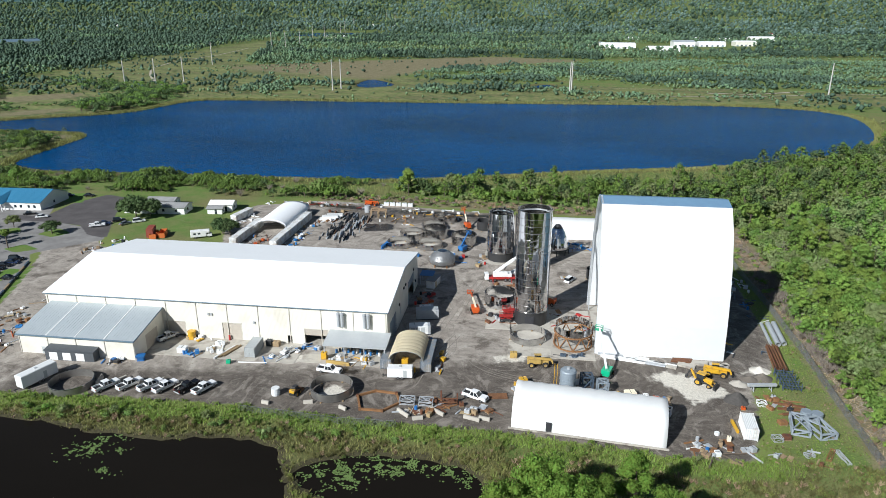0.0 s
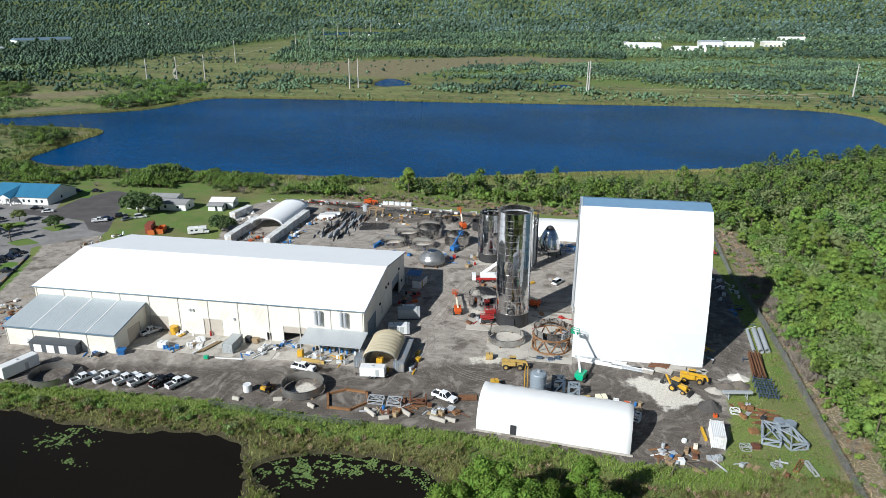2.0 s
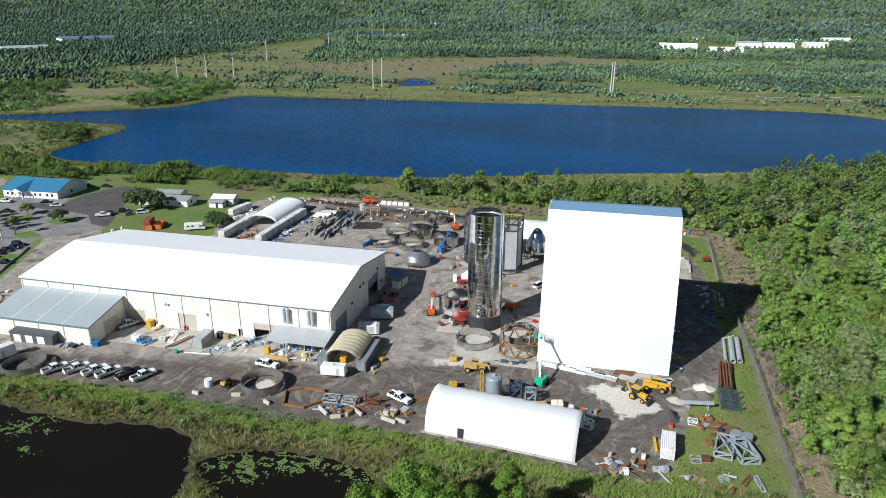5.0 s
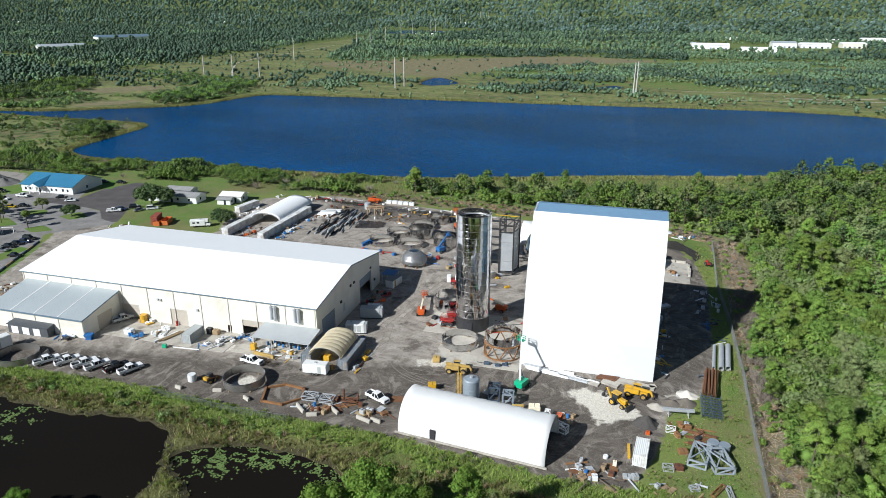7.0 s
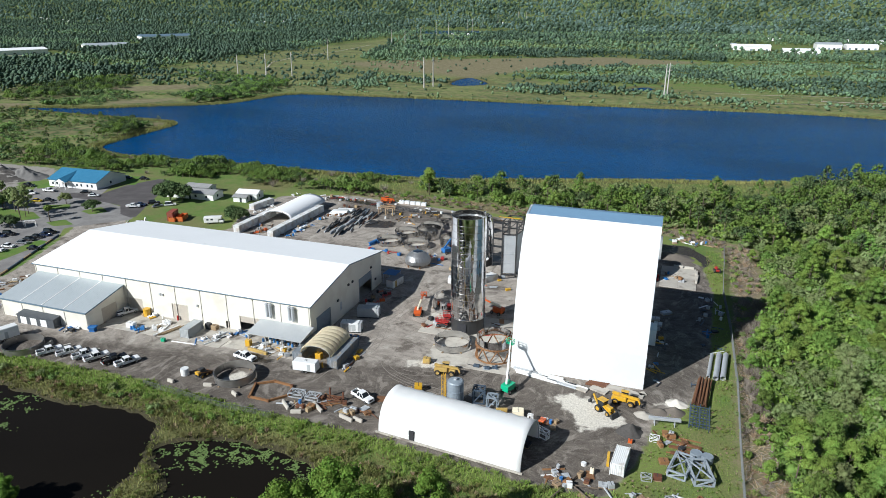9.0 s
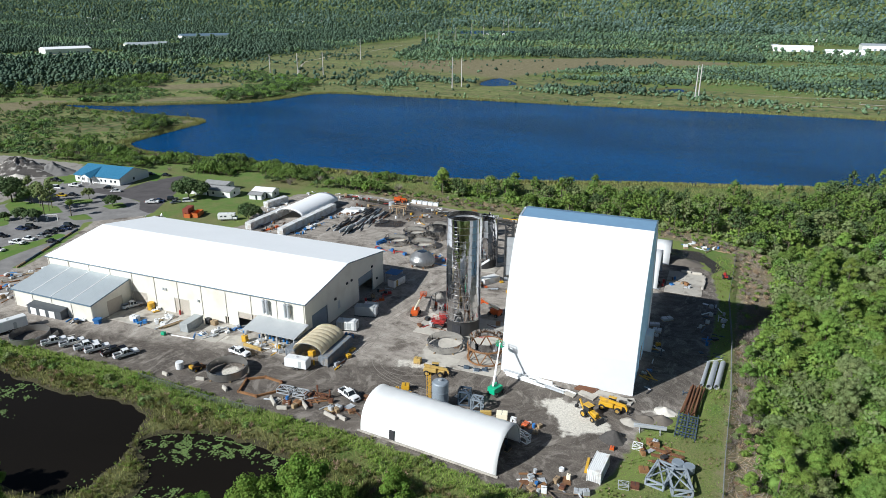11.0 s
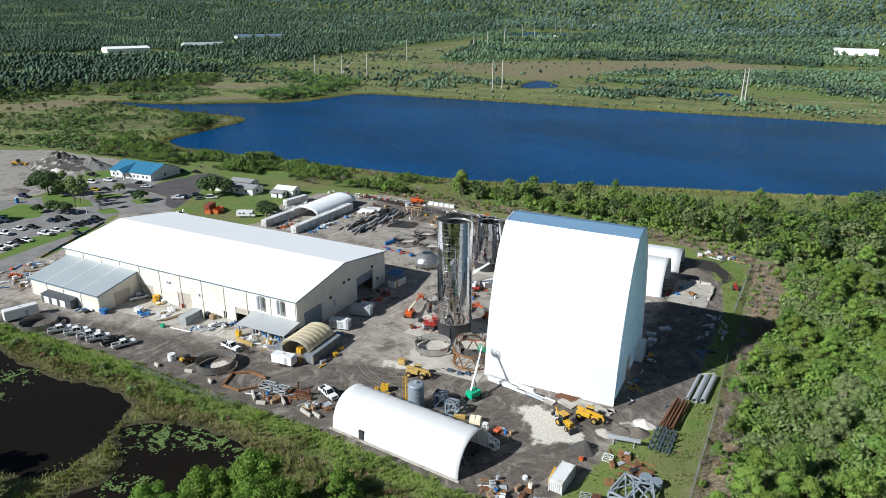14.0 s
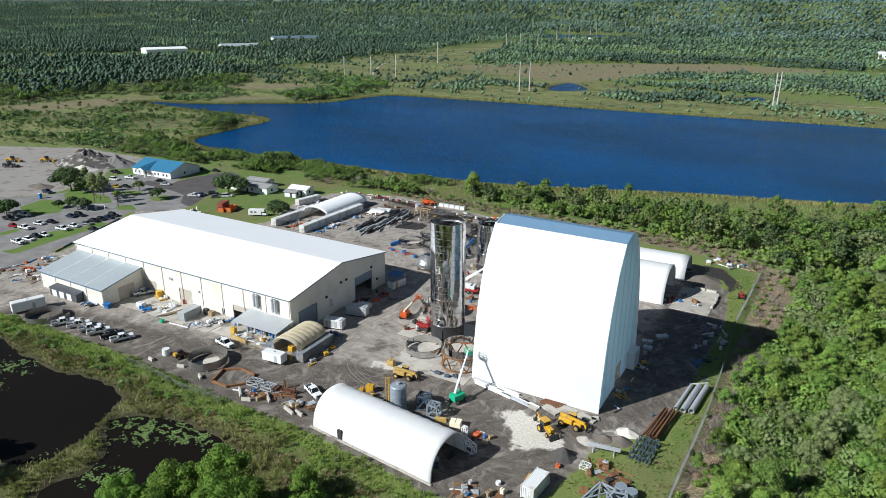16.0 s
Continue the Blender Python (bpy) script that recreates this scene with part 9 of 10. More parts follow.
for k, (x, y, s) in enumerate(((-55.0, 74.5, 0.62), (-61.0, 71.0, 0.7), (-50.0, 71.0, 0.6), (-68.0, 70.0, 0.66), (-46.0, 69.0, 0.6))):
    plant(T_BIG_OAK[k % 3], x, y, s, 50 * k, group="trees on the pond bank")

# trees round the lots and lawns
for x, y, s, tm, lab in ((-230.0, 202.4, 1.6, T_DARK[0], "large dark oak beside the bare ground"), (-238.0, 206.0, 1.4, T_DARK[1], "large dark oak beside the bare ground"), (-222.0, 204.5, 0.95, T_DARK[2], "dark oak beside the bare ground"),
                         (-205.7, 203.0, 1.05, T_SLIM[0], "slender pine beside the parking lot"), (-208.5, 201.0, 0.9, T_SLIM[1], "slender pine beside the parking lot"), (-199.7, 194.8, 1.0, T_SLIM[1], "slender pine beside the parking lot"),
                         (-203.0, 199.5, 0.8, T_SLIM[0], "slender pine beside the parking lot"), (-219.7, 204.3, 1.05, T_SLIM[0], "slender pine beside the bare ground"), (-213.0, 203.0, 0.85, T_SLIM[1], "slender pine beside the bare ground"),
                         (-195.1, 186.5, 0.75, T_DARK[1], "low dark oak at the parking lot"), (-201.0, 185.5, 0.7, T_DARK[2], "low dark oak at the parking lot"), (-206.5, 182.5, 0.55, T_DARK[0], "low dark oak at the parking lot"),
                         (-203.7, 219.7, 0.75, T_OAK[2], "small grey-olive oak on a parking island"), (-183.4, 214.6, 0.78, T_DARK[0], "round dark oak on a parking island"), (-163.8, 238.2, 1.35, T_DARK[1], "broad dark oak beside the mobile home"),
                         (-158.5, 239.5, 1.05, T_DARK[2], "broad dark oak beside the mobile home"), (-120.2, 225.0, 0.95, T_DARK[0], "green oak on the lawn"), (-116.5, 223.5, 0.8, T_DARK[2], "green oak on the lawn"), (-211.5, 163.7, 1.0, T_DARK[2], "dark oak at the parking lot"),
                         (-218.0, 166.0, 0.8, T_DARK[0], "dark oak at the parking lot"), (-247.9, 275.8, 0.95, T_PINE[0], "tall pine at the lake shore"), (-242.0, 279.0, 0.8, T_OAK[0], "green tree at the lake shore"), (-253.0, 279.0, 0.75, T_PINE[3], "pine at the lake shore")):
    plant(dict(tm, label=lab), x, y, s, x * 7 % 360)
plant(dict(T_PINE[1], label="lone tall pine at the lake shore"), -62.5, 289.5, 1.42, 20)
plant(dict(T_OAK[1], label="round tree at the lake shore"), -97.0, 279.0, 0.62, 20)


def palm(x, y, h):
    t = thing("palm_tree", pose(x, y, 0), "cabbage palm with a round head of fronds", "palm")
    bm = bmesh.new()
    tube(bm, [(0.22, -0.2), (0.17, h * 0.5), (0.2, h)], 8)
    part("trunk", bm, "bark", t)
    rng = np.random.RandomState(int(abs(x)))
    n = 130
    d = rng.normal(0, 1, (n, 3))
    d /= np.linalg.norm(d, axis=1, keepdims=True)
    v, f = cards(np.array([0, 0, h]) + d * (0.7 + 0.9 * rng.rand(n, 1)) * (1, 1, 0.8), d, 0.8 * np.ones(n), rng)
    ob = new("crown", mesh_of("crown", v, f, "leaf_oak"))
    ob.parent = t


for x, y, h in ((-187.7, 197.8, 6.0),):
    palm(x, y, h)

# scrub and low trees along the near shore, and on the western land
SHORE_SCRUB = [(-300, 268), (-215, 274), (-120, 277), (-100, 280), (-66, 280), (-66, 304), (-110, 308), (-200, 305), (-262, 300), (-292, 312), (-310, 300)]
x, y = scatter(SHORE_SCRUB, 2.9, rs, 0.92)
lush = np.array([noise.noise(Vector((a * 0.045, b * 0.07, 9.0))) for a, b in zip(x, y)]) - 0.007 * np.clip(x + 150, 0, 60) * (y > 284) - 0.06 * (x > -140)
x, y, lush = x[lush > -0.25], y[lush > -0.25], lush[lush > -0.25]
joined("shore_scrub", LOW_OAKS, x, y, np.clip(0.52 + 0.75 * lush, 0.22, 1.0) * rs.uniform(0.75, 1.25, len(x)), ["leaf_oak", "leaf_dark", "leaf_shrub", "leaf_pine", "leaf_pine"], "bark", "low green scrub and small trees along the lake shore", "scrub", rs)
x, y = scatter(SHORE_SCRUB, 9.0, rs, 0.25)
joined("bare_shrubs", BARE, x, y, rs.uniform(0.8, 1.5, len(x)), "twig", None, "bare grey shrubs along the lake shore", "shrubs", rs)
x, y = scatter(WEST, 4.2, rs, 0.9)
lush = np.array([noise.noise(Vector((a * 0.024, b * 0.03, 5.0))) + 0.4 * noise.noise(Vector((a * 0.08, b * 0.08, 1.0))) for a, b in zip(x, y)])
keep = (lush > -0.22) & (inside(LAKE, x, y) < -9) & (np.maximum.reduce([inside(p, x, y) for p in BARE_FLATS]) < 1) & (x > -2.1 * y + 90) & (inside(DIRT_ROAD, x, y) < -2)
x, y, lush = x[keep], y[keep], lush[keep]
joined("western_scrub", TINY, x, y, np.clip(0.75 + 1.5 * lush, 0.5, 1.9) * rs.uniform(0.6, 1.3, len(x)), ["leaf_shrub", "leaf_dark", "leaf_dark", "leaf_olive", "leaf_shrub"], None, "rough dark green scrubland beside the lake", "scrub", rs)
x, y = scatter(WEST, 13.0, rs, 0.6)
joined("low_trees", FEW_PINES + LOW_OAKS, x, y, rs.uniform(0.45, 0.75, len(x)), ["leaf_pine", "leaf_dark", "leaf_olive"], "bark", "small pines and oaks standing in the scrub", "trees", rs)
DARK_WOOD = [(-562, 360), (-561, 389), (-580, 422), (-546, 453), (-623, 490), (-760, 470), (-760, 380)]
x, y = scatter(DARK_WOOD, 7.0, rs, 0.9)
joined("woodland", LOW_OAKS, x, y, rs.uniform(0.8, 1.2, len(x)), ["leaf_dark", "leaf_dark", "leaf_oak"], "bark", "dark stand of trees beside the dirt road", "woods", rs)
x, y = scatter(SPIT, 4.6, rs, 0.9)
lush = np.array([noise.noise(Vector((a * 0.016, b * 0.022, 2.0))) + 0.4 * noise.noise(Vector((a * 0.07, b * 0.07, 1.0))) for a, b in zip(x, y)])
keep = (lush > 0.02) & (inside(LAKE, x, y) < -10) & (np.maximum.reduce([inside(p, x, y) for p in BARE_FLATS]) < -2)
x, y, lush = x[keep], y[keep], lush[keep]
joined("far_shore_scrub", TINY, x, y, np.clip(0.8 + 2.0 * lush, 0.6, 2.0) * rs.uniform(0.6, 1.3, len(x)), ["leaf_shrub", "leaf_dark", "leaf_olive", "leaf_dark"], None, "green scrub on the far lake shore", "scrub", rs)
BANK_WOODS = [([(-384, 500), (-364, 500), (-352, 523), (-359, 581), (-358, 630), (-372, 655), (-393, 665), (-408, 647), (-404, 611), (-398, 584), (-400, 533)], 0.95, 5.2), ([(-318, 345), (-304, 346), (-303, 360), (-318, 385), (-345, 406), (-352, 396), (-334, 372)], 0.75, 4.4),
              ([(-540, 450), (-505, 452), (-509, 503), (-504, 554), (-540, 610), (-580, 643), (-600, 600), (-570, 500)], 1.0, 6.4), ([(-470, 640), (-420, 650), (-400, 690), (-440, 700), (-520, 704), (-500, 660)], 0.8, 8.0)]
for poly, size, gap in BANK_WOODS:
    x, y = scatter(poly, gap, rs, 0.85)
    joined("bank_trees", LOW_OAKS, x, y, size * rs.uniform(0.55, 1.2, len(x)), ["leaf_oak", "leaf_dark", "leaf_dark", "leaf_shrub"], "bark", "clump of green trees and tall shrubs by the lake", "trees", rs)
# brush in the cleared strip
x, y = scatter(STRIP, 2.6, rs, 0.62, margin=0.8)
joined("bare_brush", BARE, x, y, rs.uniform(0.3, 0.8, len(x)), ["twig", "straw"], None, "dry grey brushwood in the cleared strip", "brush", rs)
x, y = scatter(STRIP, 2.7, rs, 0.6, margin=0.3)
joined("green_brush", SHRUBS, x, y, rs.uniform(0.4, 0.95, len(x)), ["leaf_shrub", "leaf_light", "leaf_olive"], None, "green shrubs in the cleared strip", "brush", rs)
x, y = scatter([(66, 150), (72, 150), (71, 178), (72, 212), (67, 214), (65, 180)], 2.6, rs, 0.9)
joined("bare_shrubs", BARE, x, y, rs.uniform(0.8, 1.5, len(x)), "twig", None, "bare grey-brown shrubs at the edge of the wood", "shrubs", rs)
for k, (x, y) in enumerate(((65.8, 142.6), (67.5, 128), (66.2, 168), (67.5, 150), (69, 160), (66.5, 177), (70, 246), (69.5, 262))):
    plant(T_PINE[k % 5], x, y, 0.5 + 0.05 * (k % 4), 60 * k, group="young pines in the cleared strip")
BRANCHES = [(64, 96), (72, 96), (70, 150), (69, 200), (72, 230), (70, 262), (40, 277), (-20, 282), (-20, 277), (38, 271), (63.5, 258)]
for key, label, spacing in (("twig", "cut grey-brown branches strewn on bare soil", 0.8), ("straw", "tan wood debris strewn on bare soil", 0.8)):
    x, y = scatter(BRANCHES, spacing, rs, 0.8)
    n = len(x)
    a = rs.uniform(0, math.pi, n)
    ln = rs.uniform(0.25, 1.3, n)
    d = np.stack([np.cos(a) * ln, np.sin(a) * ln, rs.uniform(-0.1, 0.3, n)], 1)
    w = np.stack([-np.sin(a), np.cos(a), np.zeros(n)], 1) * 0.09
    c = np.stack([x, y, ground_height(x, y) + 0.14], 1)
    v = np.stack([c - d - w, c + d - w * 0.4, c + d + w * 0.4, c - d + w], 1).reshape(-1, 3)
    tagged(new("cut_branches", mesh_of("cut_branches", v, np.arange(4 * n).reshape(-1, 4), key)), label, "brushwood", kind="stuff")


def blades(poly, spacing, hmin, hmax, key, name, label, rng, keep=1.0, wide=0.35, extra=None):
    """Tufts of blades: each a leaning quad that narrows upwards."""
    x, y = scatter(poly, spacing, rng, keep)
    bad = np.maximum.reduce([inside(p, x, y) for p in (POND, POOL, LAKE)]) > rng.uniform(-1.3, 0.6, len(x))
    if extra is not None:
        bad |= extra(x, y)
    x, y = x[~bad], y[~bad]
    m = len(x)
    z = ground_height(x, y)
    h = rng.uniform(hmin, hmax, m)
    a = rng.uniform(0, 2 * math.pi, m)
    u = np.stack([np.cos(a), np.sin(a), np.zeros(m)], 1) * (wide * rng.uniform(0.6, 1.4, m))[:, None]
    lean = np.stack([rng.normal(0, 0.35, m), rng.normal(0, 0.35, m), np.ones(m)], 1) * h[:, None]
    c = np.stack([x, y, z - 0.05], 1)
    v = np.stack([c - u, c + u, c + lean + u * 0.5, c + lean - u * 0.5], 1).reshape(-1, 3)
    return tagged(new(name, mesh_of(name, v, np.arange(4 * m).reshape(-1, 4), key)), label, "grass", kind="stuff")


off_yard = lambda x, y: inside(YARD, x, y) + np.array([1.2 * noise.noise(Vector((a * 0.4, b * 0.4, 2.0))) for a, b in zip(x, y)]) > 0.0
BANK = [(-190, 106), (-118, 115), (-60, 118), (-38, 117), (-5, 117), (10, 116), (26, 114.5), (41, 115.5), (64, 114), (62, 92), (30, 70), (-12, 72), (-18, 100), (-50, 103), (-100, 101)]
upper = lambda x, y: inside(YARD, x, y) + np.array([6.0 * noise.noise(Vector((a * 0.13, b * 0.13, 1.0))) for a, b in zip(x, y)]) > -6.0
blades(BANK, 0.34, 0.25, 0.75, "sward", "bank_grass", "tall bright green grass along the edge of the yard", rs, 0.95, 0.07, lambda x, y: off_yard(x, y) | ~upper(x, y))
blades(BANK, 0.40, 0.25, 0.7, "sedge", "bank_sedge", "brown and olive sedge on the pond bank", rs, 0.9, 0.07, lambda x, y: off_yard(x, y) | upper(x, y))
blades([(-120, 104), (-50, 104), (-43, 93), (-46, 79), (-70, 74), (-40, 68), (-30, 84), (-12, 84), (-8, 96), (0, 92), (14, 106), (-16, 108.5), (-50, 109), (-110, 107)], 0.42, 0.35, 0.95, "reed", "pond_reeds", "yellow-green reeds and weeds beside the pond", rs, 0.8, 0.07)
blades([(46, 112), (62.5, 110), (63, 160), (61, 216), (61, 256), (56, 256), (56, 170), (48, 140), (44, 120)], 0.42, 0.08, 0.25, "sward", "fence_grass", "green grass along the fence", rs, 0.85, 0.07, off_yard)
x, y = scatter([(-118, 112), (-60, 115), (-20, 113), (-16, 106), (-50, 106), (-110, 105)], 3.4, rs, 0.4)
joined("bank_shrubs", SHRUBS, x, y, rs.uniform(0.3, 0.8, len(x)), "leaf_shrub", None, "small green shrubs on the pond bank", "shrub", rs)
# tufts and weeds that give the bank its clumps
def tuft_field(poly, spacing, size, keys, keep, name, label, test=None, kit=None):
    x, y = scatter(poly, spacing, rs, keep)
    ok = (np.maximum.reduce([inside(p, x, y) for p in (POND, POOL, LAKE)]) < rs.uniform(-1.3, 0.5, len(x))) & ~off_yard(x, y)
    if test is not None:
        ok &= test(x, y)
    x, y = x[ok], y[ok]
    clump = np.array([noise.noise(Vector((a * 0.22, b * 0.3, 4.0))) for a, b in zip(x, y)])
    x, y, clump = x[clump > -0.25], y[clump > -0.25], clump[clump > -0.25]
    return joined(name, kit or TUFTS, x, y, np.clip(0.75 + 0.8 * clump, 0.35, 1.5) * rs.uniform(*size, len(x)), keys, None, label, "grass", rs)


tuft_field(BANK, 0.95, (0.5, 0.9), ["sward", "sward", "grassy", "leaf_light"], 0.8, "bank_tufts", "clumps of tall bright green grass along the yard", upper)
tuft_field(BANK, 0.95, (0.6, 1.15), ["sedge", "reed", "grassy", "straw", "sedge"], 0.8, "sedge_tufts", "clumps of brown and olive sedge on the pond bank", lambda x, y: ~upper(x, y))
tuft_field(BANK, 2.6, (0.35, 0.75), ["leaf_shrub", "leaf_olive", "leaf_oak"], 0.55, "bank_weeds", "small leafy weeds and bushes on the pond bank", None, SHRUBS)
FENCE_GRASS = [(44, 108), (62.5, 108), (63, 160), (62, 216), (62, 256), (56, 256), (56, 170), (48, 140), (43, 118)]
tuft_field(FENCE_GRASS, 0.8, (0.22, 0.5), ["sward", "sward", "grassy", "straw", "sedge"], 0.75, "fence_tufts", "tufts of green and straw grass along the fence")
for k, (x, y) in enumerate(((-104, 107.8), (-102.3, 108.4), (-99.2, 108.4), (-107.4, 108.6), (-89.2, 108.4), (-87.3, 108.9), (-83.9, 109.3), (-69.1, 109.9), (-67.4, 110.6), (-63.2, 108.9), (-57.5, 110.0), (-53, 107.6), (-42.3, 107.4), (-39.1, 108.5))):
    sh = SHRUBS[k % 4]
    plant(dict(crown=mesh_of("crown", sh["cv"], sh["cf"], ("leaf_shrub", "leaf_oak", "leaf_olive")[k % 3]), trunk=mesh_of("trunk", sh["tv"], sh["tf"], "bark"), label="leafy green bush on the pond bank"), x, y, 0.75 + 0.12 * (k % 3), 53 * k, name="bush", group="bushes on the pond bank", category="bush")
STRAND = [(-47.5, 104.5), (-44.5, 100), (-43.5, 96), (-39.5, 93), (-33.5, 89.5), (-33.5, 84), (-37, 78), (-31, 71), (-41, 71), (-43, 80), (-42, 87), (-43, 91), (-46, 95), (-48, 100)]
tuft_field(STRAND, 0.8, (0.5, 0.9), ["sedge", "reed", "sward", "grassy"], 0.9, "strand_sedge", "olive sedge on the strip of land between two ponds")
# reeds that edge the lake
q = np.asarray(LAKE)
nxt = np.roll(q, -1, 0)
t = rs.rand(len(q), 500, 1)
pts = (q[:, None] * (1 - t) + nxt[:, None] * t).reshape(-1, 2)
seg = np.repeat(np.linalg.norm(nxt - q, axis=1), 500)
keep = rs.rand(len(pts)) < seg / 16
pts = pts[keep] + rs.normal(0, 3.2, (keep.sum(), 2))
depth = inside(LAKE, pts[:, 0], pts[:, 1])
pts = pts[(depth < 2.0) & (depth > -9)]
m = len(pts)
h = rs.uniform(0.6, 1.4, m)
a = rs.uniform(0, 2 * math.pi, m)
u = np.stack([np.cos(a), np.sin(a), np.zeros(m)], 1) * rs.uniform(0.10, 0.26, (m, 1))
lean = np.stack([rs.normal(0, 0.2, m), rs.normal(0, 0.2, m), np.ones(m)], 1) * h[:, None]
c = np.stack([pts[:, 0], pts[:, 1], np.maximum(ground_height(pts[:, 0], pts[:, 1]), -0.9)], 1)
v = np.stack([c - u, c + u, c + lean + u * 0.5, c + lean - u * 0.5], 1).reshape(-1, 3)
tagged(new("lake_reeds", mesh_of("lake_reeds", v, np.arange(4 * m).reshape(-1, 4), "reed")), "yellow-green reeds edging the lake", "reeds", kind="stuff")

blades([(-66, 305), (-20, 316), (11, 324), (62, 334), (88, 345), (93, 374), (20, 353), (-30, 333), (-75, 316)], 0.8, 0.3, 0.9, "reed", "marsh_reeds", "olive and straw reeds in the marsh by the lake", rs, 0.9, 0.1)
blades([(-262, 301), (-200, 297), (-140, 293), (-100, 291), (-66, 291), (-66, 307), (-110, 309), (-200, 307), (-258, 305)], 0.9, 0.4, 1.2, "reed", "marsh_reeds", "olive and straw reeds along the near lake shore", rs, 0.9, 0.1)
blades([(-150, 276), (-100, 278), (-66, 276), (-20, 273), (36, 271), (44, 276), (-20, 284), (-66, 292), (-140, 292)], 0.9, 0.3, 0.8, "sedge", "rough_grass", "rough olive grass behind the yard", rs, 0.85, 0.1)
# lily pads
pads = []
for cx, cy, sx, sy, n in ((-85.5, 98.8, 1.9, 1.6, 150), (-83.2, 102, 1.5, 0.7, 80), (-88, 97.0, 1.4, 1.3, 60), (-79.5, 99.0, 0.9, 0.6, 26), (-78.5, 93.1, 1.3, 0.6, 40), (-36.4, 100.2, 2.6, 1.8, 330), (-33.3, 97.4, 2.0, 1.3, 200), (-39.5, 97.5, 1.8, 1.2, 80),
                          (-29.5, 102.6, 2.2, 1.3, 220), (-26.0, 102.0, 2.4, 1.3, 230), (-21.5, 104.0, 2.4, 0.9, 170), (-15.4, 102.4, 1.8, 1.1, 150), (-10.9, 100.5, 1.2, 1.4, 80), (-37.5, 90.5, 1.8, 1.5, 160), (-38.0, 87.5, 1.6, 1.6, 120), (-30.0, 85.0, 1.6, 1.4, 160), (-27.0, 88.5, 1.0, 0.7, 60), (-43, 83.6, 1.0, 1.0, 40), (-45.5, 99.5, 0.9, 0.9, 30)):
    for _ in range(int(n * 1.7)):
        x, y, r = rs.normal(cx, sx), rs.normal(cy, sy), rs.uniform(0.09, 0.22)
        if noise.noise(Vector((x * 0.55, y * 0.75, 2.0))) > -0.02:
            pads.append((x, y, r))
pads = np.array(pads)
afloat = np.maximum(inside(POND, pads[:, 0], pads[:, 1]), inside(POOL, pads[:, 0], pads[:, 1])) > 0.2
V, F = [], []
for x, y, r in pads[afloat]:
    k, a0 = len(V), rs.uniform(0, 6.28)
    for i in range(8):
        a = a0 + 0.25 + 5.8 * i / 7
        V.append((x + r * math.cos(a), y + r * math.sin(a), -0.845 + rs.uniform(0, 0.02)))
    F.append(list(range(k, k + 8)))
me = bpy.data.meshes.new("lily_pads")
me.from_pydata(V, [], F)
me.materials.append(M["lily"])
tagged(new("lily_pads", me), "round green lily pads floating in clusters", "lily pads", kind="stuff")

# far country beyond the lake
CLEARINGS = [[(-1450, 560), (-1228, 616), (-1085, 680), (-1015, 786), (-955, 850), (-910, 925), (-890, 1040), (-948, 1040), (-975, 965), (-1020, 910), (-1083, 845), (-1133, 750), (-1250, 701), (-1450, 640)], [(-1030, 1030), (-1130, 1010), (-1160, 1110), (-1090, 1180), (-1020, 1130)], [(-1180, 1290), (-1300, 1380), (-1310, 1500), (-1200, 1520), (-1130, 1400)], [(-1130, 800), (-960, 790), (-980, 960), (-1130, 960)], [(470, 1800), (580, 1800), (580, 1960), (470, 1960)]]
OPEN = [MEADOW, FIELD, CORRIDOR, list(map(tuple, FARLAKE)), [(80, 1380), (400, 1380), (420, 1700), (100, 1700)], [(-135, 1120), (5, 1140), (5, 1185), (-135, 1165)], [(240, 1070), (280, 1070), (280, 1110), (240, 1115)], [(325, 1085), (345, 1085), (345, 1120), (325, 1120)]] + CLEARINGS


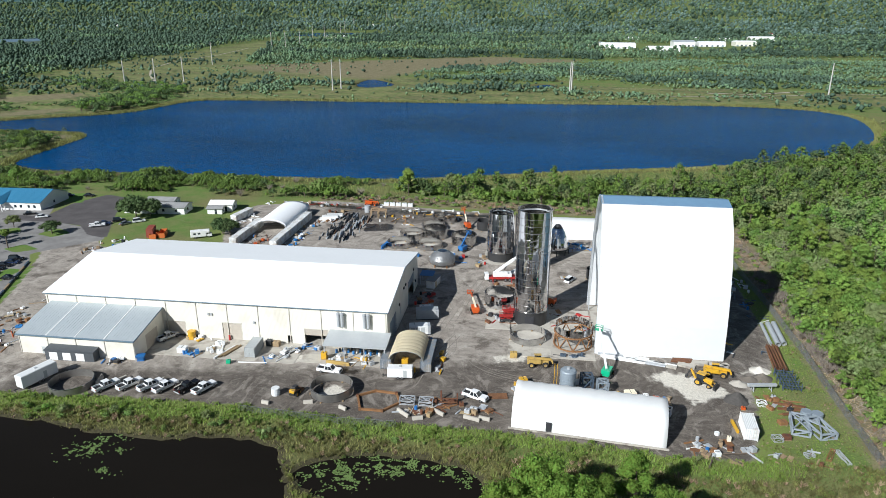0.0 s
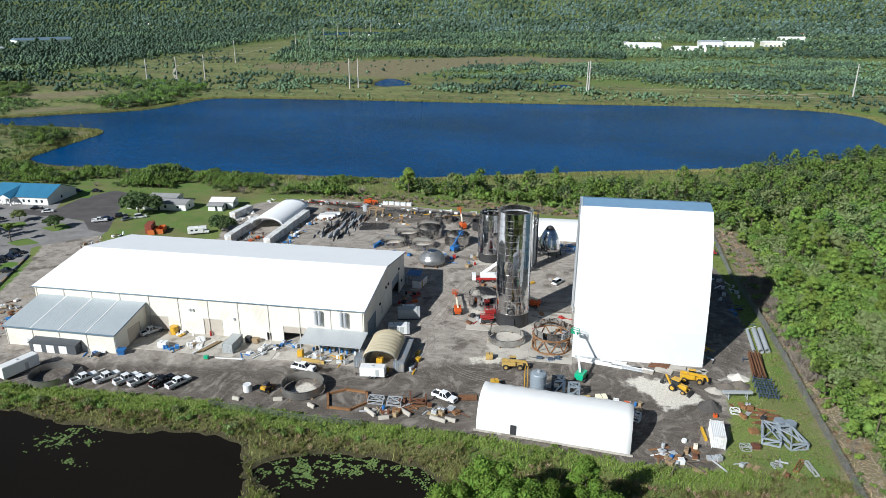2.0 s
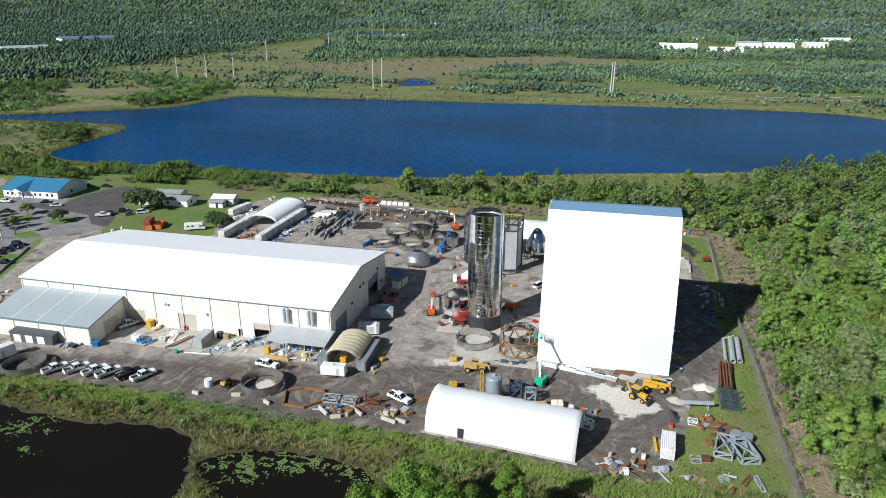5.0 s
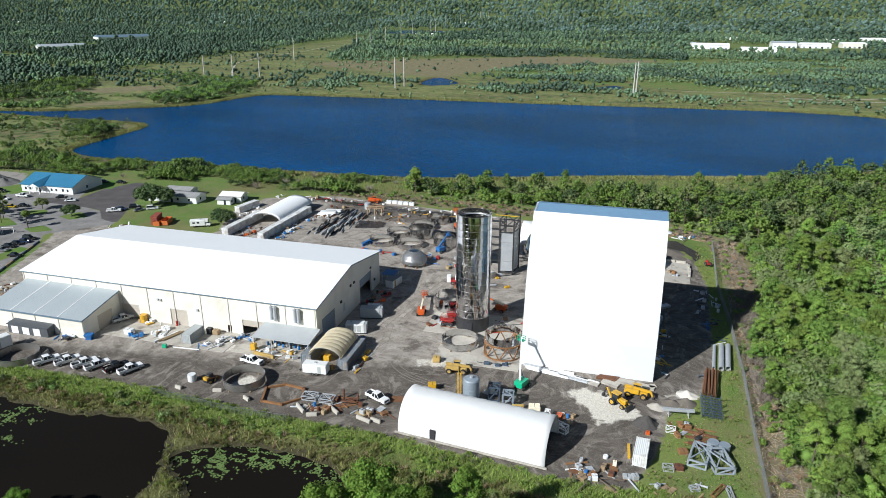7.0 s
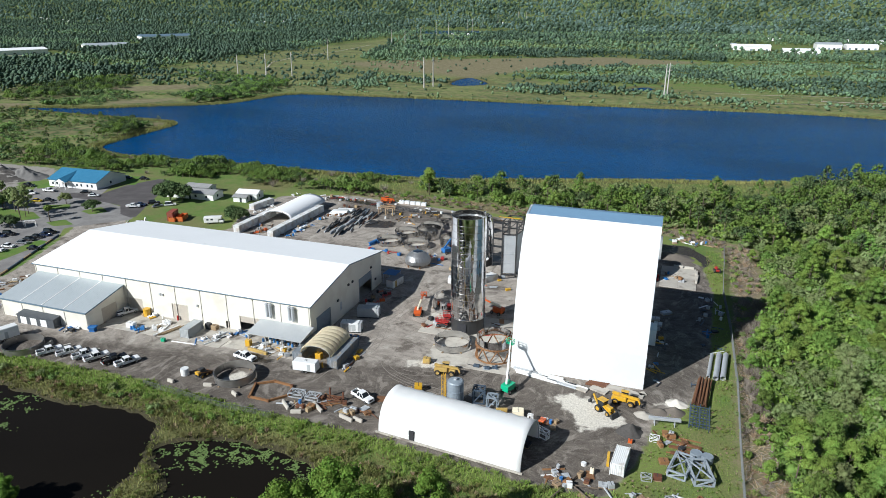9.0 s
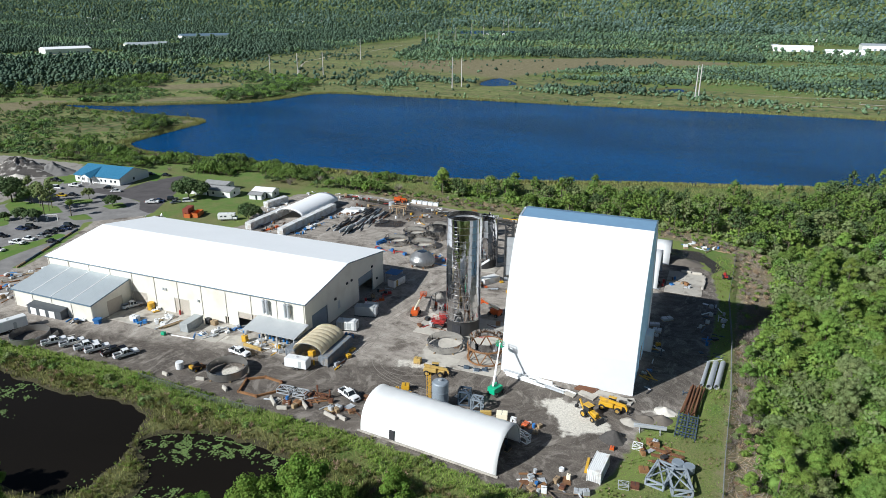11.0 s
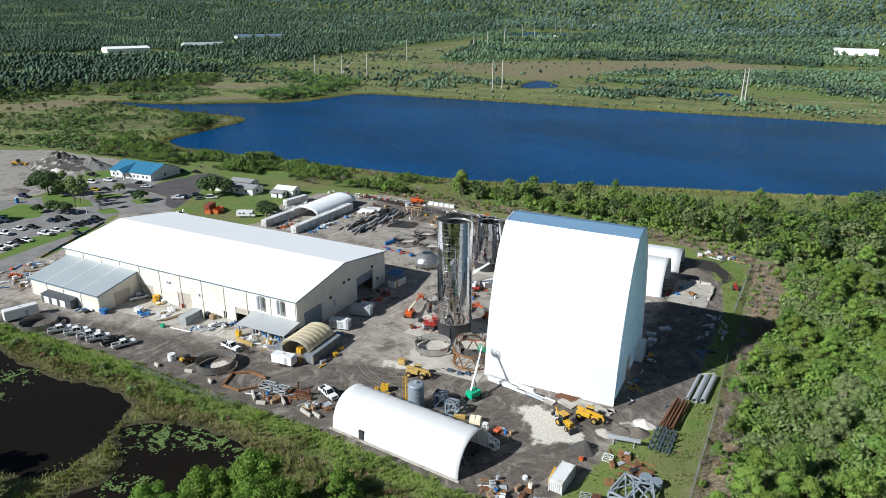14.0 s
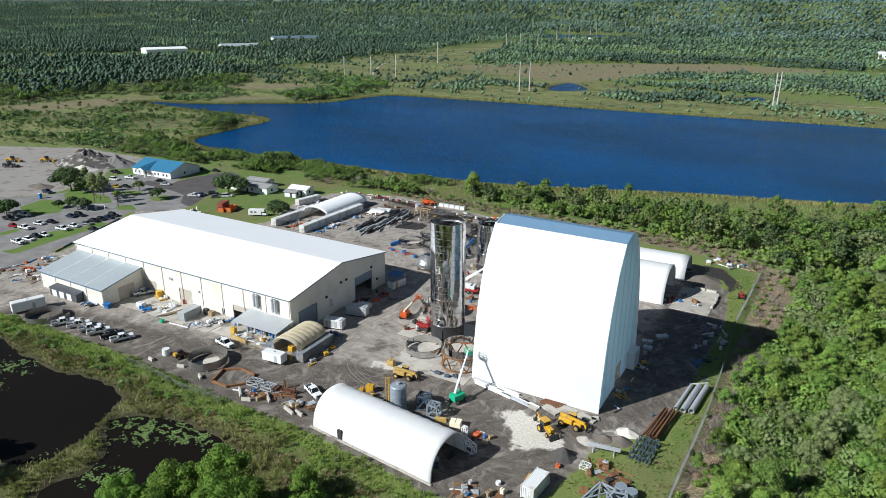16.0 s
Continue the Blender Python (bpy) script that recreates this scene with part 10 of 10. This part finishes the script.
def far_woods(name, y0, y1, spacing, scale, protos, key, label, density=None):
    rng = np.random.RandomState(int(y0))
    half = 0.72
    x0, x1 = -2.35 * y1 - 100, 0.52 * y1 + 60
    xs, ys = np.meshgrid(np.arange(x0, x1, spacing), np.arange(y0, y1, spacing))
    x = xs.ravel() + rng.uniform(-0.6, 0.6, xs.size) * spacing
    y = ys.ravel() + rng.uniform(-0.6, 0.6, xs.size) * spacing
    ok = (x > -2.2 * y - 60) & (x < 0.5 * y + 40) & (np.hypot(x - 40, y - 10) < 4930)
    for p in (OPEN if density is None else OPEN[3:]) + [list(map(tuple, LAKE)), list(map(tuple, FARPOND)), list(map(tuple, FARPOND_B))]:
        ok &= inside(p, x, y) < -3
    x, y = x[ok], y[ok]
    if density is not None:
        ok = rng.rand(x.size) < density(x, y)
        x, y = x[ok], y[ok]
    stand = np.array([noise.noise(Vector((a * 0.0035, b * 0.0055, 6.0))) + 0.5 * noise.noise(Vector((a * 0.012, b * 0.02, 2.0))) for a, b in zip(x, y)])
    size = scale * rng.uniform(0.5, 1.35, len(x)) ** 1.2
    dark = stand > np.where(x < -0.42 * y, -0.22, 0.10)
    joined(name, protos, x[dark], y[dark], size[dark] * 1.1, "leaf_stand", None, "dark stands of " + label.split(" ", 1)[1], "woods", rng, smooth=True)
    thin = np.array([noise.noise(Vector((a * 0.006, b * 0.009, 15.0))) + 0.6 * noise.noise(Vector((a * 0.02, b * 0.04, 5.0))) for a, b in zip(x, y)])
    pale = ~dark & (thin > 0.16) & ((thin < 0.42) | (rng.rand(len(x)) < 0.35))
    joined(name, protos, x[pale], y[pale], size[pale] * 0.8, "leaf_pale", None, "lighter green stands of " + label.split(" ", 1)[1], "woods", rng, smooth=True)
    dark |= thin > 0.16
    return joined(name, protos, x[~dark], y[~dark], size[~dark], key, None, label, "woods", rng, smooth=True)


WEST_WOOD = [(-760, 400), (-695, 407), (-586, 382), (-572, 407), (-588, 465), (-596, 526), (-590, 551), (-600, 612), (-620, 694), (-640, 776), (-900, 860), (-1000, 880), (-1050, 820), (-1110, 725), (-1240, 672), (-1300, 560)]
PINE_WOOD = [(-640, 760), (-655, 860), (-690, 1033), (-700, 1330), (-3000, 1330), (-3000, 730), (-1290, 715), (-1150, 770), (-1085, 860), (-985, 960), (-950, 930), (-900, 850)]
EAST_WOOD = [(-500, 1085), (-453, 990), (-414, 1029), (-353, 1080), (-292, 1119), (-209, 1168), (-125, 1232), (-89, 1250), (40, 1180), (330, 1230), (720, 1330), (-560, 1330)]
THICKET = [(-206, 850), (-130, 1000), (20, 1085), (200, 1160), (330, 1190), (620, 1180), (420, 850), (300, 775), (211, 765), (79, 775), (60, 800), (5, 800), (-60, 798), (-150, 812)]


def patch(x, y, s, z):
    return np.array([noise.noise(Vector((a * s, b * s * 1.5, z))) for a, b in zip(x, y)])


def scrub_density(x, y):
    """How thickly scrub grows on the land beyond the lake."""
    n, m = patch(x, y, 0.008, 3.0), patch(x, y, 0.022, 8.0)
    clump = (n + 0.7 * m > 0.12) * 0.9
    d = 0.04 + clump * np.clip((y - 625) / 50, 0.15, 1)
    d = np.where(inside(THICKET, x, y) > 0, np.where(n + 0.8 * m > -0.26, 1.0, 0.2), d)
    d = np.where(inside(FIELD, x, y) > 0, 0.015, d)
    d = np.where(inside(CORRIDOR, x, y) > 0, 0.03 + 0.25 * (n + m > 0.3), d)
    return np.where(x < -330, np.where(inside(CORRIDOR, x, y) > 0, d, 0.12 + 0.6 * clump), d)


def stand_density(x, y):
    """Closed stands of tall pines on the nearer side, all wooded further back."""
    return (np.maximum.reduce([inside(p, x, y) for p in (WEST_WOOD, PINE_WOOD, EAST_WOOD)]) + 14 * patch(x, y, 0.03, 4.0) > 0) * np.where(patch(x, y, 0.012, 9.0) > 0.42, 0.25, 0.97)


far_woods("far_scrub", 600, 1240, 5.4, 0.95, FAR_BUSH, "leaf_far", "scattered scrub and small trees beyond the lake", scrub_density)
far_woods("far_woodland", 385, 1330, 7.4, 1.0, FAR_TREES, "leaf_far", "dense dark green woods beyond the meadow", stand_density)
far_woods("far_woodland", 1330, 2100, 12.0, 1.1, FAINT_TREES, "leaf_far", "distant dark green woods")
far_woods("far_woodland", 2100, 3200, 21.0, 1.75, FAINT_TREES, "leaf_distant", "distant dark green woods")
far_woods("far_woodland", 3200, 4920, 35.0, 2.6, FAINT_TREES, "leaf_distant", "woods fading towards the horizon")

# backdrop whose colour and glow stand in for haze
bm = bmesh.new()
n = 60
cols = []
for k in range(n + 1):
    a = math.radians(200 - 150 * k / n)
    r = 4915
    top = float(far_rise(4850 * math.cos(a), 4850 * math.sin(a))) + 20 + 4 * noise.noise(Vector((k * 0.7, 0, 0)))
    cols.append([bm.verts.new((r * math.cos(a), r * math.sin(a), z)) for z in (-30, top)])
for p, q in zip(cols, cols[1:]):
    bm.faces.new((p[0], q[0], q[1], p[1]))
tagged(part("backdrop", bm, "far_wood"), "glowing blue-green horizon woods with haze in their colour", "backdrop", kind="structure")


def sandy_track(pts, w, label):
    """A strip of pale sand along a line."""
    bm = bmesh.new()
    rows = []
    p = np.asarray(pts, float)
    tan = np.gradient(p, axis=0)
    nor = np.stack([-tan[:, 1], tan[:, 0]], 1) / np.linalg.norm(tan, axis=1, keepdims=True)
    for (x, y), (u, v) in zip(p, nor):
        q = w * (1 + 0.4 * noise.noise(Vector((x * 0.03, y * 0.03, 1.0)))) / 2
        rows.append([bm.verts.new((x + u * q, y + v * q, 0.34)), bm.verts.new((x - u * q, y - v * q, 0.34))])
    for a, b in zip(rows, rows[1:]):
        bm.faces.new((a[0], b[0], b[1], a[1]))
    return tagged(part("sandy_track", bm, "track"), label, "track", kind="structure")


sandy_track([(50, 680), (80, 682), (108, 684), (135, 688), (162, 691), (190, 695), (240, 713), (280, 722), (330, 735)], 2.6, "pale sandy track through the meadow")
sandy_track([(150, 716), (187, 712), (209, 721), (230, 735), (249, 745)], 4.0, "pale sandy track through the meadow")
sandy_track([(-1450, 620), (-1248, 686), (-1123, 736), (-1069, 834), (-1007, 897), (-961, 955), (-935, 1040)], 12.0, "pale road through the far woods")
sandy_track([(-415, 690), (-445, 720), (-500, 800), (-560, 900), (-590, 1010), (-600, 1180), (-640, 1400)], 2.6, "sandy track below the power line")
sandy_track([(60, 742), (110, 745), (150, 752), (190, 757)], 2.0, "pale sandy track through the meadow")


def settle(x, y):
    """Where a far thing stands on the climbing ground, along the line of sight to its flat place."""
    lo, hi = 0.6, 1.0
    for _ in range(30):
        k = (lo + hi) / 2
        px, py = 45 + k * (x - 45), 13 + k * (y - 13)
        if float(far_rise(px, py)) > 80.5 * (1 - k) + 0.3:
            hi = k
        else:
            lo = k
    px, py = 45 + lo * (x - 45), 13 + lo * (y - 13)
    return px, py, float(far_rise(px, py))


def power_pole(x, y, h, twin_label="tall pale steel power pole"):
    x, y, z = settle(x, y)
    t = thing("power_pole", pose(x, y, z - 0.1), twin_label, "power pole", "power poles beyond the lake")
    bm = bmesh.new()
    tube(bm, [(0.75, -1.0), (0.40, h)], 8, caps=True)
    part("pole", bm, "tower", t)
    for z in (h - 3.0, h - 7.0, h - 11.0):
        bm = bmesh.new()
        bar(bm, (-0.1, 0, z), (2.2, 0, z + 0.4), 0.18)
        part("insulator_arm", bm, "tower", t)
    return t


POLES = [(-464, 692, 27), (-444, 719, 27), (-422, 741, 28), (-508, 979, 33), (-225, 683, 31), (-221, 699, 30), (15, 690, 31), (17, 704, 31), (255, 697, 32), (-560, 1330, 35), (-541, 1356, 35), (-561, 1491, 36),
         (-624, 1754, 40), (-606, 1795, 40), (-667, 2131, 40), (-678, 2215, 42), (-732, 2503, 44), (-758, 2788, 46), (-846, 3449, 48), (-840, 3594, 48)]
for x, y, h in POLES:
    power_pole(x, y, h)

# ---- far buildings ----
def far_block(x, y, turn, L, W, h, wallkey, roofkey, label, bays=5):
    x, y, z = settle(x, y)
    t = thing("far_warehouse", pose(x, y, z - 0.3, 0, 0, turn), label, "warehouse", "far buildings")
    piece(t, "wall", wallkey, (-L / 2, L / 2, -W / 2, W / 2, 0, h), bev=0)
    bm = bmesh.new()
    hexa(bm, [(-L / 2 - 0.4, -W / 2 - 0.4, h), (L / 2 + 0.4, -W / 2 - 0.4, h), (L / 2 + 0.4, W / 2 + 0.4, h), (-L / 2 - 0.4, W / 2 + 0.4, h), (-L / 2 - 0.4, -0.1, h + W * 0.08), (L / 2 + 0.4, -0.1, h + W * 0.08), (L / 2 + 0.4, 0.1, h + W * 0.08), (-L / 2 - 0.4, 0.1, h + W * 0.08)])
    part("roof", bm, roofkey, t)
    for k in range(bays):
        u = -L / 2 + L * (k + 0.5) / bays
        piece(t, "bay_door", "pane" if k % 2 else "door_blue", (u - 2.0, u + 2.0, -W / 2 - 0.06, -W / 2 + 0.02, 0.1, 3.6), bev=0)


far_block(128, 1532, 0, 70, 44, 8, "white", "roof", "distant white warehouse with a pale roof")
far_block(205, 1424, 2, 60, 34, 8, "white", "roof", "distant white warehouse with a pale roof")
far_block(276, 1630, 2, 46, 40, 10, "white", "galv", "distant white warehouse with a grey roof")
far_block(336, 1634, 2, 56, 36, 8, "white", "roof", "distant white warehouse with a pale roof")
far_block(412, 1660, 2, 44, 36, 9, "siding", "roof", "distant cream warehouse with a pale roof")
far_block(520, 1935, 0, 60, 36, 8, "white", "roof", "distant white warehouse with a pale roof")
far_block(84, 1640, 0, 40, 26, 6, "siding", "galv", "distant cream warehouse with a grey roof")
far_block(640, 2230, 0, 50, 30, 8, "siding", "brick_box", "distant building with a red roof", 3)
far_block(-1072, 900, 68, 76, 40, 8, "white", "roof", "distant white warehouse beside the road")
far_block(-1085, 1100, 60, 80, 50, 6, "siding", "galv", "distant low building with a grey roof")
far_block(-1240, 1440, 55, 120, 60, 8, "white", "blue_trim", "distant low building with a grey roof")
far_block(-610, 1905, 20, 60, 30, 6, "siding", "roof", "distant pale shed by the far lake", 3)
rng = random.Random(77)
for k in range(22):
    y = rng.uniform(1750, 3300)
    x = rng.uniform(-1.2, 0.42) * y
    far_block(round(x), round(y), rng.uniform(-20, 20), rng.uniform(14, 34), rng.uniform(12, 20), 7, "white", rng.choice(["roof", "galv", "grey_roof"]), "small distant pale building among the woods", 2)
